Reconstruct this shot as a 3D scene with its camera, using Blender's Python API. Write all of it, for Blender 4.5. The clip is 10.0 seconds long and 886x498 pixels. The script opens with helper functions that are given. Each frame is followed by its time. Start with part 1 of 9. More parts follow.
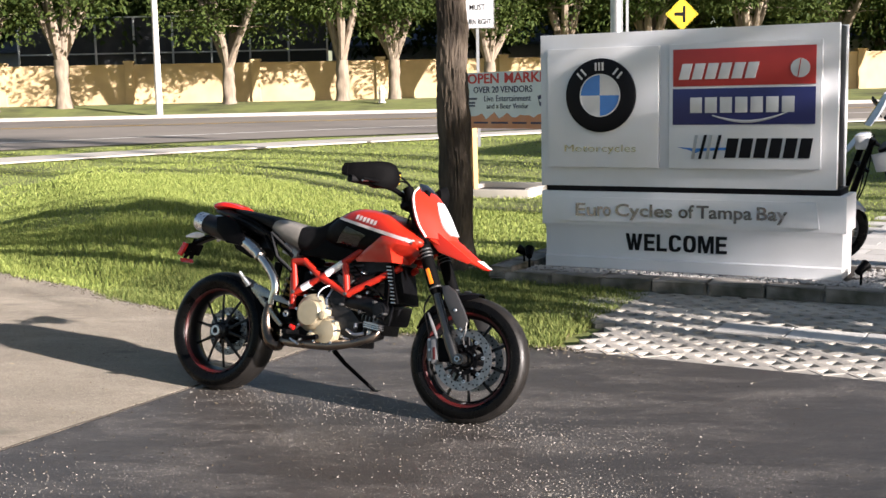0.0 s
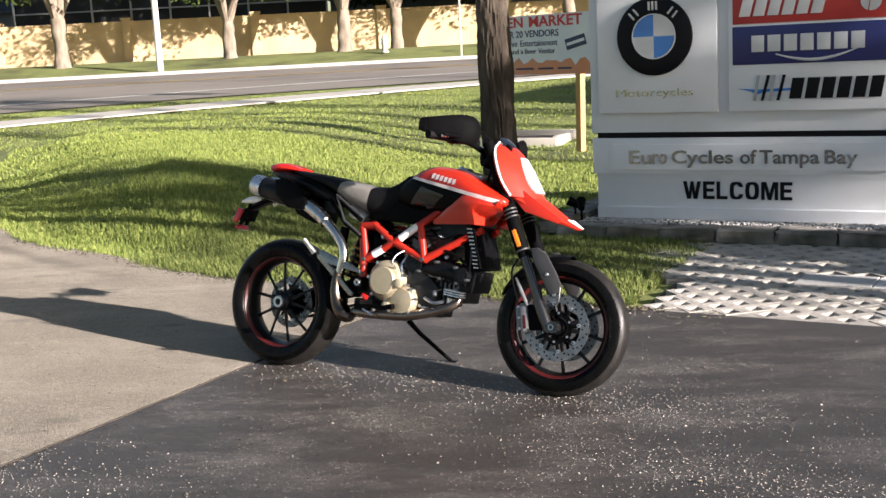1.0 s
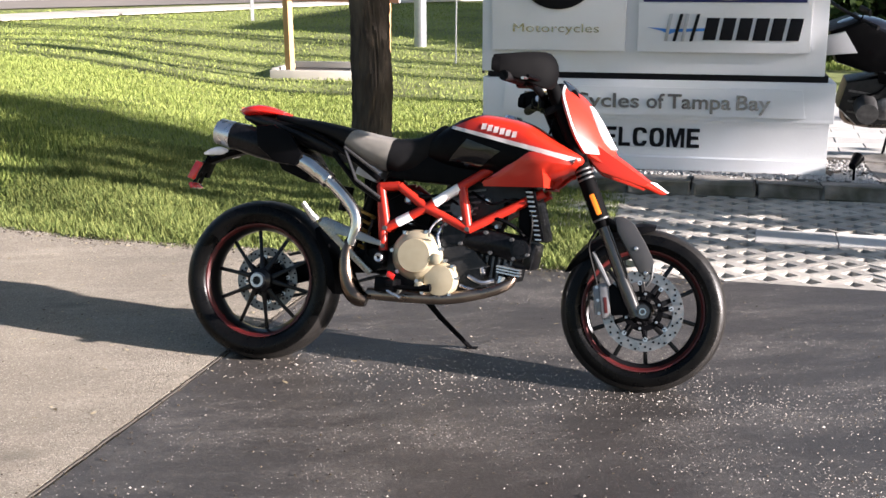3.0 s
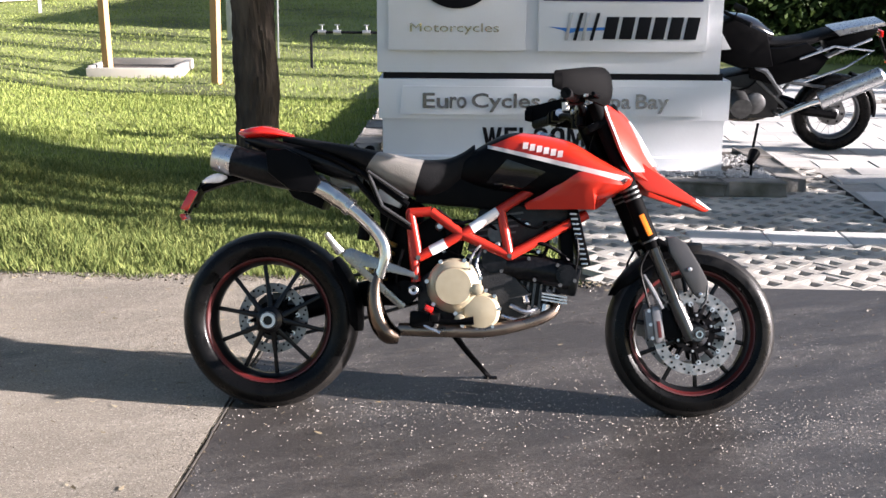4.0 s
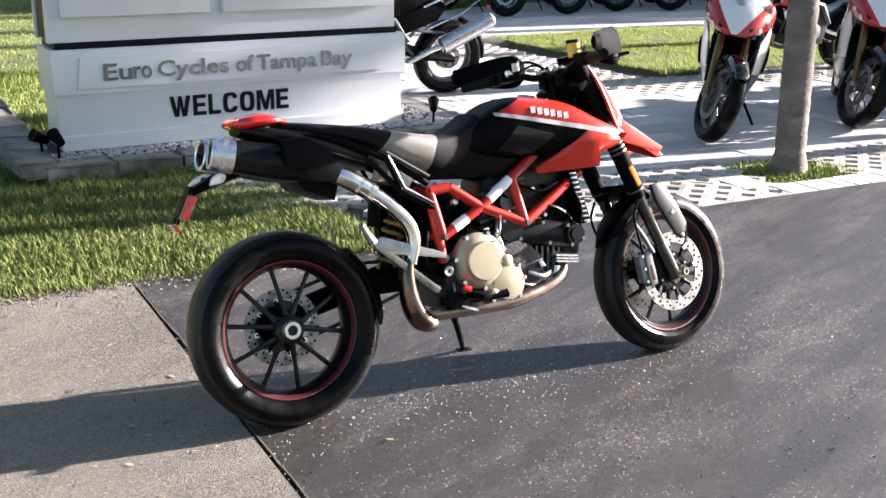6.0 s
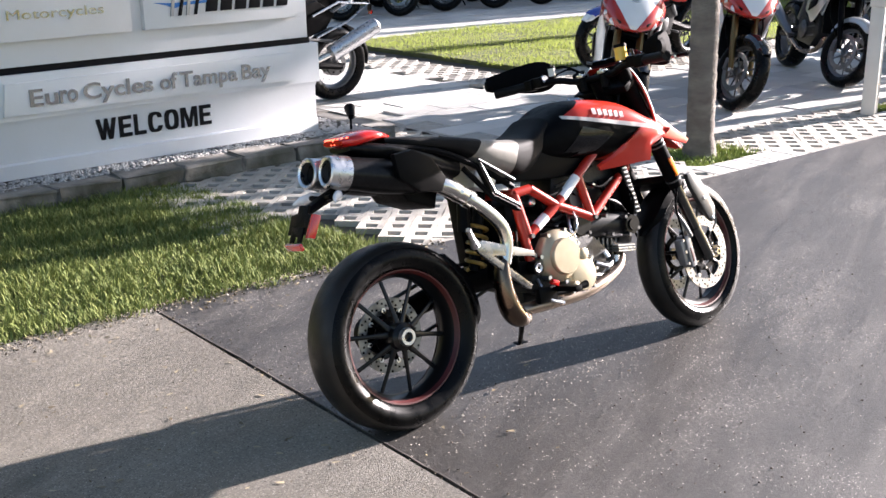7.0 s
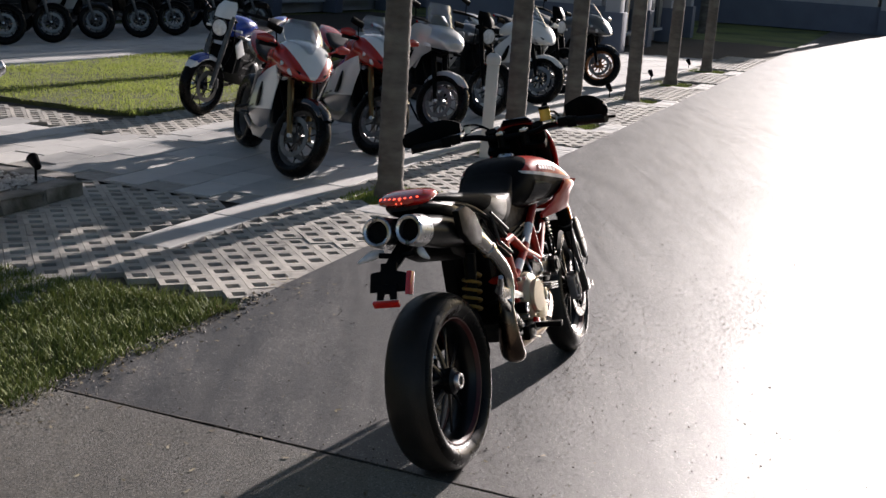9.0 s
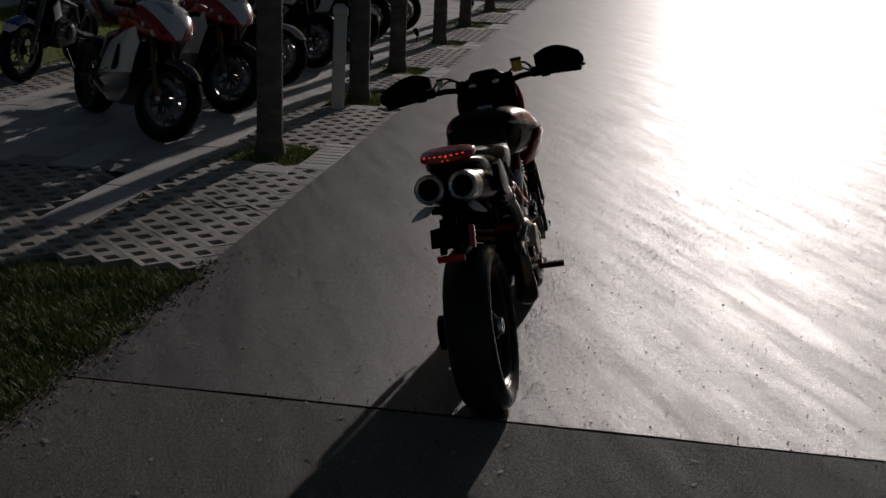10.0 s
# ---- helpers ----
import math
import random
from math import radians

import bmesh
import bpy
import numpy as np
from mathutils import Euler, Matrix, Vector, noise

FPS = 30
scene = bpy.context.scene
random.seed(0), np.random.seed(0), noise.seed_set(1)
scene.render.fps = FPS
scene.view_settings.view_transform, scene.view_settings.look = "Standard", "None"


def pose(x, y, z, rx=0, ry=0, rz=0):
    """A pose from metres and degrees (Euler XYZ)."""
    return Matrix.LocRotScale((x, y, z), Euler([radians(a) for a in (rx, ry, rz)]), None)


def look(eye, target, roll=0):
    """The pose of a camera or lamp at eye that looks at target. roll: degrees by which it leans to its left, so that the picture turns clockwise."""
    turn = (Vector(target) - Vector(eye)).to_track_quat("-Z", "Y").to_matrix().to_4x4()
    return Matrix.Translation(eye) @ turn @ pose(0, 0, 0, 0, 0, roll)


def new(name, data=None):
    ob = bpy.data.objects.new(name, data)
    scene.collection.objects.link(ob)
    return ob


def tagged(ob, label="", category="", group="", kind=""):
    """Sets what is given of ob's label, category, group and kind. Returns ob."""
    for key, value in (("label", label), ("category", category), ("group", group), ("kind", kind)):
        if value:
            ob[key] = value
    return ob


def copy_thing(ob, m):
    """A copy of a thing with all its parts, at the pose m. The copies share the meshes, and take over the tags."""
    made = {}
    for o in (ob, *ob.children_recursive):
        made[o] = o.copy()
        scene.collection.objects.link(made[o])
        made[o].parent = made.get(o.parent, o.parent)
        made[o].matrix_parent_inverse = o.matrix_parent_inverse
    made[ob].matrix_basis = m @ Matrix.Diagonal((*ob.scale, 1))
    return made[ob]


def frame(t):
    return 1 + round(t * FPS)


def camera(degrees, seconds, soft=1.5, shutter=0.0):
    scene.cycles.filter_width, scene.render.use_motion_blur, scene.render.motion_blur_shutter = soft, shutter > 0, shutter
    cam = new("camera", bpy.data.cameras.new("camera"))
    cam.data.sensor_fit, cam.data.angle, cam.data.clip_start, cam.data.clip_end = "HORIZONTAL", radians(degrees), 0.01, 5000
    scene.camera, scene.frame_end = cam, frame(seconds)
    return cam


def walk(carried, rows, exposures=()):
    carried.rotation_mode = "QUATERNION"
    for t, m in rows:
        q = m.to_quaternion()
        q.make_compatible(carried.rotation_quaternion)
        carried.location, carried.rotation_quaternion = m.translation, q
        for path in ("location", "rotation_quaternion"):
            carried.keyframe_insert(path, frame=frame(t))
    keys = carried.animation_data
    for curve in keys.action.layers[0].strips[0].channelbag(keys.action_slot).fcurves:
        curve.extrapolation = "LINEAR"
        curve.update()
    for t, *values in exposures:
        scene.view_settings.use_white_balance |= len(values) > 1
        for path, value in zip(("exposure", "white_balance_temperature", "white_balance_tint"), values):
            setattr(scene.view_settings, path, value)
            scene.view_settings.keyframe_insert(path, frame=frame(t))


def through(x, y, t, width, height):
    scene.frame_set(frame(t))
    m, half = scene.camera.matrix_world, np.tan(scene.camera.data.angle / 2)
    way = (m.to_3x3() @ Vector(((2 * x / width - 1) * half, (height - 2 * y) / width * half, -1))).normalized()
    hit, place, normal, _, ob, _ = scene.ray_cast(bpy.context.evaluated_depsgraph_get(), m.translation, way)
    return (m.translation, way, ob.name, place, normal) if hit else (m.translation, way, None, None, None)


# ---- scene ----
cam = camera(41.9, 10.0)
PATH = [
    (0, (0.338, 0.560, 1.474), (0.162, 2.536, 1.214), -1.16),
    (0.5, (0.210, 0.717, 1.472), (-0.012, 2.677, 1.141), -1.16),
    (1, (-0.064, 0.954, 1.480), (-0.243, 2.916, 1.133), -2.92),
    (1.5, (-0.352, 1.201, 1.437), (-0.451, 3.168, 1.092), -0.90),
    (2, (-0.677, 1.454, 1.456), (-0.664, 3.415, 1.063), -1.87),
    (2.5, (-1.027, 1.757, 1.481), (-0.869, 3.697, 1.023), -0.76),
    (2.7, (-1.181, 1.837, 1.464), (-0.947, 3.769, 1.002), 0.06),
    (3.8, (-2.059, 2.448, 1.539), (-1.423, 4.269, 1.012), -0.98),
    (4, (-2.230, 2.551, 1.541), (-1.500, 4.345, 1.043), 0.34),
    (4.5, (-2.626, 2.798, 1.521), (-1.620, 4.442, 0.987), 0.93),
    (5, (-2.971, 3.112, 1.501), (-1.895, 4.690, 0.908), -0.76),
    (5.2, (-3.113, 3.275, 1.558), (-1.903, 4.762, 0.990), -0.02),
    (6.3, (-3.926, 4.081, 1.572), (-2.372, 5.197, 0.990), -0.16),
    (6.5, (-4.073, 4.214, 1.577), (-2.480, 5.284, 1.011), -0.25),
    (7, (-4.380, 4.633, 1.635), (-2.671, 5.497, 1.059), -1.11),
    (7.5, (-4.676, 5.107, 1.601), (-2.870, 5.773, 1.057), -0.09),
    (8, (-4.828, 5.619, 1.646), (-2.935, 6.039, 1.160), 2.06),
    (8.5, (-4.980, 6.070, 1.690), (-3.062, 6.271, 1.160), 2.52),
    (9, (-5.045, 6.601, 1.706), (-3.110, 6.484, 1.213), 3.66),
    (9.5, (-5.101, 7.123, 1.705), (-3.213, 6.737, 1.168), 3.49),
    (10, (-5.021, 7.599, 1.720), (-3.180, 7.058, 1.158), 2.35),
]
EXPOSURES = [(0, 1.8, 6480, 11), (1.5, 1.82, 6460, 11), (2.5, 2.09, 6400, 12), (4.5, 2.42, 6220, 14), (6.5, 2.67, 6250, 14), (7.5, 2.6, 6350, 14), (8, 2.39, 6400, 14),
             (8.5, 1.97, 6400, 13), (9, 1.13, 6380, 12), (9.5, 0.1, 6350, 12), (10, -1.46, 6380, 11)]
walk(cam, [(t, look(eye, target, roll)) for t, eye, target, roll in PATH], EXPOSURES)

# ---- light: low evening sun, clear sky ----
SUN_AZIMUTH, SUN_ELEVATION = -32.0, 15.7   # degrees, from +x towards +y
world = bpy.data.worlds.new("sky")
scene.world = world
world.use_nodes = True
sky = world.node_tree.nodes.new("ShaderNodeTexSky")
sky.sky_type, sky.sun_disc = "NISHITA", False
sky.sun_elevation, sky.sun_rotation = radians(SUN_ELEVATION), radians(90 - SUN_AZIMUTH)
sky.air_density, sky.dust_density, sky.ozone_density = 1.0, 1.2, 1.0
world.node_tree.links.new(sky.outputs[0], world.node_tree.nodes["Background"].inputs[0])
world.node_tree.nodes["Background"].inputs[1].default_value = 0.045
sun = new("sun", bpy.data.lights.new("sun", "SUN"))
sun.data.energy, sun.data.angle, sun.data.color = 5.0, radians(0.6), (1.0, 0.905, 0.86)
to_sun = Vector((math.cos(radians(SUN_ELEVATION)) * math.cos(radians(SUN_AZIMUTH)),
                 math.cos(radians(SUN_ELEVATION)) * math.sin(radians(SUN_AZIMUTH)), math.sin(radians(SUN_ELEVATION))))
sun.matrix_world = look(to_sun * 60, (0, 0, 0))

# ---- materials ----
def lin(c):
    return tuple(c) + (1.0,) if len(c) == 3 else tuple(c)


def mat(name, base, rough=0.5, metal=0.0, alt=None, scale=8.0, mix=0.5, bump=0.0, bump_scale=60.0, rough_var=0.0, coat=0.0,
        emit=0.0, alt2=None, scale2=1.5, per_object=0.0, spec=0.5, stretch=None, trans=0.0, ior=1.45):
    """A procedural surface: two scales of colour variation, gloss variation and fine relief."""
    m = bpy.data.materials.new(name)
    m.use_nodes = True
    nt = m.node_tree
    p = nt.nodes["Principled BSDF"]
    lk = nt.links.new
    p.inputs["Roughness"].default_value, p.inputs["Metallic"].default_value = rough, metal
    p.inputs["Coat Weight"].default_value = coat
    p.inputs["Coat Roughness"].default_value = 0.06
    p.inputs["Specular IOR Level"].default_value = spec
    p.inputs["IOR"].default_value = ior
    p.inputs["Transmission Weight"].default_value = trans
    tc = nt.nodes.new("ShaderNodeTexCoord")
    mp = nt.nodes.new("ShaderNodeMapping")
    lk(tc.outputs["Object"], mp.inputs[0])
    if stretch:
        mp.inputs["Scale"].default_value = stretch

    def noise_tex(sc, detail=4.0):
        n = nt.nodes.new("ShaderNodeTexNoise")
        n.inputs["Scale"].default_value, n.inputs["Detail"].default_value = sc, detail
        lk(mp.outputs[0], n.inputs["Vector"])
        return n

    def ramp(src, a, b):
        r = nt.nodes.new("ShaderNodeMapRange")
        r.inputs[1].default_value, r.inputs[2].default_value = a, b
        lk(src, r.inputs[0])
        return r.outputs[0]

    def blend(fac, a, b):
        x = nt.nodes.new("ShaderNodeMix")
        x.data_type = "RGBA"
        for sock, val in ((x.inputs[0], fac), (x.inputs[6], a), (x.inputs[7], b)):
            if hasattr(val, "links"):
                lk(val, sock)
            else:
                sock.default_value = val
        return x.outputs[2]

    col = lin(base)
    if alt:
        col = blend(ramp(noise_tex(scale).outputs[0], 0.5 - mix / 2, 0.5 + mix / 2), col, lin(alt))
    if alt2:
        col = blend(ramp(noise_tex(scale2, 5.0).outputs[0], 0.45, 0.68), col, lin(alt2))
    if per_object:
        oi = nt.nodes.new("ShaderNodeObjectInfo")
        hs = nt.nodes.new("ShaderNodeHueSaturation")
        lk(ramp(oi.outputs["Random"], -0.0, 1.0), hs.inputs["Fac"])
        hs.inputs["Value"].default_value = 1.0 - per_object
        hs.inputs["Saturation"].default_value = 1.0
        if hasattr(col, "links"):
            lk(col, hs.inputs["Color"])
        else:
            hs.inputs["Color"].default_value = col
        col = hs.outputs[0]
    if hasattr(col, "links"):
        lk(col, p.inputs["Base Color"])
    else:
        p.inputs["Base Color"].default_value = col
    if rough_var:
        r = nt.nodes.new("ShaderNodeMapRange")
        r.inputs[3].default_value, r.inputs[4].default_value = max(0.02, rough - rough_var), min(1, rough + rough_var)
        r.inputs[1].default_value, r.inputs[2].default_value = 0.3, 0.7
        lk(noise_tex(scale * 1.7).outputs[0], r.inputs[0])
        lk(r.outputs[0], p.inputs["Roughness"])
    if bump:
        b = nt.nodes.new("ShaderNodeBump")
        b.inputs["Strength"].default_value, b.inputs["Distance"].default_value = bump, 0.01
        lk(noise_tex(bump_scale, 6.0).outputs[0], b.inputs["Height"])
        lk(b.outputs[0], p.inputs["Normal"])
    if emit:
        p.inputs["Emission Color"].default_value = lin(base)
        p.inputs["Emission Strength"].default_value = emit
    return m


# ---- mesh building ----
def mesh_of(bm, name, materials, smooth=False, angle=35):
    me = bpy.data.meshes.new(name)
    bm.normal_update()
    if smooth:
        lim = math.cos(radians(angle))
        for f in bm.faces:
            f.smooth = True
        for e in bm.edges:
            if len(e.link_faces) == 2 and e.link_faces[0].normal.dot(e.link_faces[1].normal) < lim:
                e.smooth = False
    bm.to_mesh(me)
    bm.free()
    for m in (materials if isinstance(materials, (list, tuple)) else [materials]):
        me.materials.append(m)
    return me


def part(name, bm, material, parent=None, label="", smooth=True, angle=35):
    ob = new(name, mesh_of(bm, name, material, smooth, angle))
    ob.parent = parent
    if label:
        tagged(ob, label)
    return ob


def empty(name, m=None, label="", category="", group="", kind=""):
    ob = new(name)
    ob.empty_display_size = 0.1
    if m is not None:
        ob.matrix_basis = m
    return tagged(ob, label, category, group, kind)


def B():
    return bmesh.new()


def add_faces(bm, verts, faces, mi=0):
    vs = [bm.verts.new(v) for v in verts]
    for f in faces:
        try:
            bm.faces.new([vs[i] for i in f]).material_index = mi
        except ValueError:
            pass
    return vs


def box(bm, c, s, m=None, bevel=0.0, mi=0, taper=1.0):
    """A box with centre c and full sizes s; bevel rounds its edges; taper scales the top."""
    x, y, z = (k / 2 for k in s)
    vs = []
    for sz in (-1, 1):
        k = taper if sz > 0 else 1.0
        for sx, sy in ((-1, -1), (1, -1), (1, 1), (-1, 1)):
            v = Vector((sx * x * k, sy * y * k, sz * z))
            vs.append((m @ v if m else v) + Vector(c))
    made = add_faces(bm, vs, [(3, 2, 1, 0), (4, 5, 6, 7), (0, 1, 5, 4), (1, 2, 6, 5), (2, 3, 7, 6), (3, 0, 4, 7)], mi)
    if bevel:
        es = {e for v in made for e in v.link_edges}
        bmesh.ops.bevel(bm, geom=list(es), offset=bevel, segments=2, affect="EDGES", profile=0.6)
    return bm


def smooth_line(pts, n=4):
    """Catmull-Rom through points of any dimension."""
    pts = [np.array(p, float) for p in pts]
    if n <= 1 or len(pts) < 3:
        return pts
    ext = [2 * pts[0] - pts[1]] + pts + [2 * pts[-1] - pts[-2]]
    out = []
    for i in range(1, len(ext) - 2):
        a, b, c, d = ext[i - 1:i + 3]
        for k in range(n):
            t = k / n
            out.append(0.5 * (2 * b + (c - a) * t + (2 * a - 5 * b + 4 * c - d) * t * t + (3 * b - a - 3 * c + d) * t ** 3))
    out.append(pts[-1])
    return out


def tube(bm, pts, r, seg=10, n=1, mi=0, cap=True, flat=1.0, up=(0, 0, 1)):
    """A round bar along a line; r is one radius or one for each point; flat squeezes it across."""
    rs = list(r) if isinstance(r, (list, tuple)) else [r] * len(pts)
    rows = smooth_line([tuple(p) + (q,) for p, q in zip(pts, rs)], n)
    rings = []
    side = None
    for i, row in enumerate(rows):
        a, b = rows[max(i - 1, 0)][:3], rows[min(i + 1, len(rows) - 1)][:3]
        t = Vector(b - a).normalized()
        if side is None:
            side = t.cross(Vector(up))
            if side.length < 1e-3:
                side = t.cross(Vector((0, 1, 0)))
        side = (side - t * side.dot(t)).normalized()
        u2 = side.cross(t)
        rings.append([bm.verts.new(Vector(row[:3]) + (side * math.cos(k) * flat + u2 * math.sin(k)) * max(row[3], 1e-4))
                      for k in (2 * math.pi * j / seg for j in range(seg))])
    for a, b in zip(rings, rings[1:]):
        for j in range(seg):
            f = bm.faces.new((a[j], a[(j + 1) % seg], b[(j + 1) % seg], b[j]))
            f.material_index = mi
    if cap:
        bm.faces.new(rings[0][::-1]).material_index = mi
        bm.faces.new(rings[-1]).material_index = mi
    return bm


def lathe(bm, prof, m=None, seg=24, mi=0, closed=False, arc=None):
    """Turns a profile of (radius, along) about the local z axis."""
    m = m or Matrix()
    full = arc is None
    a0, a1 = arc or (0, 2 * math.pi)
    cols = seg if full else seg + 1
    rings = [[bm.verts.new(m @ Vector((r * math.cos(a0 + (a1 - a0) * j / seg), r * math.sin(a0 + (a1 - a0) * j / seg), h))) for j in range(cols)]
             for r, h in prof]
    pairs = list(zip(rings, rings[1:])) + ([(rings[-1], rings[0])] if closed else [])
    for a, b in pairs:
        for j in range(seg):
            k = (j + 1) % cols
            try:
                bm.faces.new((a[j], a[k], b[k], b[j])).material_index = mi
            except ValueError:
                pass
    return bm


def disc_cap(bm, r, m, seg=24, mi=0):
    bm.faces.new([bm.verts.new(m @ Vector((r * math.cos(2 * math.pi * j / seg), r * math.sin(2 * math.pi * j / seg), 0))) for j in range(seg)]).material_index = mi
    return bm


def cyl(bm, a, b, r, seg=16, mi=0, r2=None):
    return tube(bm, [a, b], [r, r if r2 is None else r2], seg, mi=mi)


def slab(bm, outline, y0, y1, bevel=0.0, m=None, mi=0):
    """A plate: a closed outline of (x, z) pushed from y0 to y1; m places it."""
    n = len(outline)
    vs = [bm.verts.new(Vector((x, y, z)) if m is None else m @ Vector((x, y, z))) for y in (y0, y1) for x, z in outline]
    fs = [bm.faces.new(vs[:n]), bm.faces.new(vs[n:][::-1])]
    for i in range(n):
        fs.append(bm.faces.new((vs[i], vs[n + i], vs[n + (i + 1) % n], vs[(i + 1) % n])))
    for f in fs:
        f.material_index = mi
    bmesh.ops.recalc_face_normals(bm, faces=fs)
    if bevel:
        es = [e for f in fs[:2] for e in f.edges]
        bmesh.ops.bevel(bm, geom=es, offset=bevel, segments=2, affect="EDGES", profile=0.6)
    return bm


def loft(bm, secs, seg=20, n=3, power=2.5, mi=0, pick=None, cap=True):
    """A body along x. secs: (x, z of the middle, half width, half height up, half height down, y). Superellipse sections."""
    rows = smooth_line(secs, n)
    rings = []
    for x, zc, hw, up, dn, yc in rows:
        ring = []
        for j in range(seg):
            a = 2 * math.pi * (j + 0.5) / seg
            c, s = math.cos(a), math.sin(a)
            q = 2 / power
            yy = hw * math.copysign(abs(c) ** q, c)
            zz = (up if s > 0 else dn) * math.copysign(abs(s) ** q, s)
            ring.append(bm.verts.new((x, yc + yy, zc + zz)))
        rings.append(ring)
    fs = []
    for a, b in zip(rings, rings[1:]):
        for j in range(seg):
            fs.append(bm.faces.new((a[j], b[j], b[(j + 1) % seg], a[(j + 1) % seg])))
    if cap:
        fs.append(bm.faces.new(rings[0]))
        fs.append(bm.faces.new(rings[-1][::-1]))
    bmesh.ops.recalc_face_normals(bm, faces=fs)
    for f in fs:
        f.material_index = pick(f.calc_center_median()) if pick else mi
    return bm


def text_mesh(body, size, extrude=0.004, offset=0.0):
    """Letters of the built-in font as mesh data, flat in xy, centred."""
    cu = bpy.data.curves.new("letters", "FONT")
    cu.body, cu.size, cu.extrude, cu.offset = body, size, extrude, offset
    cu.align_x, cu.align_y, cu.resolution_u = "CENTER", "CENTER", 3
    ob = bpy.data.objects.new("letters", cu)
    me = bpy.data.meshes.new_from_object(ob)
    bpy.data.objects.remove(ob)
    return me


def lettering(name, body, width, height, m, material, parent, extrude=0.003, offset=0.0, label=""):
    """Writing fitted to a width and height; m: its plane (x along, y up, z outward)."""
    me = text_mesh(body, 1.0, 0.0, offset)
    co = [v.co for v in me.vertices]
    x0, x1, y0, y1 = min(c.x for c in co), max(c.x for c in co), min(c.y for c in co), max(c.y for c in co)
    me = text_mesh(body, 1.0, 1.0, offset)
    for v in me.vertices:
        v.co = m @ Vector(((v.co.x - (x0 + x1) / 2) * width / (x1 - x0), (v.co.y - (y0 + y1) / 2) * height / (y1 - y0), (v.co.z + 1) / 2 * extrude))
    me.materials.append(material)
    ob = new(name, me)
    ob.parent = parent
    if label:
        tagged(ob, label)
    return ob


# ---- the plan: u runs along the driveway's edge, v away from it towards the sign ----
DRIVE = pose(0.41, 7.22, 0, 0, 0, -25)


def W(u, v, z=0.0):
    return DRIVE @ Vector((u, v, z))


def clamp(x, a=0.0, b=1.0):
    return max(a, min(b, x))


EDGE_U, EDGE_V = (-15, -11, -8, -5.79, -4.45, -3.7, -3.04, 0), (9, 4.6, 2.0, 0.8, 0.475, 0.2, 0.05, 0.0)


def ease(t):
    t = np.clip(t, 0, 1)
    return t * t * (3 - 2 * t)


def terrain(x, y):
    """The land: level round the shop, a grassy bank beside the apron, up to the pavement, then gently up across the road to a raised verge."""
    base = np.interp(y, (13, 17, 20, 22.4, 27.5, 33, 46, 70), (0, 0.08, 0.22, 0.37, 0.57, 0.68, 0.9, 1.1)) + 0.5 * np.clip((y - 0.097 * x - 47.7) / 4.5, 0, 1)
    u, v = (x - 0.41) * 0.9063 - (y - 7.22) * 0.4226, (x - 0.41) * 0.4226 + (y - 7.22) * 0.9063
    inside = ease((v - np.interp(u, EDGE_U, EDGE_V) - 0.1) / 2.3) * ease((-x - 0.7) / 3.6) * ease((21.5 + (x + 10.7) * 0.665 - y) / 5) * (u > -15)
    return base + np.maximum(0, 0.42 - base) * inside


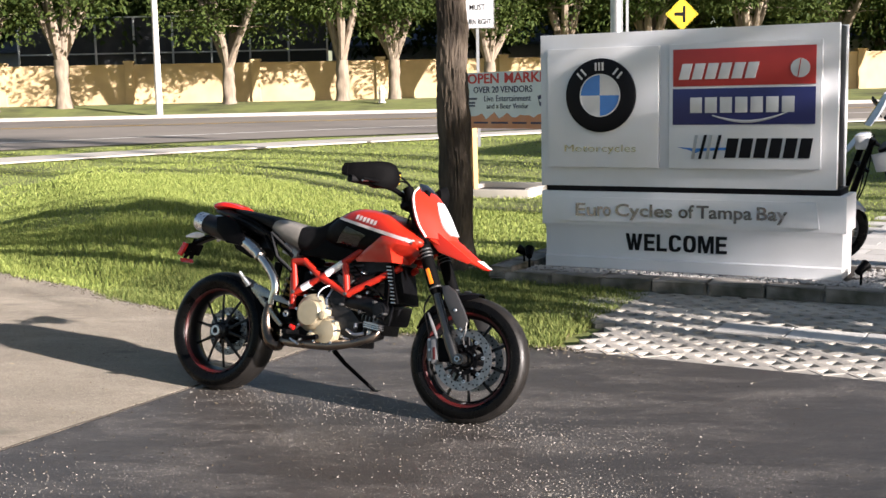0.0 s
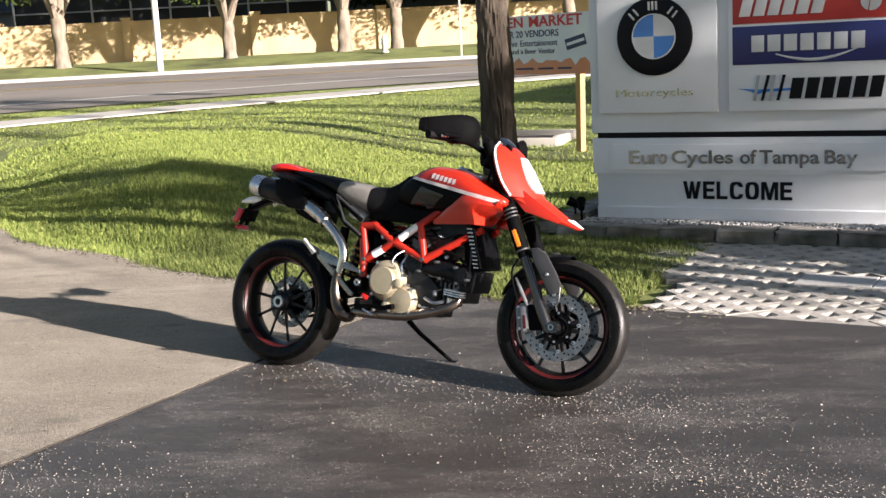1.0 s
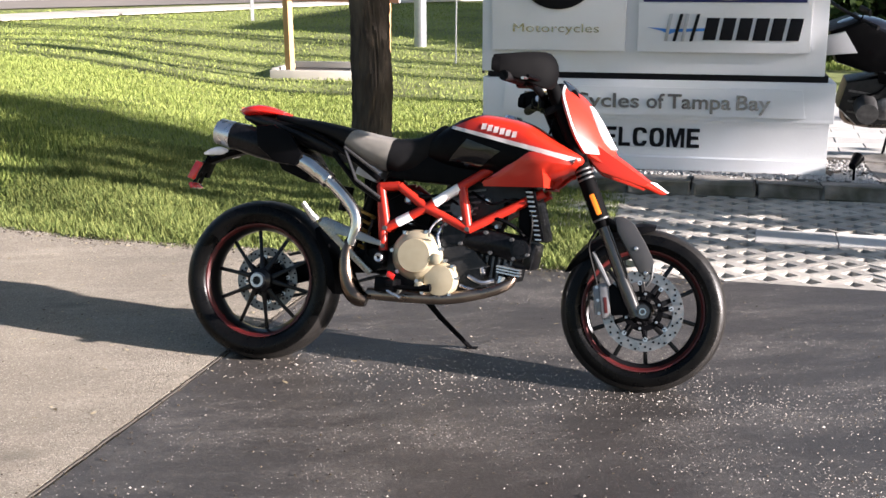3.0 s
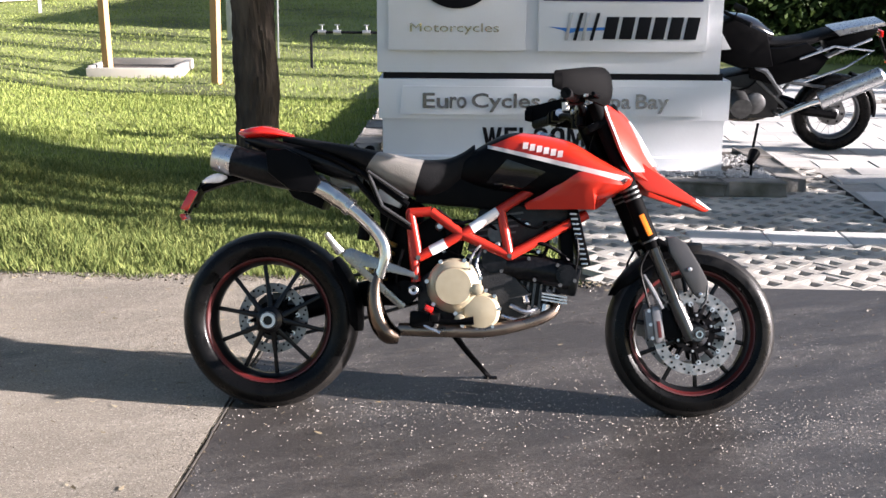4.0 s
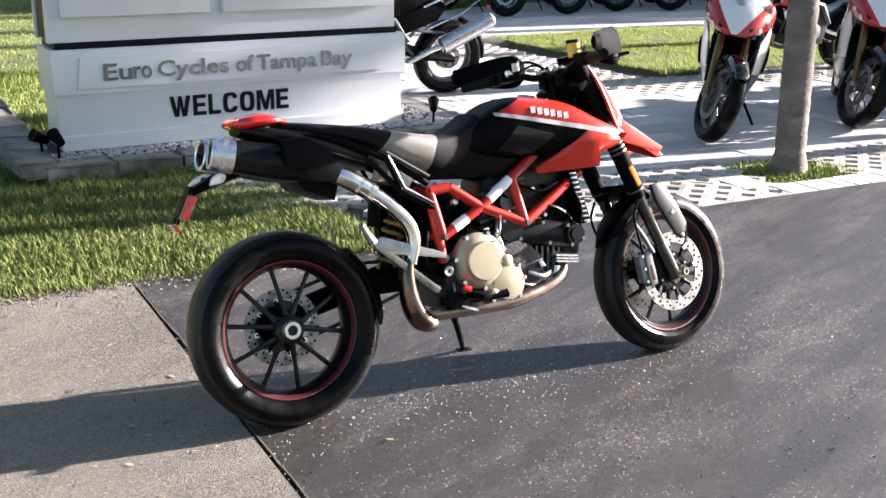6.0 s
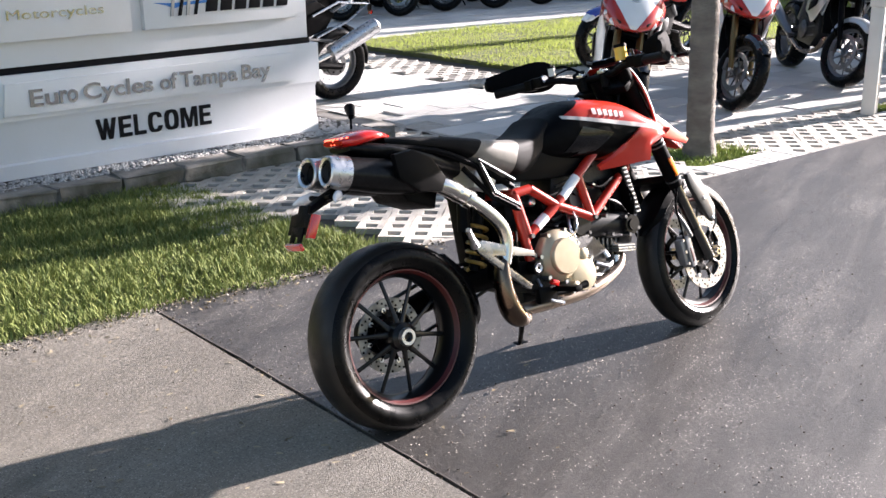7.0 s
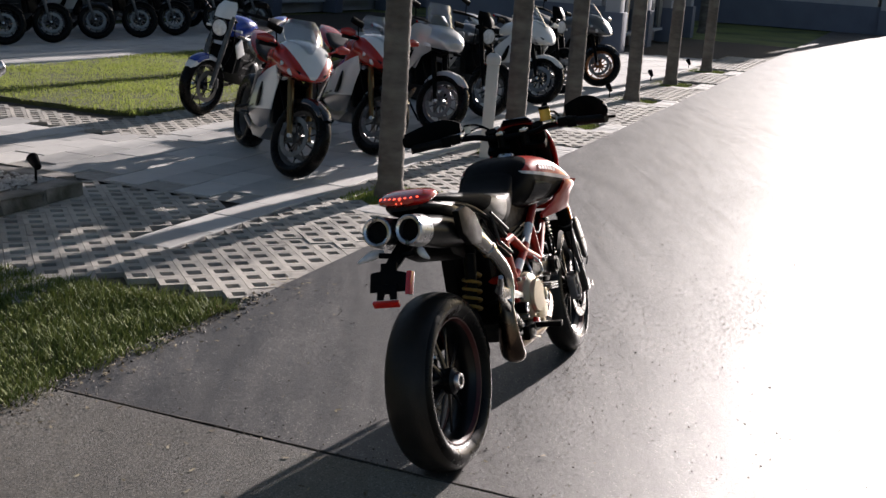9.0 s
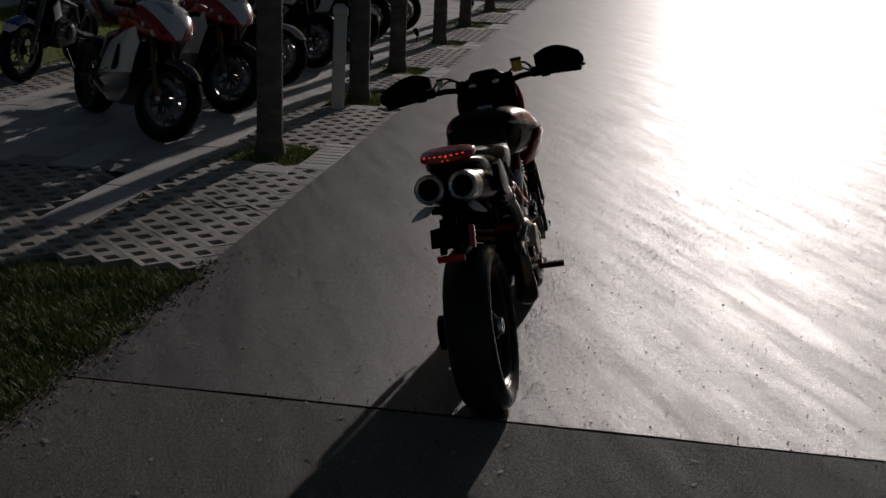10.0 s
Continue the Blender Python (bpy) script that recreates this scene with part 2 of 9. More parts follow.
# ---- surfaces of the place ----
def paved(name, base, patch, grit, rough, grit_size, grit_share, patch_scale, wear_scale=0.7, relief=0.3, gloss=0.5):
    """Asphalt or concrete: broad patches, mid-size scuffs, pale grit and fine relief."""
    m = bpy.data.materials.new(name)
    m.use_nodes = True
    nt = m.node_tree
    lk = nt.links.new
    p = nt.nodes["Principled BSDF"]
    tc = nt.nodes.new("ShaderNodeTexCoord")

    def tex(scale, detail=6.0, rgh=0.6):
        n = nt.nodes.new("ShaderNodeTexNoise")
        n.inputs["Scale"].default_value, n.inputs["Detail"].default_value, n.inputs["Roughness"].default_value = scale, detail, rgh
        lk(tc.outputs["Object"], n.inputs["Vector"])
        return n.outputs[0]

    def span(src, a, b, lo=0.0, hi=1.0):
        r = nt.nodes.new("ShaderNodeMapRange")
        for i, v in enumerate((a, b, lo, hi)):
            r.inputs[i + 1].default_value = v
        lk(src, r.inputs[0])
        return r.outputs[0]

    def blend(f, a, b):
        x = nt.nodes.new("ShaderNodeMix")
        x.data_type = "RGBA"
        lk(f, x.inputs[0])
        for sock, val in ((x.inputs[6], a), (x.inputs[7], b)):
            if hasattr(val, "links"):
                lk(val, sock)
            else:
                sock.default_value = lin(val)
        return x.outputs[2]
    mq = nt.nodes.new("ShaderNodeMapping")
    mq.inputs["Rotation"].default_value, mq.inputs["Scale"].default_value = (0, 0, radians(25)), (0.55, 1.3, 1.0)
    lk(tc.outputs["Object"], mq.inputs[0])
    sn = nt.nodes.new("ShaderNodeTexNoise")
    sn.inputs["Scale"].default_value, sn.inputs["Detail"].default_value, sn.inputs["Roughness"].default_value = patch_scale, 9.0, 0.74
    lk(mq.outputs[0], sn.inputs["Vector"])
    scuff = span(sn.outputs[0], 0.47, 0.7)
    if gloss > 0.6:
        worn = nt.nodes.new("ShaderNodeMath")
        worn.operation = "MULTIPLY"
        lk(scuff, worn.inputs[0])
        lk(span(tex(70, 5.0, 0.75), 0.4, 0.68, 0.04, 1.0), worn.inputs[1])
        dust = worn.outputs[0]
    else:
        dust = scuff
    broad = span(tex(wear_scale, 4.0), 0.35, 0.65)
    dark = tuple(c * (0.78 if gloss > 0.6 else 0.7) for c in base)
    col = blend(dust, blend(broad, base, dark), patch)
    vor = nt.nodes.new("ShaderNodeTexVoronoi")
    vor.inputs["Scale"].default_value = grit_size
    lk(tc.outputs["Object"], vor.inputs["Vector"])
    mul = nt.nodes.new("ShaderNodeMath")
    mul.operation = "MULTIPLY"
    near_ = span(vor.outputs["Distance"], 0.15, 0.25, 1.0, 0.0)
    sel = nt.nodes.new("ShaderNodeMath")
    sel.operation = "GREATER_THAN"
    rgb = nt.nodes.new("ShaderNodeSeparateColor")
    lk(vor.outputs["Color"], rgb.inputs[0])
    add = nt.nodes.new("ShaderNodeMath")
    add.operation = "MULTIPLY_ADD"
    lk(scuff, add.inputs[0])
    add.inputs[1].default_value = 0.95 if gloss > 0.6 else 0.5
    lk(rgb.outputs[0], add.inputs[2])
    lk(add.outputs[0], sel.inputs[0])
    sel.inputs[1].default_value = 1 - grit_share
    lk(near_, mul.inputs[0])
    lk(sel.outputs[0], mul.inputs[1])
    col = blend(mul.outputs[0], col, grit)
    fine = nt.nodes.new("ShaderNodeTexVoronoi")
    fine.inputs["Scale"].default_value = grit_size * 2.6
    lk(tc.outputs["Object"], fine.inputs["Vector"])
    frgb = nt.nodes.new("ShaderNodeSeparateColor")
    lk(fine.outputs["Color"], frgb.inputs[0])
    col = blend(span(frgb.outputs[1], 0.75, 1.0, 0.0, 0.07 if gloss > 0.6 else 0.5), col, grit)
    col = blend(span(frgb.outputs[2], 0.75, 1.0, 0.0, 0.22 if gloss > 0.6 else 0.6), col, tuple(c * 0.35 for c in base))
    if gloss < 0.6:
        spot = nt.nodes.new("ShaderNodeTexVoronoi")
        spot.inputs["Scale"].default_value = 3.2
        lk(mq.outputs[0], spot.inputs["Vector"])
        srgb = nt.nodes.new("ShaderNodeSeparateColor")
        lk(spot.outputs["Color"], srgb.inputs[0])
        stain = nt.nodes.new("ShaderNodeMath")
        stain.operation = "MULTIPLY"
        lk(span(srgb.outputs[0], 0.7, 0.75), stain.inputs[0])
        lk(span(spot.outputs["Distance"], 0.1, 0.24, 0.5, 0.0), stain.inputs[1])
        col = blend(stain.outputs[0], col, tuple(c * 0.4 for c in base))
    # wheel-worn streaks run along the drive
    mp = nt.nodes.new("ShaderNodeMapping")
    mp.inputs["Rotation"].default_value, mp.inputs["Scale"].default_value = (0, 0, radians(25)), (0.5, 4.0, 1.0)
    lk(tc.outputs["Object"], mp.inputs[0])
    stk = nt.nodes.new("ShaderNodeTexNoise")
    stk.inputs["Scale"].default_value, stk.inputs["Detail"].default_value, stk.inputs["Roughness"].default_value = 2.0, 9.0, 0.72
    lk(mp.outputs[0], stk.inputs["Vector"])
    lk(span(stk.outputs[0], 0.3, 0.7, rough - 0.09, rough + 0.1), p.inputs["Roughness"])
    col = blend(span(stk.outputs[0], 0.56, 0.78, 0.0, 0.2), col, patch)
    col = blend(span(stk.outputs[0], 0.44, 0.25, 0.0, 0.35), col, tuple(c * 0.6 for c in base))
    lk(col, p.inputs["Base Color"])
    p.inputs["Diffuse Roughness"].default_value = 0.3 if gloss > 0.6 else 1.0
    p.inputs["Specular IOR Level"].default_value = gloss
    b = nt.nodes.new("ShaderNodeBump")
    b.inputs["Strength"].default_value, b.inputs["Distance"].default_value = relief, 0.01 if gloss > 0.6 else 0.013
    lk(tex(34, 7.0, 0.85) if gloss > 0.6 else tex(130, 4.0, 0.8), b.inputs["Height"])
    lk(b.outputs[0], p.inputs["Normal"])
    return m


asphalt_mat = paved("asphalt", (0.034, 0.0298, 0.0265), (0.18, 0.162, 0.142), (0.62, 0.565, 0.5), 0.5, 105, 0.0, 2.0, relief=0.3, gloss=0.75)
concrete_mat = paved("old_concrete", (0.235, 0.203, 0.158), (0.32, 0.28, 0.222), (0.5, 0.45, 0.38), 0.8, 85, 0.16, 1.6, relief=0.95)
soil_mat = mat("lawn_soil", (0.14, 0.17, 0.045), 0.95, alt=(0.19, 0.21, 0.06), scale=2.2, bump=0.6, bump_scale=45, alt2=(0.055, 0.06, 0.02), scale2=0.6)
dirt_mat = mat("dark_dirt", (0.05, 0.042, 0.033), 0.95, alt=(0.085, 0.07, 0.055), scale=14, bump=0.5, bump_scale=70)
road_mat = mat("road_asphalt", (0.2, 0.175, 0.15), 0.8, alt=(0.25, 0.22, 0.185), scale=0.5, bump=0.2, alt2=(0.15, 0.135, 0.12), scale2=0.15)
kerb_mat = mat("kerb_concrete", (0.5, 0.46, 0.4), 0.8, alt=(0.4, 0.37, 0.33), scale=2)
grid_mat = mat("grid_paver_concrete", (0.52, 0.48, 0.42), 0.85, alt=(0.42, 0.39, 0.34), scale=9, bump=0.4, bump_scale=120, alt2=(0.27, 0.25, 0.22), scale2=2.2, per_object=0.25)
paver_mat = mat("grey_paver", (0.62, 0.6, 0.56), 0.75, alt=(0.54, 0.52, 0.49), scale=6, bump=0.3, bump_scale=140, alt2=(0.47, 0.45, 0.43), scale2=1.3, per_object=0.3)
stone_mat = mat("border_stone", (0.33, 0.305, 0.275), 0.9, alt=(0.19, 0.172, 0.15), scale=9, bump=1.0, bump_scale=22, per_object=0.35, alt2=(0.07, 0.072, 0.05), scale2=2.5)
pebble_mat = mat("white_pebbles", (0.5, 0.48, 0.45), 0.6, alt=(0.25, 0.24, 0.23), scale=20)
sign_white = mat("white_sign_paint", (0.69, 0.7, 0.72), 0.4, alt=(0.65, 0.66, 0.68), scale=3, bump=0.06, bump_scale=60, alt2=(0.6, 0.6, 0.595), scale2=1.1)
# also blackens the blocks that stand for shade inside the sign
letter_black = mat("black_lettering_and_shade", (0.006, 0.006, 0.008), 0.45, spec=0.15)
letter_grey = mat("weathered_grey_lettering", (0.32, 0.325, 0.335), 0.2, 1.0, alt=(0.42, 0.425, 0.44), scale=4, rough_var=0.1)
letter_gold = mat("faded_gold_lettering", (0.42, 0.38, 0.2), 0.25, 0.9, alt=(0.6, 0.6, 0.55), scale=16, mix=0.2)
sign_red = mat("red_sign_panel", (0.42, 0.035, 0.03), 0.35, alt=(0.36, 0.03, 0.028), scale=6)
sign_navy = mat("navy_sign_panel", (0.016, 0.02, 0.1), 0.35, alt=(0.02, 0.025, 0.12), scale=6)
sign_silver = mat("pale_silver_vinyl", (0.6, 0.6, 0.6), 0.35, 0.2, alt=(0.52, 0.52, 0.53), scale=9)
sign_blue = mat("sky_blue_enamel", (0.05, 0.2, 0.55), 0.25, alt=(0.045, 0.17, 0.48), scale=12, coat=0.5)
bark_mat = mat("dark_bark", (0.075, 0.06, 0.046), 0.95, alt=(0.03, 0.025, 0.021), scale=22, bump=1.0, bump_scale=45, stretch=(1, 1, 0.25), alt2=(0.13, 0.105, 0.08), scale2=5, spec=0.1)
oak_bark_mat = mat("pale_oak_bark", (0.28, 0.23, 0.17), 0.9, alt=(0.14, 0.11, 0.085), scale=9, bump=0.9, bump_scale=14, stretch=(1, 1, 0.3))
palm_bark_mat = mat("palm_bark", (0.15, 0.128, 0.108), 0.9, alt=(0.09, 0.075, 0.064), scale=9, bump=0.8, bump_scale=30, stretch=(1, 1, 2.5), alt2=(0.2, 0.178, 0.15), scale2=3)
wood_mat = mat("raw_timber_post", (0.5, 0.3, 0.13), 0.7, alt=(0.4, 0.22, 0.09), scale=18, stretch=(1, 1, 0.1))
galv_mat = mat("galvanised_steel", (0.42, 0.43, 0.44), 0.45, 0.8, alt=(0.33, 0.34, 0.35), scale=12)
pole_mat = mat("weathered_white_pole", (0.62, 0.6, 0.56), 0.7, alt=(0.5, 0.48, 0.45), scale=3)
stucco_mat = mat("yellow_stucco", (0.6, 0.45, 0.26), 0.9, alt=(0.5, 0.37, 0.21), scale=1.2, bump=0.3, bump_scale=30, alt2=(0.42, 0.31, 0.18), scale2=0.5)
wall_grey_mat = mat("grey_stucco", (0.36, 0.37, 0.4), 0.9, alt=(0.3, 0.31, 0.34), scale=2, bump=0.3, bump_scale=40)
wall_blue_mat = mat("slate_blue_paint", (0.12, 0.14, 0.19), 0.8, alt=(0.1, 0.115, 0.16), scale=2, bump=0.2, bump_scale=40)
glass_mat = mat("dark_window_glass", (0.012, 0.014, 0.018), 0.08, spec=0.6)
yellow_sign_mat = mat("yellow_road_sign", (0.75, 0.5, 0.02), 0.4)
white_line_mat = mat("white_road_paint", (0.7, 0.68, 0.63), 0.7, alt=(0.5, 0.48, 0.44), scale=3)
yellow_line_mat = mat("yellow_road_paint", (0.6, 0.38, 0.06), 0.7, alt=(0.45, 0.3, 0.08), scale=3)
tarp_mat = mat("banner_vinyl", (0.78, 0.79, 0.83), 0.6, alt=(0.62, 0.64, 0.72), scale=2)
tarp_orange = mat("orange_print", (0.65, 0.22, 0.1), 0.6, alt=(0.6, 0.3, 0.2), scale=4)
tarp_red = mat("red_print", (0.6, 0.05, 0.05), 0.6)
tarp_ink = mat("dark_print", (0.04, 0.04, 0.1), 0.6)
screen_frame_mat = mat("white_aluminium_frame", (0.6, 0.6, 0.6), 0.5)


def foliage(name, base, alt, through=0.35):
    """Leaves: dull gloss in front, light coming through from behind."""
    m = bpy.data.materials.new(name)
    m.use_nodes = True
    nt = m.node_tree
    lk = nt.links.new
    p, out = nt.nodes["Principled BSDF"], nt.nodes["Material Output"]
    geo = nt.nodes.new("ShaderNodeNewGeometry")
    mix = nt.nodes.new("ShaderNodeMix")
    mix.data_type = "RGBA"
    mix.inputs[6].default_value, mix.inputs[7].default_value = lin(base), lin(alt)
    lk(geo.outputs["Random Per Island"], mix.inputs[0])
    lk(mix.outputs[2], p.inputs["Base Color"])
    p.inputs["Roughness"].default_value = 0.65
    p.inputs["Specular IOR Level"].default_value = 0.12
    tr = nt.nodes.new("ShaderNodeBsdfTranslucent")
    lk(mix.outputs[2], tr.inputs[0])
    ms = nt.nodes.new("ShaderNodeMixShader")
    ms.inputs[0].default_value = through
    lk(p.outputs[0], ms.inputs[1])
    lk(tr.outputs[0], ms.inputs[2])
    lk(ms.outputs[0], out.inputs[0])
    return m


blade_mat = foliage("grass_blades", (0.115, 0.165, 0.036), (0.3, 0.335, 0.095), 0.1)
# darker copy of the blades: the near lawn's shaded sides put into the colour
near_blade_mat = foliage("shade_toned_grass_blades", (0.075, 0.108, 0.028), (0.225, 0.25, 0.078), 0.1)
dry_mat = foliage("dry_thatch", (0.2, 0.16, 0.08), (0.3, 0.25, 0.14), 0.2)
oak_leaf_mat = foliage("oak_leaves", (0.028, 0.05, 0.012), (0.075, 0.1, 0.025), 0.3)
hedge_leaf_mat = foliage("hedge_leaves", (0.018, 0.035, 0.01), (0.05, 0.075, 0.02), 0.25)
palm_leaf_mat = foliage("palm_leaves", (0.06, 0.085, 0.02), (0.16, 0.15, 0.05), 0.35)


def quads(name, centres, ways, sides, material, parent=None, label="", bend=0.0):
    """One object of many small leaves: each a bent strip from its centre along ways, as wide as sides."""
    c, w, s = (np.asarray(a, float) for a in (centres, ways, sides))
    n = len(c)
    mid = c + w * 0.55
    tip = c + w
    tip[:, 2] -= bend * np.linalg.norm(w, axis=1)
    v = np.stack([c - s * 0.5, c + s * 0.5, mid + s * 0.42, mid - s * 0.42, tip], 1).reshape(-1, 3)
    me = bpy.data.meshes.new(name)
    base = np.arange(n) * 5
    q = np.stack([base, base + 1, base + 2, base + 3], 1)
    t = np.stack([base + 3, base + 2, base + 4], 1)
    me.vertices.add(n * 5)
    me.vertices.foreach_set("co", v.ravel())
    loops = np.concatenate([q.ravel(), t.ravel()])
    me.loops.add(len(loops))
    me.loops.foreach_set("vertex_index", loops.astype(np.int32))
    me.polygons.add(2 * n)
    me.polygons.foreach_set("loop_start", np.concatenate([np.arange(n) * 4, n * 4 + np.arange(n) * 3]).astype(np.int32))
    me.update(calc_edges=True)
    me.validate()
    me.materials.append(material)
    ob = new(name, me)
    ob.parent = parent
    if label:
        tagged(ob, label)
    return ob


def flat(name, pts, z, material, thick=0.0):
    """A flat paved area from an outline of world points, with sides if thick."""
    bm = B()
    vs = [bm.verts.new((x, y, z)) for x, y in pts]
    f = bm.faces.new(vs)
    f.normal_update()
    if f.normal.z < 0:
        f.normal_flip()
    if thick:
        low = [bm.verts.new((x, y, z - thick)) for x, y in pts]
        n = len(pts)
        for i in range(n):
            bm.faces.new((vs[i], vs[(i + 1) % n], low[(i + 1) % n], low[i]))
    return part(name, bm, material, smooth=False)


def uvs(pts):
    return [tuple(W(u, v).xy) for u, v in pts]


# ---- ground ----
def ground_sheet():
    bm = B()
    xs = [-500, -200, -100, -60, -40] + [-30 + 1.5 * i for i in range(10)] + [-15 + 0.5 * i for i in range(36)] + [3 + 1.5 * i for i in range(29)] + [60, 90, 150, 300, 600]
    ys = [-500, -150, -60, -30] + [-15 + 1.5 * i for i in range(15)] + [7.5 + 0.5 * i for i in range(39)] + [27 + 1.5 * i for i in range(26)] + [80, 110, 160, 300, 700]
    grid = [[bm.verts.new((x, y, float(terrain(x, y)) - 0.035)) for x in xs] for y in ys]
    for a, b in zip(grid, grid[1:]):
        for i in range(len(xs) - 1):
            bm.faces.new((a[i], a[i + 1], b[i + 1], b[i]))
    return tagged(part("ground", bm, soil_mat), "lawn ground sloping gently up to the road", "ground", kind="structure")


ground_sheet()
SEAM = -1.35
drive = tagged(flat("asphalt_drive", uvs([(SEAM + 0.006, -16), (70, -16), (70, 0), (0, 0.0), (SEAM + 0.006, 0.06)]), 0.0, asphalt_mat, 0.06), "dark worn asphalt driveway with pale scuffs", "driveway", kind="structure")
GRASS_EDGE = [(-1.366, 0.06), (-2.3, 0.02), (-3.04, 0.05), (-3.7, 0.2), (-4.45, 0.475), (-5.79, 0.8), (-8, 2.0), (-11, 4.6), (-15, 9)]
tagged(flat("concrete_drive", uvs([(SEAM - 0.006, -16)] + GRASS_EDGE + [(-26, 8), (-30, -16)]), 0.004, concrete_mat, 0.06), "old pale concrete driveway apron", "driveway", kind="structure")
tagged(flat("paver_bed", uvs([(0, 0), (26, 0), (26, 12), (3.2, 12), (0.4, 9), (0.4, 3.2), (-0.2, 2.9)]), -0.03, dirt_mat), "dark dirt and grit under the pavers", "ground", kind="structure")

# tar seam between concrete and asphalt
bm = B()
pts = []
for i in range(240):
    v = -14 + 14.05 * i / 239
    pts.append(W(SEAM + 0.008 * noise.noise((v * 1.7, 0.3, 0)) + 0.005 * noise.noise((v * 9.0, 0.7, 0)), v, 0.0035))
tube(bm, pts, [0.0038 + 0.003 * noise.noise((i * 0.9, 2.0, 0)) for i in range(len(pts))], 5)
for vtx in bm.verts:
    vtx.co.z = min(vtx.co.z, 0.0055)
tagged(part("joint_seam", bm, mat("tar_joint", (0.055, 0.048, 0.04), 0.85)), "dark cracked joint between concrete and asphalt", "joint", kind="structure")

# ---- road, verge and pavement ----
ROAD_NEAR = [(-44, 9), (-24, 19.8), (-12.1, 25.6), (-2.4, 29.6), (14, 34), (70, 42)]
ROAD_FAR = [(-80, 38.5), (-21.5, 44.6), (-4.2, 46.3), (30, 49.6), (90, 55)]


def at_frac(line, f):
    k = f * (len(line) - 1)
    j = min(int(k), len(line) - 2)
    return line[j] * (1 - (k - j)) + line[j + 1] * (k - j)


def strip(name, left, right, z, material, thick=0.0, cols=4, label="", category=""):
    bm = B()
    L, R = smooth_line(left, 12), smooth_line(right, 12)
    m = 80
    rows = []
    for i in range(m + 1):
        a, b = at_frac(L, i / m), at_frac(R, i / m)
        row = [bm.verts.new((*(a * (1 - w / cols) + b * w / cols)[:2], 0)) for w in range(cols + 1)]
        rows.append(row)
    for p, q in zip(rows, rows[1:]):
        for w in range(cols):
            bm.faces.new((p[w], q[w], q[w + 1], p[w + 1]))
    for v in bm.verts:
        v.co.z = terrain(v.co.x, v.co.y) + z
    bmesh.ops.recalc_face_normals(bm, faces=bm.faces[:])
    for f in bm.faces:
        f.normal_update()
    if bm.faces[0].normal.z < 0:
        bmesh.ops.reverse_faces(bm, faces=bm.faces[:])
    if thick:
        r = bmesh.ops.extrude_face_region(bm, geom=bm.faces[:])
        for g in r["geom"]:
            if isinstance(g, bmesh.types.BMVert):
                g.co.z += thick
    return tagged(part(name, bm, material, smooth=False), label, category, kind="structure")


def off(line, d):
    """A line moved sideways (to its left)."""
    out = []
    for i, p in enumerate(line):
        a, b = np.array(line[max(0, i - 1)], float), np.array(line[min(len(line) - 1, i + 1)], float)
        t = (b - a) / np.linalg.norm(b - a)
        out.append((p[0] - t[1] * d, p[1] + t[0] * d))
    return out


strip("road", ROAD_NEAR, ROAD_FAR, -0.01, road_mat, cols=10, label="sunlit pale asphalt road with several lanes", category="road")
strip("far_kerb", ROAD_FAR, off(ROAD_FAR, 0.8), -0.03, kerb_mat, 0.14, label="pale concrete kerb and gutter across the road", category="kerb")
WHITE = [(-44, 10.5), (-24, 21.3), (-13.1, 27.8), (-2.9, 33.2), (14, 38), (70, 46)]
strip("white_line", WHITE, off(WHITE, 0.28), -0.002, white_line_mat, label="worn white lane line on the road", category="road line")
MID = [(-80, 27), (-21.5, 36), (-4.2, 39.4), (30, 44), (90, 50)]
for d in (0, 0.4):
    strip("yellow_line", off(MID, d), off(MID, d + 0.16), -0.002, yellow_line_mat, label="yellow centre line on the road", category="road line")
WALKWAY = [(-40, 4), (-20, 15.5), (-9.9, 22.4), (-2.4, 26.6), (8, 31), (40, 37.5), (70, 41)]
strip("pavement", WALKWAY, off(WALKWAY, 1.15), 0.0, kerb_mat, 0.03, label="narrow concrete pavement crossing the lawn", category="pavement")

# ---- grass ----
rng = np.random.default_rng(7)


def in_lawn(u, v):
    """The lawn before the sign: behind the drive's edge, left of the pavers."""
    e = np.interp(u, [p[0] for p in GRASS_EDGE[::-1]], [p[1] for p in GRASS_EDGE[::-1]])
    e = np.where(u > SEAM, 0.06 - (u - SEAM) * 0.03, e) + 0.03 * np.sin(u * 6.3) * np.sin(u * 2.1) + 0.016 * np.sin(u * 19 + 1)
    return (v > e - 0.05) & (u < -0.10 - 0.05 * v + 0.025 * np.sin(v * 11) + 0.02 * np.sin(v * 4.3))


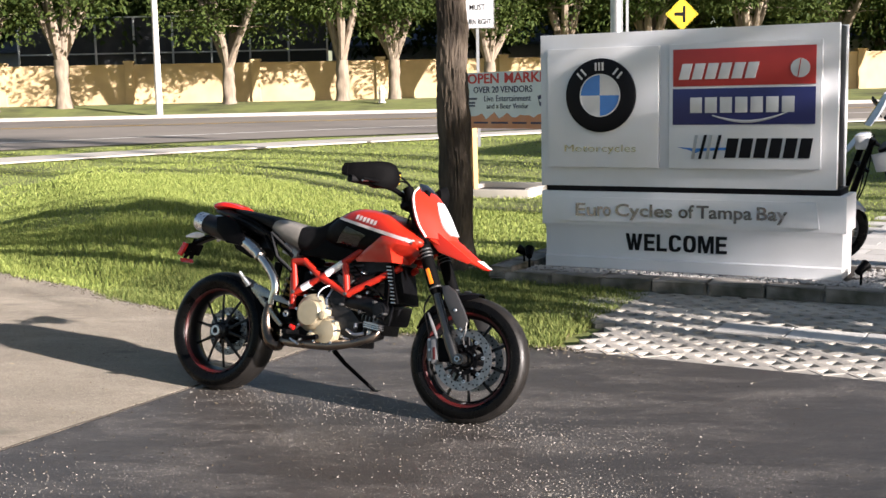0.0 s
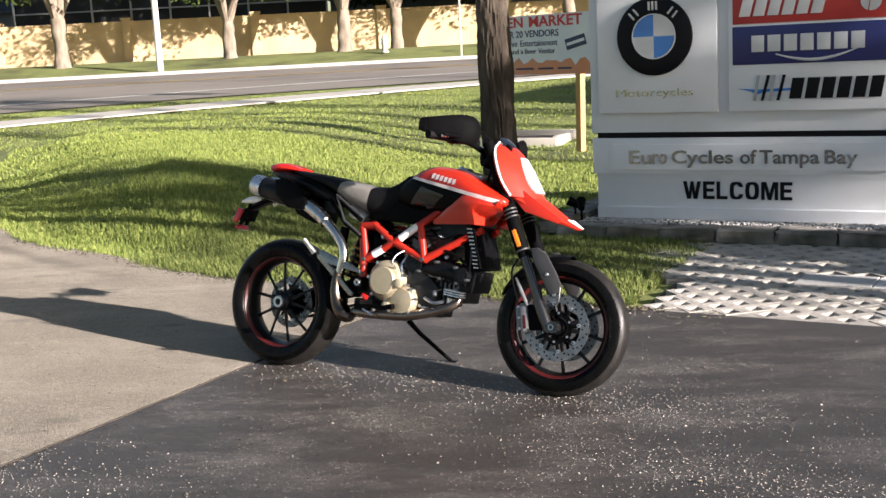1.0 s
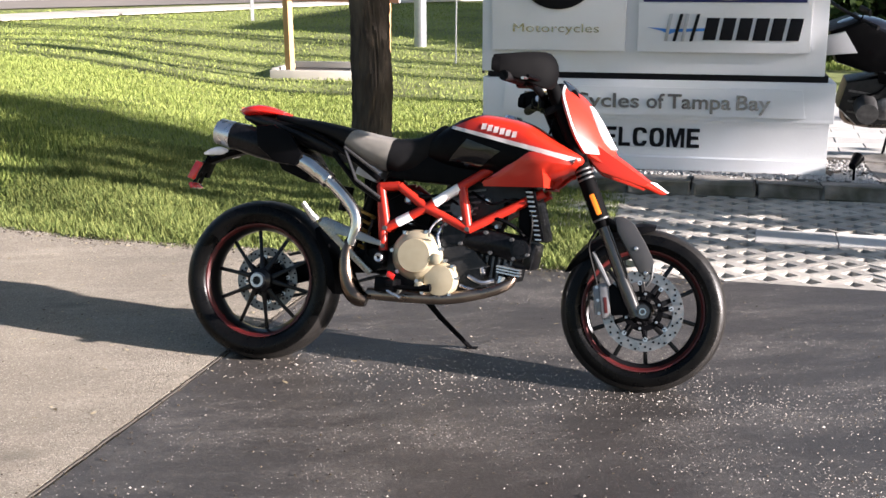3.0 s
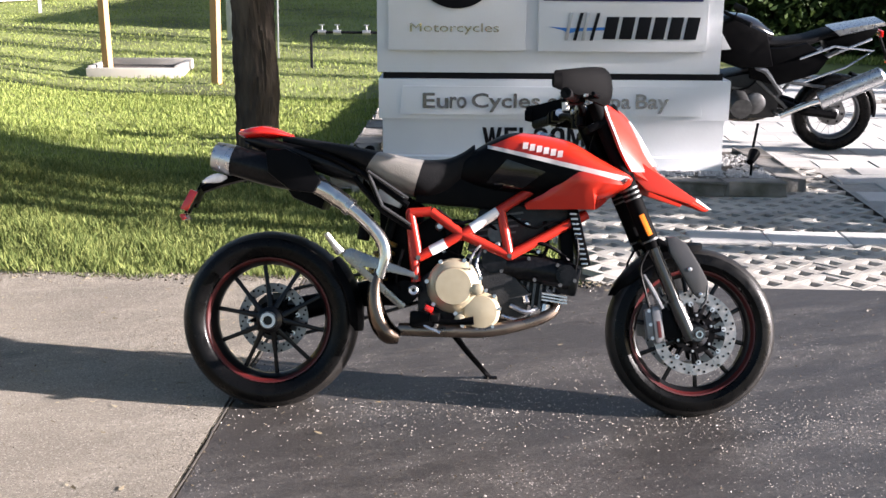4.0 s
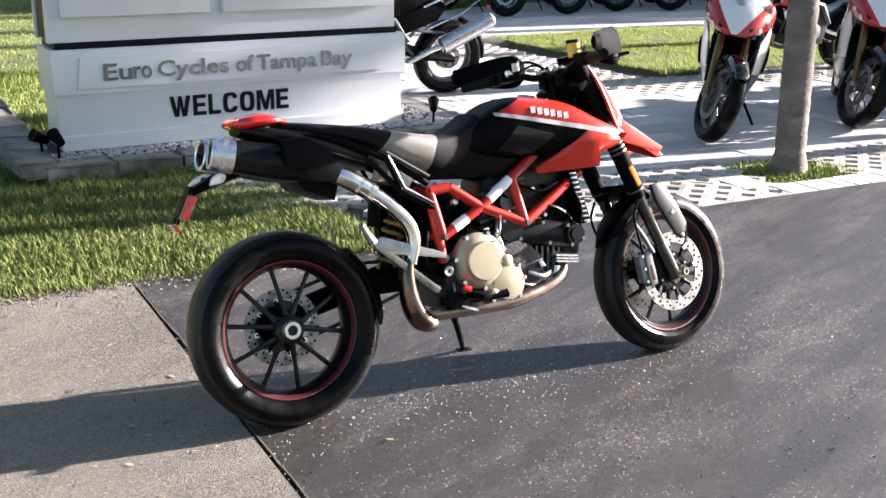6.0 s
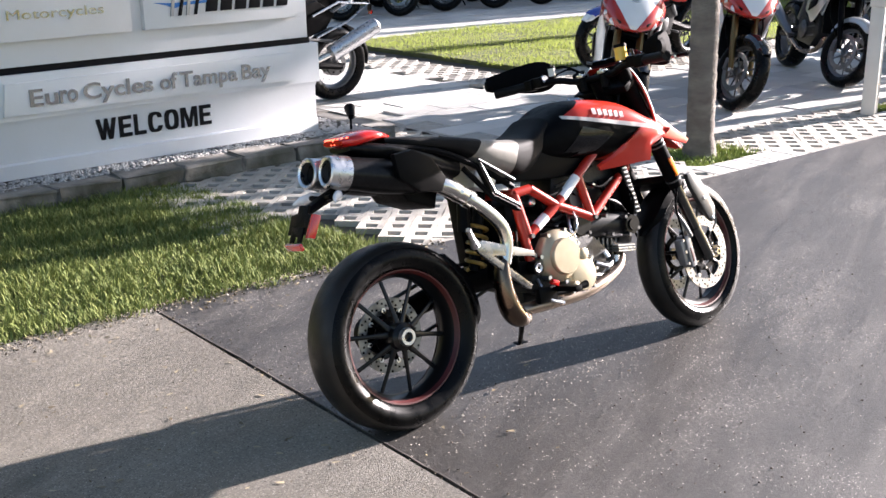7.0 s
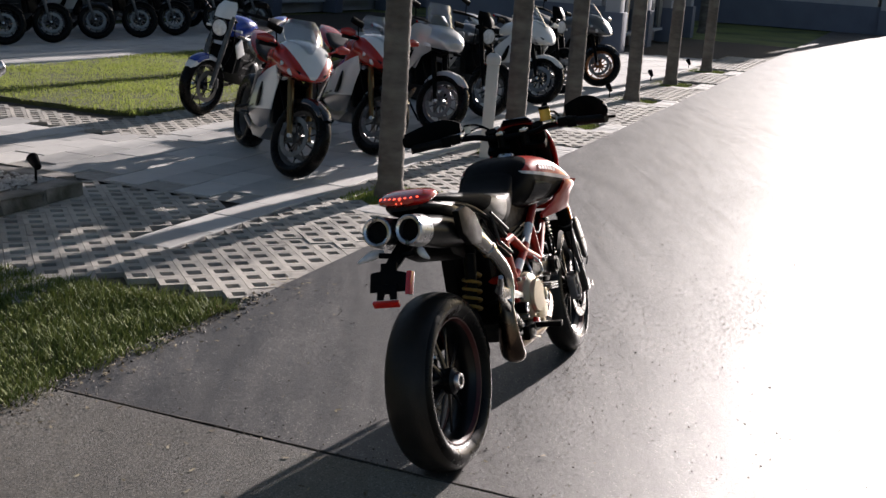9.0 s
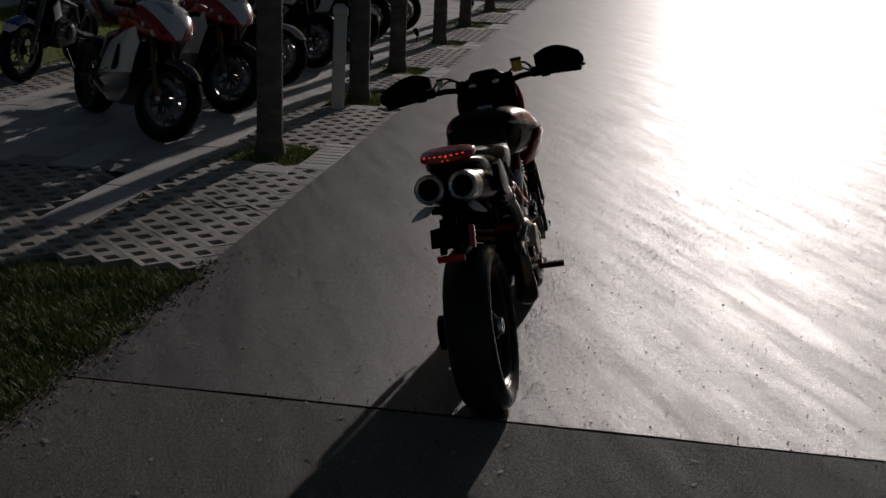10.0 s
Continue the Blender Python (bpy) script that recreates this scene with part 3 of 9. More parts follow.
def grass(name, u0, u1, v0, v1, n, h, wdt, test=None, label="", material=None, lean=0.6, base=-0.03):
    u, v = rng.uniform(u0, u1, n), rng.uniform(v0, v1, n)
    k = test(u, v) if test is not None else np.ones(n, bool)
    u, v = u[k], v[k]
    n = len(u)
    ca, sa = math.cos(radians(-25)), math.sin(radians(-25))
    x, y = 0.41 + u * ca - v * sa, 7.22 + u * sa + v * ca
    z = terrain(x, y) + base
    a = rng.uniform(0, 2 * math.pi, n)
    clump = np.sin(u * 7.3 + 2 * np.sin(v * 3.1)) * np.sin(v * 8.1 + 2 * np.sin(u * 2.7))
    hh = h * rng.uniform(0.45, 1.3, n) * (0.85 + 0.25 * np.sin(u * 2.1 + 1) * np.sin(v * 2.7)) * (1 + 0.28 * clump)
    tilt = rng.uniform(0.1, lean, n)
    ways = np.stack([np.cos(a) * tilt * hh, np.sin(a) * tilt * hh, hh], 1)
    b = a + math.pi / 2 + rng.uniform(-0.6, 0.6, n)
    ww = wdt * rng.uniform(0.6, 1.3, n)
    sides = np.stack([np.cos(b) * ww, np.sin(b) * ww, np.zeros(n)], 1)
    ob = quads(name, np.stack([x, y, z], 1), ways, sides, material or blade_mat, bend=0.15)
    return tagged(ob, label, "grass", kind="stuff")


def off_road(u, v):
    """Short of the road and its footpath, or on the verge between them."""
    ca, sa = math.cos(radians(-25)), math.sin(radians(-25))
    x, y = 0.41 + u * ca - v * sa, 7.22 + u * sa + v * ca
    path = 23.0 + (x + 10.7) * 0.665
    return (y < 25.2 + (x + 11.8) * 0.41) & (np.abs(y - path - 0.1) > 0.5)


grass("lawn_grass", -4.2, 0.05, -0.12, 2.6, 120000, 0.078, 0.0056, in_lawn, "dense green lawn grass along the driveway", near_blade_mat, lean=0.95)
grass("lawn_grass", -10, 0, 2.4, 7, 125000, 0.05, 0.0065, in_lawn, "dense green lawn grass behind the driveway")
grass("lawn_grass", -10, -4.0, 0.2, 2.6, 60000, 0.07, 0.0075, in_lawn, "dense green lawn grass along the driveway")
grass("lawn_grass", -24, -9.5, 1, 7, 80000, 0.06, 0.013, in_lawn, "green lawn grass near the driveway's mouth")
grass("lawn_grass", -26, 6, 6.8, 22, 230000, 0.04, 0.009, lambda u, v: ((u < 0.5) | (v > 12.6)) & off_road(u, v), "sunlit lawn sloping up to the pavement")
grass("grass_thatch", -6, 0.1, -0.12, 0.5, 12000, 0.045, 0.007, lambda u, v: in_lawn(u, v + 0.03) & ~in_lawn(u, v - 0.12), "dry brown thatch along the lawn's edge", dry_mat, 1.6)
grass("grass_thatch", -0.35, 0.1, 0, 2.4, 2200, 0.04, 0.008, lambda u, v: in_lawn(u, v) & ~in_lawn(u + 0.14, v), "dry brown thatch beside the pavers", dry_mat, 1.6)

bm = B()
bed = [bm.verts.new(W(u, v, -0.024)) for u, v in ((-9, 1.0), (-5.79, 0.86), (-4.45, 0.52), (-3.7, 0.24), (-3.04, 0.09), (-1.36, 0.08), (-0.12, 0.04), (-0.2, 2.3), (-9, 2.9))]
bm.faces.new(bed)
bmesh.ops.recalc_face_normals(bm, faces=bm.faces[:])
if bm.faces[:][0].normal.z < 0:
    bmesh.ops.reverse_faces(bm, faces=bm.faces[:])
tagged(part("lawn_bed", bm, mat("dark_thatch_soil", (0.045, 0.042, 0.018), 0.95, alt=(0.08, 0.075, 0.03), scale=30, bump=0.6, bump_scale=90, alt2=(0.03, 0.026, 0.016), scale2=3)), "dark thatchy soil under the lawn grass", "ground", kind="structure")

# ---- lawn island among the pavers ----
island_mat = mat("island_turf", (0.05, 0.055, 0.02), 0.95, alt=(0.09, 0.09, 0.035), scale=9, bump=0.5, bump_scale=60)
bm = B()
isl = [(4.75, 4.05), (20, 4.05), (20, 7.5), (5.0, 7.5), (4.55, 7.0), (4.6, 4.4)]
slab(bm, [(u, -v) for u, v in isl], -0.03, 0.022, 0.0, DRIVE @ pose(0, 0, 0, 90))
tagged(part("lawn_island", bm, island_mat, smooth=False), "raised lawn island between paved strips", "lawn", kind="structure")
grass("island_grass", 4.5, 14, 4.0, 7.55, 80000, 0.05, 0.006, lambda u, v: (u > 4.56 + 0.03 * np.sin(v * 9)) & (v > 4.0 + 0.025 * np.sin(u * 7) + 0.015 * np.sin(u * 23)), "bright green grass on the raised island", foliage("island_blades", (0.19, 0.25, 0.05), (0.3, 0.33, 0.085), 0.5), base=0.012)

# litter of dry leaf scraps and twigs on the paving
r9 = np.random.default_rng(21)
lu = np.concatenate([r9.uniform(-5.5, -1.4, 420), r9.uniform(-4, 0.6, 420), r9.uniform(-5, 6, 170), r9.normal(-2.5, 1.5, 160)])
lv = np.concatenate([r9.uniform(-2.6, 0.1, 420), 0.05 - np.abs(r9.normal(0, 0.13, 420)), r9.uniform(-5, -0.1, 170), r9.uniform(-2.0, -0.05, 160)])
keep = (lu < 0.5) | (lv < -0.15)
lu, lv = lu[keep], lv[keep]
nl = len(lu)
la = r9.uniform(0, 2 * math.pi, nl)
ll = r9.uniform(0.006, 0.03, nl)
lc = np.array([W(a, b, 0.008) for a, b in zip(lu, lv)])
tagged(quads("leaf_litter", lc, np.stack([np.cos(la) * ll, np.sin(la) * ll, 0.004 * r9.uniform(0, 1, nl)], 1), np.stack([-np.sin(la) * ll * 0.4, np.cos(la) * ll * 0.4, 0.003 * r9.uniform(-1, 1, nl)], 1), foliage("dead_leaf", (0.1, 0.075, 0.045), (0.45, 0.38, 0.25), 0.1)), "dry leaf scraps scattered on the driveway", "litter", kind="stuff")

# stone chips and grit lying on the drive
rc = np.random.default_rng(5)


def chips(name, us, vs, r0, r1, material, label):
    verts, faces = [], []
    for u, v in zip(us, vs):
        c = W(u, v, 0.003)
        r = rc.uniform(r0, r1)
        a = rc.uniform(0, 6.28)
        b0 = len(verts)
        st = rc.uniform(0.5, 1.0)
        for k in range(4):
            q = a + math.pi / 2 * k + rc.uniform(-0.4, 0.4)
            verts.append((c[0] + r * math.cos(q), c[1] + r * st * math.sin(q), c[2]))
        verts.append((c[0] + r * rc.uniform(-0.3, 0.3), c[1] + r * rc.uniform(-0.3, 0.3), c[2] + r * rc.uniform(0.5, 1.0)))
        faces += [(b0 + k, b0 + (k + 1) % 4, b0 + 4) for k in range(4)]
    me = bpy.data.meshes.new(name)
    me.from_pydata(verts, [], faces)
    me.materials.append(material)
    return tagged(new(name, me), label, "grit", kind="stuff")


chip_pale = foliage("pale_chip", (0.16, 0.147, 0.13), (0.52, 0.475, 0.415), 0.0)
chip_dark = foliage("dark_chip", (0.015, 0.013, 0.011), (0.1, 0.08, 0.055), 0.0)
cl = rc.uniform(-3.5, 6, (22, 1)), rc.uniform(-4.6, -1.2, (22, 1))
cu = (cl[0] + rc.normal(0, 0.5, (22, 650))).ravel(); cv = (cl[1] + rc.normal(0, 0.15, (22, 650))).ravel()
k = cv < -0.05
chips("stone_chips", cu[k], cv[k], 0.0014, 0.004, chip_pale, "pale stone chips scattered in drifts on the drive")
chips("stone_chips", rc.uniform(-5, 9, 900), rc.uniform(-5.5, -0.05, 900), 0.0015, 0.0042, chip_pale, "pale stone chips scattered over the drive")
chips("dirt_crumbs", np.concatenate([rc.uniform(-5, 9, 1800), rc.uniform(-3, 3.5, 1600)]), np.concatenate([rc.uniform(-5.5, -0.05, 1800), rc.uniform(-4.5, -0.3, 1600)]), 0.002, 0.0058, chip_dark, "dark crumbs of dirt and bark on the drive")
chips("stone_chips", rc.uniform(-4, 8, 170), rc.uniform(-5.2, -0.1, 170), 0.004, 0.008, chip_pale, "larger pale flakes lying here and there on the drive")
# crumbs gathered along the seam and at the lawn's edge
chips("dirt_crumbs", SEAM + rc.normal(0, 0.012, 420) + 0.05 * (rc.random(420) < 0.12), rc.uniform(-5, 0.0, 420), 0.002, 0.007, chip_dark, "dirt gathered in the seam between asphalt and concrete")
eu = rc.uniform(-6, 0.2, 1500)
ev = np.interp(eu, [p[0] for p in GRASS_EDGE[::-1]] + [0.2], [p[1] for p in GRASS_EDGE[::-1]] + [0.02])
chips("edge_debris", eu, ev - np.abs(rc.normal(0, 0.07, 1500)) + 0.02, 0.003, 0.011, chip_dark, "dark thatch crumbs along the lawn's edge")
chips("edge_debris", eu[::2], (ev - np.abs(rc.normal(0, 0.09, 1500)) + 0.02)[::2], 0.002, 0.008, chip_pale, "pale grit along the lawn's edge")

# ---- materials of the motorcycles ----
tyre_m = mat("tyre_rubber", (0.0015, 0.0015, 0.0017), 0.3, spec=0.14, alt=(0.003, 0.0029, 0.0027), scale=14, bump=0.05, bump_scale=220, rough_var=0.1)
red_m = mat("red_paint", (0.45, 0.023, 0.01), 0.3, spec=0.35, alt=(0.4, 0.02, 0.009), scale=5, coat=0.4)
frame_red_m = mat("frame_red_paint", (0.36, 0.02, 0.01), 0.35, spec=0.3, alt=(0.3, 0.016, 0.008), scale=20, coat=0.15)
black_m = mat("black_plastic", (0.0014, 0.0014, 0.0018), 0.4, spec=0.06, alt=(0.003, 0.003, 0.0034), scale=18, bump=0.08, bump_scale=400, rough_var=0.1)
gloss_black_m = mat("gloss_black_paint", (0.005, 0.005, 0.007), 0.1, alt=(0.008, 0.008, 0.01), scale=6, coat=0.8)
carbon_m = mat("dark_carbon", (0.0025, 0.0025, 0.003), 0.35, spec=0.15, alt=(0.006, 0.006, 0.007), scale=90, mix=0.2, coat=0.12)
seat_m = mat("black_seat_vinyl", (0.0028, 0.0028, 0.0034), 0.6, spec=0.15, alt=(0.0055, 0.0055, 0.006), scale=40, bump=0.2, bump_scale=300)
seat_grey_m = mat("grey_seat_suede", (0.21, 0.195, 0.172), 0.4, alt=(0.165, 0.152, 0.135), scale=30, bump=0.25, bump_scale=350)
alu_m = mat("brushed_aluminium", (0.62, 0.62, 0.63), 0.32, 1.0, alt=(0.5, 0.5, 0.51), scale=30, rough_var=0.1)
steel_m = mat("polished_steel", (0.66, 0.64, 0.6), 0.2, 1.0, alt=(0.5, 0.48, 0.45), scale=12, rough_var=0.08)
burnt_m = mat("heat_stained_pipe", (0.3, 0.235, 0.18), 0.3, 1.0, alt=(0.16, 0.13, 0.11), scale=9, rough_var=0.1)
disc_m = mat("drilled_disc_steel", (0.36, 0.355, 0.35), 0.38, 1.0, alt=(0.2, 0.198, 0.195), scale=30, rough_var=0.12)
dull_disc_m = mat("dull_disc_steel", (0.27, 0.266, 0.258), 0.4, 1.0, alt=(0.16, 0.158, 0.155), scale=30)
tread_m = mat("scrubbed_tread", (0.0075, 0.007, 0.0065), 0.42, spec=0.28, alt=(0.016, 0.0143, 0.013), scale=16, bump=0.12, bump_scale=160, rough_var=0.1)
gold_m = mat("magnesium_gold_casting", (0.42, 0.36, 0.25), 0.42, 0.4, alt=(0.36, 0.305, 0.205), scale=25, bump=0.04, bump_scale=200)
engine_m = mat("dark_engine_casting", (0.007, 0.007, 0.0075), 0.42, 0.3, alt=(0.02, 0.02, 0.02), scale=24, bump=0.2, bump_scale=160)
fin_m = mat("grey_cylinder_fins", (0.13, 0.13, 0.13), 0.45, 0.7, alt=(0.07, 0.07, 0.07), scale=30)
yellow_m = mat("gold_yellow_spring", (0.24, 0.16, 0.045), 0.35, 0.3, alt=(0.3, 0.19, 0.04), scale=12)
fluid_m = mat("amber_brake_fluid_cup", (0.75, 0.5, 0.08), 0.25, alt=(0.65, 0.42, 0.05), scale=20)
cup_m = mat("milky_plastic_cup", (0.7, 0.68, 0.6), 0.3)
white_m = mat("white_decal", (0.8, 0.79, 0.78), 0.35, alt=(0.74, 0.73, 0.72), scale=20)
lens_m = mat("clear_lamp_lens", (0.75, 0.76, 0.78), 0.08, alt=(0.5, 0.5, 0.52), scale=35, coat=1.0)
red_lens_m = mat("red_lamp_lens", (0.5, 0.012, 0.008), 0.15, alt=(0.4, 0.01, 0.006), scale=30, coat=0.8)
led_m = mat("lit_red_diode", (1.0, 0.07, 0.03), 0.3, emit=1.6)
amber_m = mat("amber_reflector", (0.8, 0.2, 0.01), 0.2, coat=0.6)
red_stripe_m = mat("red_rim_tape", (0.06, 0.0045, 0.0045), 0.45, alt=(0.04, 0.0035, 0.0035), scale=9)
box_m = mat("dark_stained_steel", (0.15, 0.112, 0.085), 0.24, 1.0, alt=(0.07, 0.055, 0.045), scale=7, rough_var=0.1)
wheel_black_m = mat("black_wheel_enamel", (0.003, 0.003, 0.0035), 0.28, spec=0.25, alt=(0.006, 0.006, 0.0065), scale=12, coat=0.08)
fork_m = mat("matt_black_coating", (0.0015, 0.0015, 0.0018), 0.7, spec=0.05, alt=(0.003, 0.003, 0.0033), scale=20)
guard_grey_m = mat("dark_grey_plastic", (0.035, 0.034, 0.034), 0.33, spec=0.6, alt=(0.024, 0.024, 0.025), scale=20)
alloy_m = mat("dull_cast_alloy", (0.3, 0.295, 0.285), 0.28, 1.0, alt=(0.2, 0.196, 0.19), scale=18, rough_var=0.1)
caliper_m = mat("silver_caliper_enamel", (0.2, 0.2, 0.205), 0.3, 0.3, alt=(0.13, 0.13, 0.135), scale=30)
stanchion_m = mat("dark_slick_stanchion", (0.09, 0.088, 0.085), 0.2, 0.9, alt=(0.07, 0.07, 0.07), scale=8)
blue_m = mat("blue_paint", (0.02, 0.05, 0.3), 0.25, coat=0.7)
silver_m = mat("silver_paint", (0.5, 0.51, 0.53), 0.3, 0.4, alt=(0.45, 0.46, 0.48), scale=10, coat=0.6)
bike_white_m = mat("white_paint", (0.78, 0.78, 0.77), 0.25, alt=(0.72, 0.72, 0.71), scale=9, coat=0.6)
screen_m = mat("smoked_screen", (0.35, 0.37, 0.4), 0.06, coat=1.0, alt=(0.28, 0.3, 0.33), scale=6)


def ring_holes(bm, r0, r1, y, th, seg, holes, rh, cx, cz):
    """A flat brake ring about y with rows of drilled holes shown as dark pins."""
    m = Matrix.Translation((cx, y, cz)) @ pose(0, 0, 0, 90)
    lathe(bm, [(r0, -th), (r1, -th), (r1, th), (r0, th)], m, seg, 0, closed=True)
    for k in range(holes):
        a = 2 * math.pi * k / holes
        r = r0 + (r1 - r0) * (0.25, 0.55, 0.8)[k % 3]
        p = Vector((cx + r * math.cos(a), y, cz + r * math.sin(a)))
        tube(bm, [p - Vector((0, th + 0.0012, 0)), p + Vector((0, th + 0.0012, 0))], rh, 6, mi=1)


def wheel(parent, name, x, R, w, rim_r, spokes=5, rim_m=None, disc_r=0.15, disc_ys=(-0.07, 0.07), stripe=None, hub_r=0.05, detail=True, twin=True):
    rim_m = rim_m or gloss_black_m
    at = Matrix.Translation((x, 0, R)) @ pose(0, 0, 0, 90)
    bm = B()
    hw = w * 0.36
    lathe(bm, [(rim_r + 0.006, -hw), (rim_r + 0.012, -hw + 0.008), (rim_r - 0.012, -hw + 0.014), (rim_r - 0.028, -hw * 0.3), (rim_r - 0.028, hw * 0.3),
               (rim_r - 0.012, hw - 0.014), (rim_r + 0.012, hw - 0.008), (rim_r + 0.006, hw)], at, 48 if detail else 28, closed=True)
    lathe(bm, [(0.0, -0.05), (hub_r * 0.75, -0.05), (hub_r, -0.03), (hub_r, 0.05), (hub_r * 0.7, 0.06), (0.0, 0.06)], at, 24)
    rim = part(name, bm, rim_m, parent)
    for s in (() if not spokes else (-1, 1) if twin else (0,)):
        bm = B()
        a, b = s * 0.16, s * (math.pi / spokes * 0.52)
        p = Vector((hub_r * 0.8 * math.cos(a), 0, hub_r * 0.8 * math.sin(a)))
        q = Vector(((rim_r - 0.02) * math.cos(b), 0, (rim_r - 0.02) * math.sin(b)))
        tube(bm, [p - Vector((0, 0.022, 0)), (p + q) / 2 - Vector((0, 0.012, 0)), q], [0.007, 0.0042, 0.0045] if twin else [0.02, 0.016, 0.016], 8, flat=1.7, up=(0, 1, 0))
        spoke_me = mesh_of(bm, "spoke", rim_m, True)
        for k in range(spokes):
            ob = new("spoke", spoke_me)
            ob.parent = rim
            ob.matrix_basis = pose(x, 0, R, 0, -360 * (k + 0.1) / spokes)
    bm = B()
    s = w / 2
    side = [(rim_r - 0.002, hw), (rim_r + 0.008, s * 0.83), (rim_r + 0.02, s * 0.92), (R - 0.054, s)]
    for i in range(1, 9):
        a = math.pi / 2 * i / 8
        side.append((R - 0.054 + 0.054 * math.sin(a) ** 0.9, s * math.cos(a) ** 0.85 if i < 8 else 0.0))
    lathe(bm, [(r, -y) for r, y in side] + [(r, y) for r, y in side[-2::-1]], at, 72 if detail else 36, closed=True)
    if detail:
        for f in bm.faces:
            c = f.calc_center_median()
            f.material_index = 1 if math.hypot(c.x - x, c.z - R) > R - 0.022 else 0
    part("tyre", bm, [tyre_m, tread_m], rim, angle=60)
    for y in disc_ys:
        bm = B()
        ring_holes(bm, disc_r * 0.74, disc_r, y, 0.0025, 40, 48 if detail else 0, 0.0042, x, R)
        part("brake_disc", bm, [disc_m if detail and len(disc_ys) > 1 else dull_disc_m, black_m], rim, "drilled steel brake disc")
        if detail:
            for k in range(8):
                bm = B()
                a = 2 * math.pi * k / 8
                tube(bm, [(x + disc_r * 0.46 * math.cos(a + 0.1), y * 0.95, R + disc_r * 0.46 * math.sin(a + 0.1)), (x + disc_r * 0.72 * math.cos(a + 0.15), y, R + disc_r * 0.72 * math.sin(a + 0.15))], 0.0075, 6)
                part("disc_arm", bm, black_m, rim)
                bm = B()
                cyl(bm, (x + disc_r * 0.7 * math.cos(a + 0.15), y - 0.006, R + disc_r * 0.7 * math.sin(a + 0.15)), (x + disc_r * 0.7 * math.cos(a + 0.15), y + 0.006, R + disc_r * 0.7 * math.sin(a + 0.15)), 0.0085, 8)
                part("disc_bobbin", bm, alu_m, rim, "bright disc bobbin")
            bm = B()
            lathe(bm, [(disc_r * 0.36, -0.003), (disc_r * 0.5, -0.003), (disc_r * 0.5, 0.003), (disc_r * 0.36, 0.003)], Matrix.Translation((x, y * 0.95, R)) @ pose(0, 0, 0, 90), 32, closed=True)
            carrier = part("disc_carrier", bm, black_m, rim, "black brake disc carrier")
            for k in range(6):
                a = 2 * math.pi * (k + 0.4) / 6
                bm = B()
                lathe(bm, [(0.0, 0.006), (0.004, 0.006), (0.0055, 0.003), (0.0055, -0.006)], Matrix.Translation((x + disc_r * 0.43 * math.cos(a), y * 0.95 + math.copysign(0.003, y), R + disc_r * 0.43 * math.sin(a))) @ pose(0, 0, 0, 90 if y < 0 else -90), 8)
                part("carrier_bolt", bm, alu_m, carrier)
    if stripe:
        for sgn in (-1, 1):
            bm = B()
            lathe(bm, [(rim_r - 0.001, sgn * (hw + 0.002)), (rim_r - 0.006, sgn * (hw + 0.001)), (rim_r - 0.014, sgn * (hw - 0.012)), (rim_r - 0.004, sgn * (hw - 0.006))], at, 48, closed=True)
            part("rim_stripe", bm, stripe, rim, "thin red rim stripe")
    return rim


def coil(bm, a, b, r, wire, turns, seg=6):
    a, b = Vector(a), Vector(b)
    t = (b - a).normalized()
    s = t.cross(Vector((0, 1, 0))).normalized()
    u = s.cross(t)
    n = turns * 10
    tube(bm, [a + (b - a) * i / n + (s * math.cos(2 * math.pi * i / 10) + u * math.sin(2 * math.pi * i / 10)) * r for i in range(n + 1)], wire, seg)
    return bm


def arc_guard(bm, x, z, r, a0, a1, hw, th=0.006, drop=0.03, seg=14, point=0.35):
    """A mudguard that hugs a wheel; angles in degrees from forwards."""
    prof = [(-hw, drop), (-hw * 0.85, drop * 0.35), (-hw * 0.4, 0.0), (hw * 0.4, 0.0), (hw * 0.85, drop * 0.35), (hw, drop)]
    prof = [(y, -d) for y, d in prof] + [(y * 0.96, -d - th) for y, d in prof[::-1]]
    rings = []
    for i in range(seg + 1):
        a = radians(a0 + (a1 - a0) * i / seg)
        k = 1 - point * max(0, (i - seg + 4) / 4) ** 1.5 - 0.35 * max(0, (3 - i) / 3) ** 2
        rings.append([bm.verts.new((x + (r + d) * math.cos(a), y * k, z + (r + d * (1.4 * k - 0.4 if point > 0.5 else 1)) * math.sin(a))) for y, d in prof])
    n = len(prof)
    for p, q in zip(rings, rings[1:]):
        for j in range(n):
            bm.faces.new((p[j], p[(j + 1) % n], q[(j + 1) % n], q[j]))
    bm.faces.new(rings[0])
    bm.faces.new(rings[-1][::-1])
    bmesh.ops.recalc_face_normals(bm, faces=bm.faces[:])
    return bm


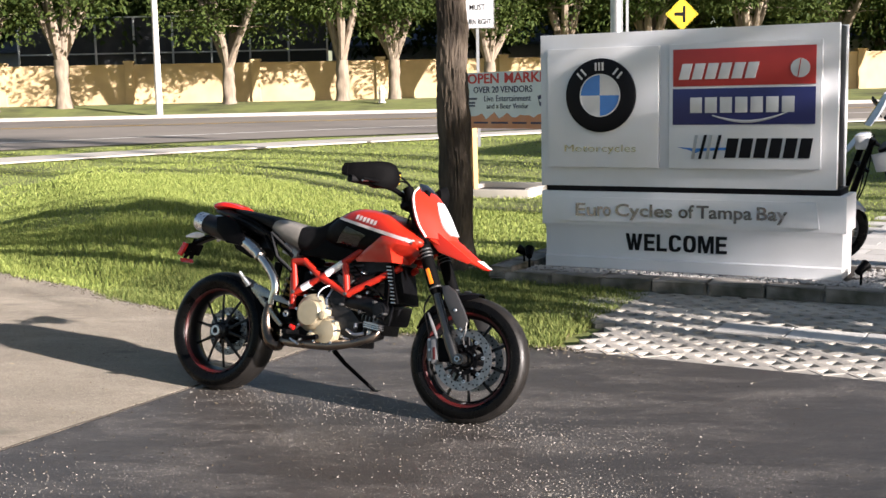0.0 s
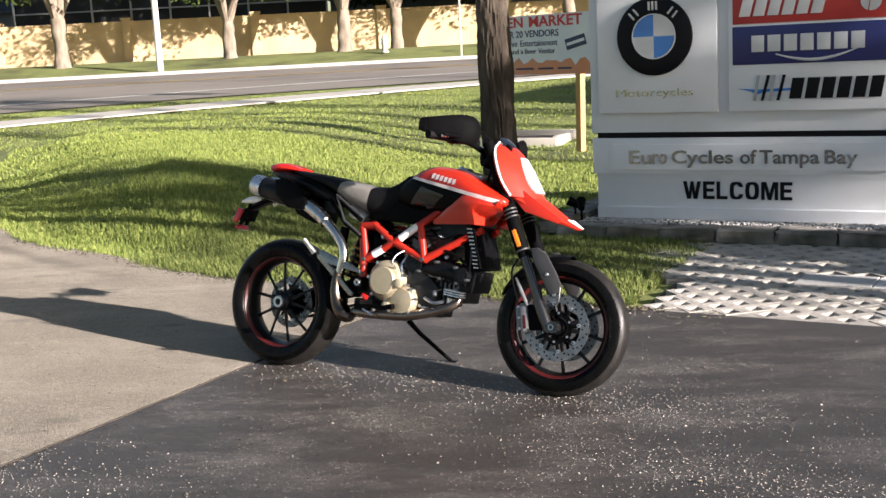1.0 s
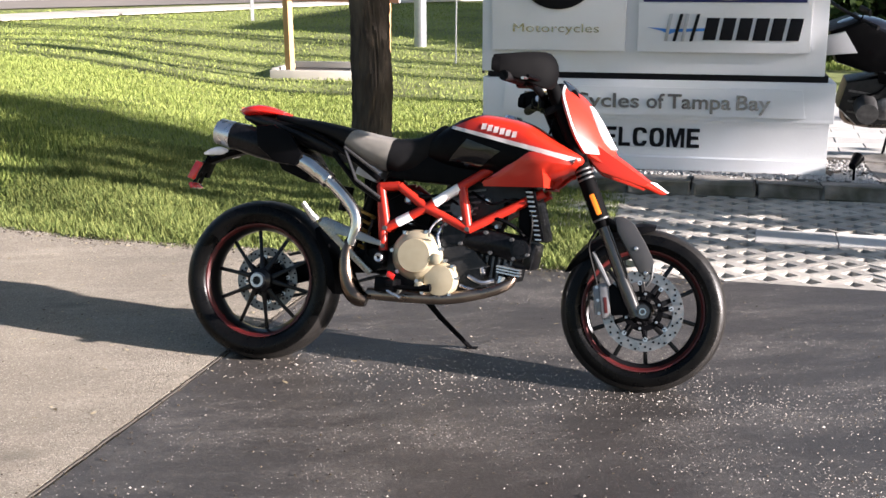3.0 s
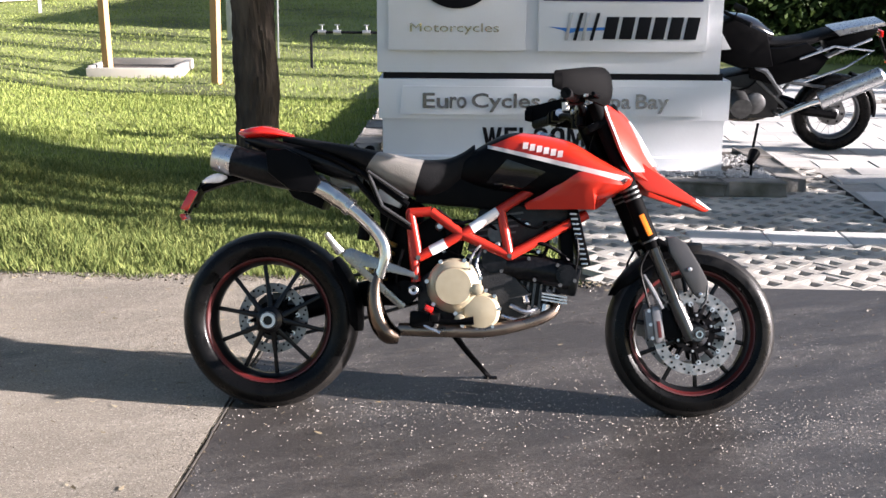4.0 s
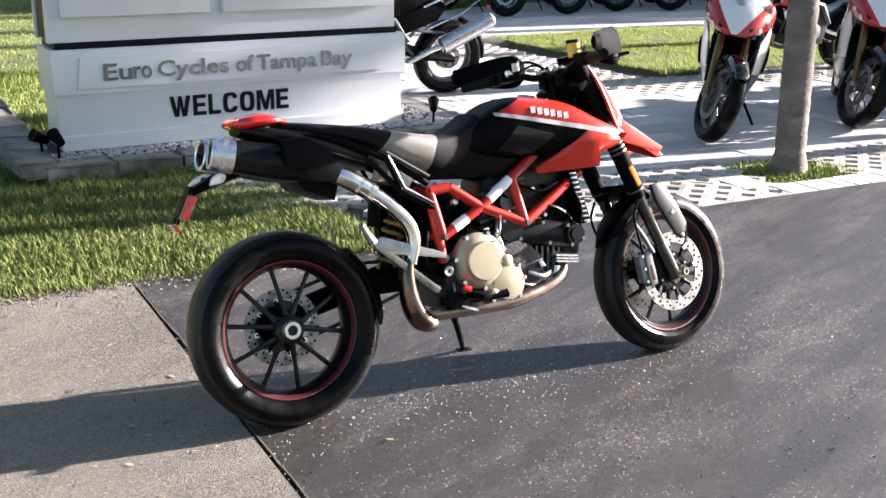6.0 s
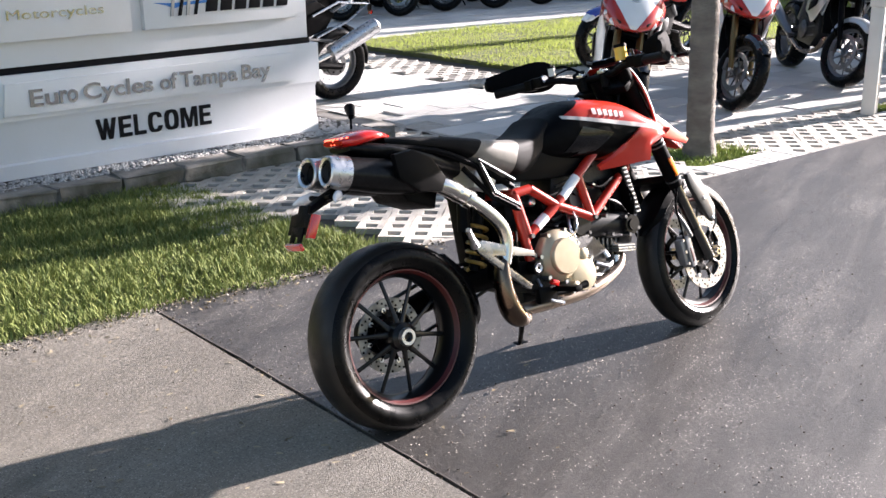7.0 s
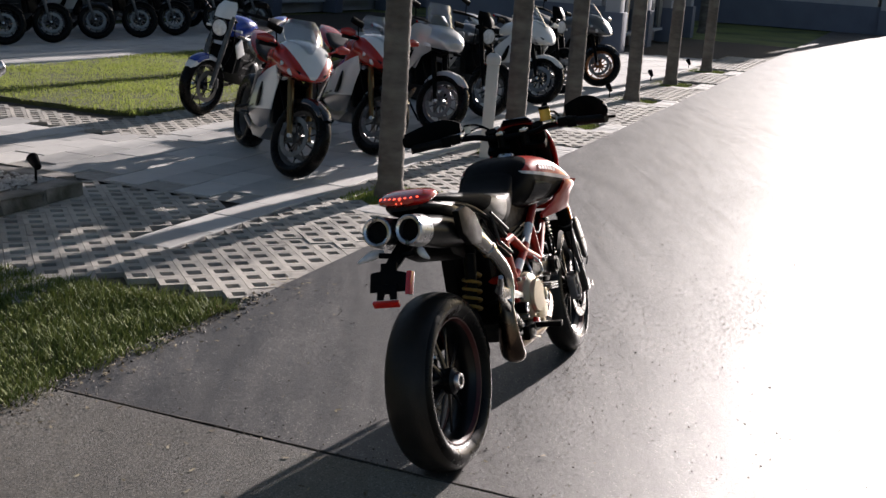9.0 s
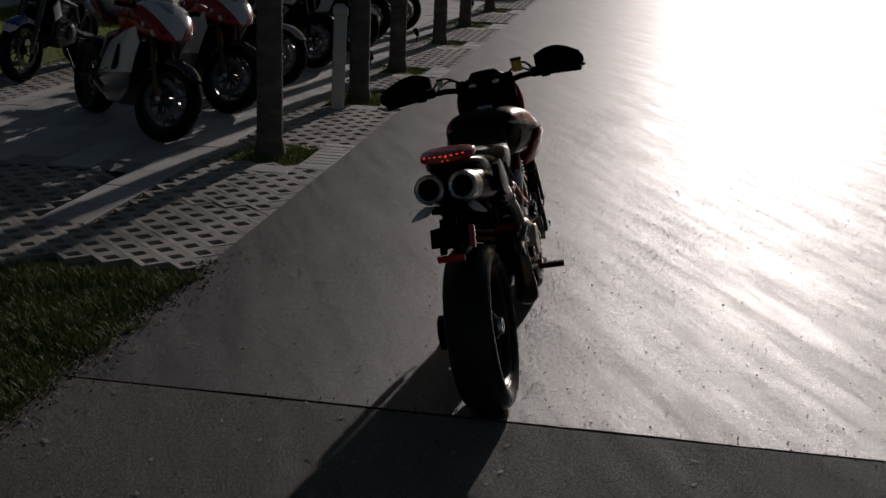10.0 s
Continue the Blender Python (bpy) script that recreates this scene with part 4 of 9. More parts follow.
def shield(bm, rows, across=9, th=0.006, power=1.7, mi=0):
    """A curved shell: rows of (x, z, half width, set back of the sides), front face outwards along +x."""
    rows = smooth_line(rows, 4)
    front, back = [], []
    for x, z, w, d in rows:
        f, b = [], []
        for j in range(across):
            s = 2 * j / (across - 1) - 1
            px = x - d * abs(s) ** power
            f.append(bm.verts.new((px, w * s, z)))
            b.append(bm.verts.new((px - th, w * s * 0.97, z - th * 0.4)))
        front.append(f)
        back.append(b)
    fs = []
    for i in range(len(rows) - 1):
        for j in range(across - 1):
            fs.append(bm.faces.new((front[i][j], front[i][j + 1], front[i + 1][j + 1], front[i + 1][j])))
            fs.append(bm.faces.new((back[i][j], back[i + 1][j], back[i + 1][j + 1], back[i][j + 1])))
        for j in (0, across - 1):
            fs.append(bm.faces.new((front[i][j], front[i + 1][j], back[i + 1][j], back[i][j])))
    for i in (0, len(rows) - 1):
        for j in range(across - 1):
            fs.append(bm.faces.new((front[i][j], front[i][j + 1], back[i][j + 1], back[i][j])))
    bmesh.ops.recalc_face_normals(bm, faces=fs)
    for f in fs:
        f.material_index = mi
    return bm


def cut(bm, lines, pick):
    """Part a body along slanting lines seen from the side, then paint its faces."""
    for x0, z0, x1, z1 in lines:
        bmesh.ops.bisect_plane(bm, geom=bm.verts[:] + bm.edges[:] + bm.faces[:], dist=1e-5, plane_co=(x0, 0, z0), plane_no=(z1 - z0, 0, -(x1 - x0)))
    for f in bm.faces:
        f.material_index = pick(f.calc_center_median())
    return bm


# ---- the red motorcycle on its side stand ----
BIKE = DRIVE @ pose(-1.209, -1.588, -0.006) @ pose(0, 0, 0, -13, 0, 0) @ Matrix.Scale(1.014, 4)
STEER = 5.0   # degrees to the left
TANK = [(0.575, 0.83, 0.07, 0.03, 0.04, 0), (0.64, 0.845, 0.10, 0.03, 0.06, 0), (0.705, 0.86, 0.128, 0.057, 0.09, 0), (0.773, 0.865, 0.148, 0.09, 0.105, 0), (0.827, 0.865, 0.158, 0.103, 0.11, 0),
        (0.882, 0.86, 0.168, 0.105, 0.11, 0), (0.95, 0.85, 0.176, 0.106, 0.112, 0), (1.02, 0.838, 0.186, 0.098, 0.095, 0), (1.1, 0.822, 0.19, 0.066, 0.07, 0), (1.16, 0.818, 0.178, 0.036, 0.04, 0), (1.198, 0.814, 0.155, 0.02, 0.026, 0), (1.212, 0.812, 0.135, 0.006, 0.008, 0)]
TANK_ROWS = smooth_line(TANK, 14)


def tank_side(x, z, p=3.0):
    """Half width of the tank at a height."""
    r = min(TANK_ROWS, key=lambda q: abs(q[0] - x))
    dz = z - r[1]
    h = r[3] if dz > 0 else r[4]
    return r[2] * max(0.0, 1 - min(1, abs(dz) / h) ** p) ** (1 / p)


def build_motorcycle():
    bike = empty("motorcycle", BIKE, "red and black supermoto motorcycle leaning on its side stand on asphalt", "motorcycle")
    rw = wheel(bike, "rear_wheel", 0, 0.302, 0.164, 0.215, disc_r=0.122, disc_ys=(0.03,), stripe=red_stripe_m, hub_r=0.045, rim_m=wheel_black_m)
    bm = B()
    at = Matrix.Translation((0, 0, 0.302)) @ pose(0, 0, 0, 90)
    lathe(bm, [(0.016, 0.06), (0.016, 0.074), (0.026, 0.074), (0.03, 0.066), (0.03, 0.04)], at, 24)
    part("axle_nut", bm, alu_m, rw, "bright aluminium axle nut")
    fw = wheel(bike, "front_wheel", 1.43, 0.287, 0.116, 0.214, disc_r=0.14, disc_ys=(-0.068, 0.068), stripe=red_stripe_m, hub_r=0.04, rim_m=wheel_black_m)

    # chain side and swing arm
    bm = B()
    tube(bm, [(0.02, 0.105, 0.315), (0.16, 0.12, 0.35), (0.32, 0.09, 0.39), (0.47, 0.06, 0.41)], [0.045, 0.04, 0.045, 0.06], 12, 4, flat=0.7)
    cyl(bm, (0, 0.07, 0.302), (0, 0.15, 0.302), 0.062, 24)
    tube(bm, [(0.47, -0.12, 0.41), (0.47, 0.12, 0.41)], 0.04, 14)
    part("swing_arm", bm, black_m, bike, "black single-sided swing arm")
    bm = B()
    tube(bm, [(0.06, 0.09, 0.40), (0.30, 0.085, 0.46), (0.52, 0.08, 0.45)], 0.007, 6)
    tube(bm, [(0.06, 0.09, 0.235), (0.30, 0.085, 0.30), (0.52, 0.08, 0.37)], 0.007, 6)
    lathe(bm, [(0.06, 0.0), (0.085, 0.0), (0.085, 0.006), (0.06, 0.006)], Matrix.Translation((0, 0.09, 0.302)) @ pose(0, 0, 0, 90), 30, closed=True)
    part("drive_chain", bm, fin_m, bike)
    bm = B(); arc_guard(bm, 0, 0.302, 0.318, -6, 44, 0.078, drop=0.035); part("rear_hugger", bm, black_m, bike)

    # bodywork
    bm = B()
    stripe_z = lambda x: 0.914 - (x - 0.735) * 0.2296

    def paint(c):
        if abs(c.y) < 0.085 and c.x > 1.1:
            return 1
        if c.z > stripe_z(c.x):
            return 0 if c.x > 0.735 + (c.z - 0.914) * 2.3 else 1
        return 0 if c.x > 0.866 + (c.z - 0.715) * 1.5 else 1
    loft(bm, TANK, 48, 5, 3.0)
    cut(bm, [(0.735, 0.914, 1.2, stripe_z(1.2)), (0.735, 0.914, 0.965, 1.014), (0.866, 0.715, 1.016, 0.815)], paint)
    tank = part("fuel_tank", bm, [red_m, black_m], bike, "red and black fuel tank with a white stripe")
    for sgn in (-1, 1):
        bm = B()
        prev = None
        for i in range(31):
            x = 0.735 + 0.455 * i / 30
            z = stripe_z(x)
            hw = 0.006 + 0.003 * i / 30
            pair = [bm.verts.new((x, sgn * (tank_side(x, z + d) + 0.0025), z + d)) for d in (-hw, hw)]
            if prev:
                bm.faces.new((prev[0], pair[0], pair[1], prev[1]))
            prev = pair
        bmesh.ops.solidify(bm, geom=bm.faces[:], thickness=0.001)
        part("white_stripe", bm, white_m, tank)
        # plain bars stand for the maker's mark
        bm = B()
        for k in range(6):
            x = 0.858 + 0.0225 * k
            z = 0.917 - (x - 0.858) * 0.235
            q = []
            for dx, dz in ((-0.0085, -0.011), (0.0085, -0.011), (0.0115, 0.011), (-0.0055, 0.011)):
                q.append(bm.verts.new((x + dx, sgn * (tank_side(x + dx, z + dz) + 0.003), z + dz)))
            bm.faces.new(q)
        bmesh.ops.solidify(bm, geom=bm.faces[:], thickness=0.001)
        part("tank_badge", bm, white_m, tank, "row of white bars on the tank")
        bm = B()
        q = [bm.verts.new((x, sgn * (tank_side(x, z) + 0.003), z)) for x, z in ((1.08, 0.798), (1.125, 0.788), (1.126, 0.793), (1.081, 0.803))]
        bm.faces.new(q)
        part("small_badge", bm, white_m, tank)
        # glossy intake panel under the stripe
        bm = B()
        quad = [(0.706, 0.768), (0.80, 0.872), (0.926, 0.832), (0.853, 0.778)]
        pts = []
        for a in range(5):
            for b in range(5):
                s, t = a / 4, b / 4
                x = (quad[0][0] * (1 - s) + quad[3][0] * s) * (1 - t) + (quad[1][0] * (1 - s) + quad[2][0] * s) * t
                z = (quad[0][1] * (1 - s) + quad[3][1] * s) * (1 - t) + (quad[1][1] * (1 - s) + quad[2][1] * s) * t
                pts.append((x, sgn * (tank_side(x, z) + 0.004), z))
        add_faces(bm, pts, [(i * 5 + j, i * 5 + j + 1, i * 5 + j + 6, i * 5 + j + 5) for i in range(4) for j in range(4)])
        bmesh.ops.solidify(bm, geom=bm.faces[:], thickness=0.004)
        part("side_panel", bm, gloss_black_m, bike, "glossy black side panel")
        # red wedge below the stripe
        bm = B()
        grid = []
        for i in range(25):
            x = 0.868 + 0.33 * i / 24
            lo = 0.713 + 0.006 * i / 24 if x < 1.107 else 0.719 + (x - 1.107) * 0.95
            hi = 0.72 + (x - 0.868) * 0.667 if x < 1.035 else min(stripe_z(x) - 0.012, 0.8313 + (x - 1.035) * 0.2)
            col = []
            for j in range(7):
                z = lo + max(hi - lo, 0.004) * j / 6
                y = max(tank_side(x, max(z, 0.782 if x < 1.08 else z)), 0.05) + 0.006 - 0.35 * max(0.0, 0.765 - z) - 0.004 * (j == 6)
                col.append(bm.verts.new((x, sgn * y, z)))
            grid.append(col)
        for p, q in zip(grid, grid[1:]):
            for j in range(6):
                bm.faces.new((p[j], q[j], q[j + 1], p[j + 1]))
        bmesh.ops.recalc_face_normals(bm, faces=bm.faces[:])
        bmesh.ops.solidify(bm, geom=bm.faces[:], thickness=0.012)
        part("tank_flank", bm, red_m, tank, "red wedge-shaped flank panel")
    bm = B(); lathe(bm, [(0.0, 0.012), (0.03, 0.012), (0.036, 0.0), (0.036, -0.01)], Matrix.Translation((0.93, 0, 0.957)) @ pose(0, 0, 0, 0, 12), 24)
    part("fuel_cap", bm, alu_m, tank)

    bm = B()
    loft(bm, [(0.04, 0.92, 0.06, 0.012, 0.02, 0), (0.12, 0.905, 0.092, 0.017, 0.03, 0), (0.255, 0.878, 0.118, 0.025, 0.035, 0), (0.33, 0.862, 0.132, 0.027, 0.055, 0), (0.397, 0.845, 0.137, 0.031, 0.085, 0),
              (0.487, 0.828, 0.134, 0.031, 0.1, 0), (0.54, 0.822, 0.126, 0.034, 0.112, 0), (0.6, 0.825, 0.115, 0.036, 0.1, 0), (0.65, 0.85, 0.108, 0.032, 0.085, 0), (0.69, 0.88, 0.1, 0.03, 0.07, 0)], 40, 6, 2.8)
    cut(bm, [(0.325, 0.811, 0.371, 0.876), (0.487, 0.726, 0.528, 0.862)],
        lambda c: 1 if 0.325 + (c.z - 0.811) * 0.708 < c.x < 0.487 + (c.z - 0.726) * 0.3015 else 0)
    part("seat", bm, [seat_m, seat_grey_m], bike, "black seat with a grey suede patch")
    bm = B()
    loft(bm, [(-0.09, 0.915, 0.06, 0.012, 0.012, 0), (-0.03, 0.905, 0.085, 0.02, 0.03, 0), (0.06, 0.885, 0.1, 0.02, 0.04, 0), (0.18, 0.845, 0.1, 0.03, 0.045, 0), (0.30, 0.80, 0.085, 0.03, 0.04, 0)], 28, 5, 2.8)
    part("tail_tray", bm, carbon_m, bike)
    bm = B()
    loft(bm, [(-0.112, 0.936, 0.055, 0.008, 0.01, 0), (-0.08, 0.936, 0.088, 0.02, 0.022, 0), (-0.03, 0.94, 0.095, 0.024, 0.022, 0), (0.015, 0.938, 0.085, 0.018, 0.016, 0), (0.062, 0.93, 0.055, 0.008, 0.008, 0)], 32, 6, 2.6)
    tail = part("tail_light", bm, red_lens_m, bike, "red tail light unit, lit")
    bm = B()
    for row in range(2):
        for k in range(8):
            y = -0.066 + 0.0188 * k + 0.006 * row
            z = 0.9305 + 0.0125 * row
            x = -0.083 - 0.026 * (1 - (abs(y) / 0.085) ** 2)
            lathe(bm, [(0.0, 0.004), (0.004, 0.003), (0.0056, 0.0), (0.0056, -0.006)], Matrix.Translation((x, y, z)) @ pose(0, 0, 0, 0, -90), 8)
    part("diodes", bm, led_m, tail, "two rows of lit red diodes")

    bm = B(); slab(bm, [(0.49, 0.71), (0.53, 0.8), (0.66, 0.84), (0.84, 0.8), (0.88, 0.73), (0.78, 0.69), (0.62, 0.7)], -0.095, 0.095, 0.012); part("under_tank_cover", bm, black_m, bike)
    # silencers under the seat
    for sgn in (-1, 1):
        a, b = Vector((-0.19, sgn * 0.056, 0.857)), Vector((0.12, sgn * 0.085, 0.785))
        t = (b - a).normalized()
        bm = B()
        tube(bm, [a + t * 0.06, a + t * 0.12, a + t * 0.2, b], [0.05, 0.052, 0.055, 0.048], 24, 4, flat=0.95)
        sil = part("silencer", bm, carbon_m, bike, "dark carbon silencer with a bright end cap")
        bm = B()
        rot = t.to_track_quat("Z", "Y").to_matrix().to_4x4()
        lathe(bm, [(0.038, 0.05), (0.036, 0.004), (0.044, 0.0), (0.049, 0.004), (0.053, 0.07)], Matrix.Translation(a) @ rot, 28)
        part("end_cap", bm, alu_m, sil, "bright aluminium end cap")
        bm = B(); disc_cap(bm, 0.038, Matrix.Translation(a + t * 0.03) @ rot @ pose(0, 0, 0, 180), 24)
        part("outlet", bm, black_m, sil)
    bm = B()
    slab(bm, [(0.0, 0.875), (0.07, 0.88), (0.14, 0.845), (0.185, 0.775), (0.16, 0.735), (0.08, 0.745), (0.01, 0.80)], -0.155, -0.13, 0.006)
    part("heat_shield", bm, black_m, bike, "dark heat shield")
    bm = B()
    slab(bm, [(0.0, 0.84), (0.16, 0.80), (0.2, 0.74), (0.18, 0.68), (0.08, 0.72)], -0.08, 0.11, 0.01)
    part("under_tray", bm, black_m, bike)

    # exhaust
    bm = B()
    tube(bm, [(0.15, -0.115, 0.765), (0.2, -0.12, 0.745), (0.27, -0.122, 0.7)], [0.026, 0.031, 0.029], 16, 3)
    tube(bm, [(0.235, -0.122, 0.722), (0.32, -0.13, 0.66), (0.385, -0.135, 0.59), (0.402, -0.135, 0.53), (0.385, -0.13, 0.46)], [0.0225] * 5, 16, 5)
    for p, q in (((0.232, -0.12, 0.726), (0.246, -0.122, 0.714)), ((0.272, -0.124, 0.697), (0.286, -0.126, 0.686))):
        cyl(bm, p, q, 0.031, 16)
    part("exhaust_link_pipe", bm, steel_m, bike, "polished steel exhaust pipe")
    bm = B()
    tube(bm, [(0.392, -0.12, 0.5), (0.372, -0.125, 0.44), (0.37, -0.125, 0.37), (0.386, -0.12, 0.31), (0.415, -0.115, 0.272), (0.45, -0.11, 0.262)], [0.024, 0.031, 0.038, 0.045, 0.046, 0.034], 22, 5, flat=0.74, up=(0, 1, 0))
    part("exhaust_box", bm, box_m, bike, "heat-stained exhaust box")
    bm = B()
    tube(bm, [(0.45, -0.10, 0.285), (0.6, -0.115, 0.285), (0.755, -0.12, 0.29), (0.90, -0.10, 0.322), (0.962, -0.08, 0.355), (0.968, -0.06, 0.39), (0.95, -0.05, 0.42)], [0.022, 0.023, 0.023, 0.02, 0.02, 0.02, 0.02], 14, 5)
    part("header_pipe", bm, burnt_m, bike, "heat-stained header pipe")

    # trellis frame
    bm = B()
    for s in (-1, 1):
        y = s * 0.118
        A, Ab, N1, U1, M, Bn, V, R, T = (0.482, s * 0.11, 0.674), (0.505, y, 0.445), (0.512, y, 0.527), (0.552, s * 0.112, 0.68), (0.656, y, 0.606), (0.814, y, 0.538), (0.782, s * 0.11, 0.69), (1.07, s * 0.07, 0.68), (0.96, s * 0.1, 0.808)
        for p, q in ((A, Ab), (A, U1), (U1, M), (M, Bn), (N1, M), (M, T), (Bn, V), (Bn, R), (A, N1)):
            tube(bm, [p, q], 0.0165, 12)
    for p in ((0.512, 0.527), (0.814, 0.538), (0.482, 0.674)):
        tube(bm, [(p[0], -0.118, p[1]), (p[0], 0.118, p[1])], 0.016, 10)
    part("trellis_frame", bm, frame_red_m, bike, "red tubular trellis frame")
    for s in (-1, 1):
        y = s * 0.118
        for f0, f1 in ((0.28, 0.62), (1.16, 1.62)):
            N1, M = Vector((0.512, y, 0.527)), Vector((0.656, y, 0.606))
            T = Vector((0.96, s * 0.1, 0.808))
            f = lambda k: N1.lerp(M, k) if k <= 1 else M.lerp(T, (k - 1) * 0.62)
            bm = B()
            tube(bm, [f(f0), f(f1)], 0.0175, 12)
            part("frame_decal", bm, white_m, bike, "white band on the frame tube")
    for p, z in ((0.512, 0.527), (0.814, 0.538), (0.507, 0.462)):
        for s in (-1, 1):
            bm = B(); cyl(bm, (p, s * 0.132, z), (p, s * 0.145, z), 0.008, 10); part("frame_bolt", bm, fin_m, bike)
    bm = B()
    for s in (-1, 1):
        tube(bm, [(0.475, s * 0.12, 0.70), (0.34, s * 0.115, 0.79), (0.2, s * 0.1, 0.86), (0.02, s * 0.08, 0.9)], 0.011, 8, 3)
        tube(bm, [(0.49, s * 0.12, 0.62), (0.39, s * 0.115, 0.68), (0.29, s * 0.11, 0.79)], 0.010, 8)
        tube(bm, [(0.39, s * 0.115, 0.68), (0.345, s * 0.115, 0.785)], 0.008, 8)
    part("rear_subframe", bm, black_m, bike)
    bm = B()
    for s in (-1,):
        tube(bm, [(0.475, s * 0.135, 0.722), (0.34, s * 0.13, 0.81)], 0.006, 6)
        tube(bm, [(0.485, s * 0.135, 0.635), (0.39, s * 0.13, 0.695), (0.345, s * 0.13, 0.80)], 0.006, 6)
    part("subframe_brace", bm, guard_grey_m, bike)
    bm = B(); slab(bm, [(0.36, 0.72), (0.44, 0.69), (0.465, 0.73), (0.38, 0.785)], -0.06, 0.06, 0.008); part("battery_box", bm, silver_m, bike)

    # engine
    bm = B()
    slab(bm, [(0.5, 0.38), (0.56, 0.355), (0.78, 0.355), (0.86, 0.385), (0.88, 0.46), (0.78, 0.56), (0.6, 0.575), (0.5, 0.5)], -0.13, 0.13, 0.018)
    box(bm, (0.67, 0, 0.36), (0.34, 0.16, 0.05), bevel=0.012)
    eng = part("engine_block", bm, engine_m, bike)
    bm = B()
    at = Matrix.Translation((0.622, -0.13, 0.483)) @ pose(0, 0, 0, 90)
    lathe(bm, [(0.091, 0.0), (0.091, 0.026), (0.085, 0.036), (0.07, 0.046), (0.064, 0.049), (0.0625, 0.062), (0.059, 0.066), (0.02, 0.067), (0.0, 0.067)], at, 36)
    part("clutch_cover", bm, gold_m, eng, "pale gold round clutch cover")
    for k in range(7):
        a = 2 * math.pi * k / 7 + 0.3
        bm = B(); cyl(bm, (0.622 + 0.091 * math.cos(a), -0.13, 0.483 + 0.091 * math.sin(a)), (0.622 + 0.091 * math.cos(a), -0.168, 0.483 + 0.091 * math.sin(a)), 0.0072, 8); part("cover_bolt", bm, alu_m, eng, "bright cover bolt")
    bm = B()
    lathe(bm, [(0.064, 0.0), (0.064, 0.03), (0.054, 0.042), (0.03, 0.046), (0.0, 0.047)], Matrix.Translation((0.712, -0.13, 0.40)) @ pose(0, 0, 0, 90), 30)
    slab(bm, [(0.62, 0.36), (0.70, 0.335), (0.77, 0.37), (0.765, 0.45), (0.70, 0.47), (0.64, 0.42)], -0.165, -0.13, 0.008)
    lathe(bm, [(0.02, 0.0), (0.02, 0.03), (0.012, 0.034), (0.0, 0.034)], Matrix.Translation((0.70, -0.165, 0.475)) @ pose(0, 0, 0, 90), 16)
    lathe(bm, [(0.016, 0.0), (0.016, 0.03), (0.0, 0.034)], Matrix.Translation((0.645, -0.165, 0.375)) @ pose(0, 0, 0, 90), 16)
    part("alternator_cover", bm, gold_m, eng, "pale gold side cover")
    bm = B()
    tube(bm, [(0.76, -0.12, 0.525), (0.88, -0.12, 0.512), (1.0, -0.12, 0.493)], [0.04, 0.046, 0.048], 20, 3, flat=0.6)
    cyl(bm, (0.745, -0.16, 0.54), (0.745, -0.08, 0.54), 0.042, 24)
    cyl(bm, (0.985, -0.165, 0.495), (0.985, -0.08, 0.495), 0.034, 24)
    cyl(bm, (0.985, -0.172, 0.495), (0.985, -0.165, 0.495), 0.022, 20)
    box(bm, (0.995, -0.03, 0.475), (0.07, 0.18, 0.1), pose(0, 0, 0, 0, 12), 0.015)
    cover = part("belt_cover", bm, carbon_m, eng, "black timing belt cover")
    cover.matrix_basis = Matrix.Translation((0.008, 0.008, 0.03))
    for x, z in ((0.652, 0.352), (0.70, 0.338), (0.752, 0.352), (0.774, 0.41), (0.757, 0.452), (0.728, 0.47)):
        bm = B(); cyl(bm, (x, -0.135, z), (x, -0.172, z), 0.0062, 8); part("cover_bolt", bm, alu_m, eng, "bright cover bolt")
    for x, z in ((0.715, 0.57), (0.78, 0.575), (0.77, 0.505), (0.86, 0.548), (0.88, 0.478), (0.955, 0.528), (0.965, 0.462), (1.012, 0.478)):
        bm = B(); cyl(bm, (x, -0.135, z), (x, -0.168, z), 0.0065, 8); part("cover_bolt", bm, fin_m, cover)
    for z in (0.437, 0.447, 0.457):
        bm = B(); box(bm, (0.955, -0.125, z), (0.085, 0.05, 0.005), pose(0, 0, 0, 0, 8)); part("head_fin", bm, alu_m, eng)
    for x, z, r in ((0.585, 0.6, 0.012), (0.69, 0.64, 0.01), (0.76, 0.62, 0.014), (0.9, 0.6, 0.01), (0.86, 0.69, 0.012), (0.95, 0.66, 0.01), (0.57, 0.68, 0.016)):
        bm = B(); lathe(bm, [(0.0, 0.02), (r * 0.6, 0.02), (r, 0.012), (r, -0.03)], Matrix.Translation((x, -0.105, z)) @ pose(0, 0, 0, 90), 12); part("cap", bm, alu_m, eng)
    bm = B()
    for k in range(6):
        bm = B()
        x = 0.835 + 0.022 * k
        slab(bm, [(x, 0.41), (x + 0.008, 0.405), (x + 0.02, 0.53), (x + 0.012, 0.53)], -0.1, 0.1)
        part("cooling_fin", bm, fin_m, eng)
    for k in range(7):
        bm = B()
        z = 0.575 + 0.022 * k
        slab(bm, [(0.66 + 0.008 * k, z), (0.80 + 0.008 * k, z + 0.02), (0.80 + 0.008 * k, z + 0.027), (0.66 + 0.008 * k, z + 0.007)], -0.095, 0.095)
        part("cooling_fin", bm, fin_m, eng)
    bm = B()
    box(bm, (0.90, 0, 0.465), (0.16, 0.15, 0.1), pose(0, 0, 0, 0, 9), 0.01); part("cylinder", bm, engine_m, eng)
    bm = B(); box(bm, (0.755, 0, 0.66), (0.12, 0.15, 0.17), pose(0, 0, 0, 0, 14), 0.01); part("cylinder", bm, engine_m, eng)
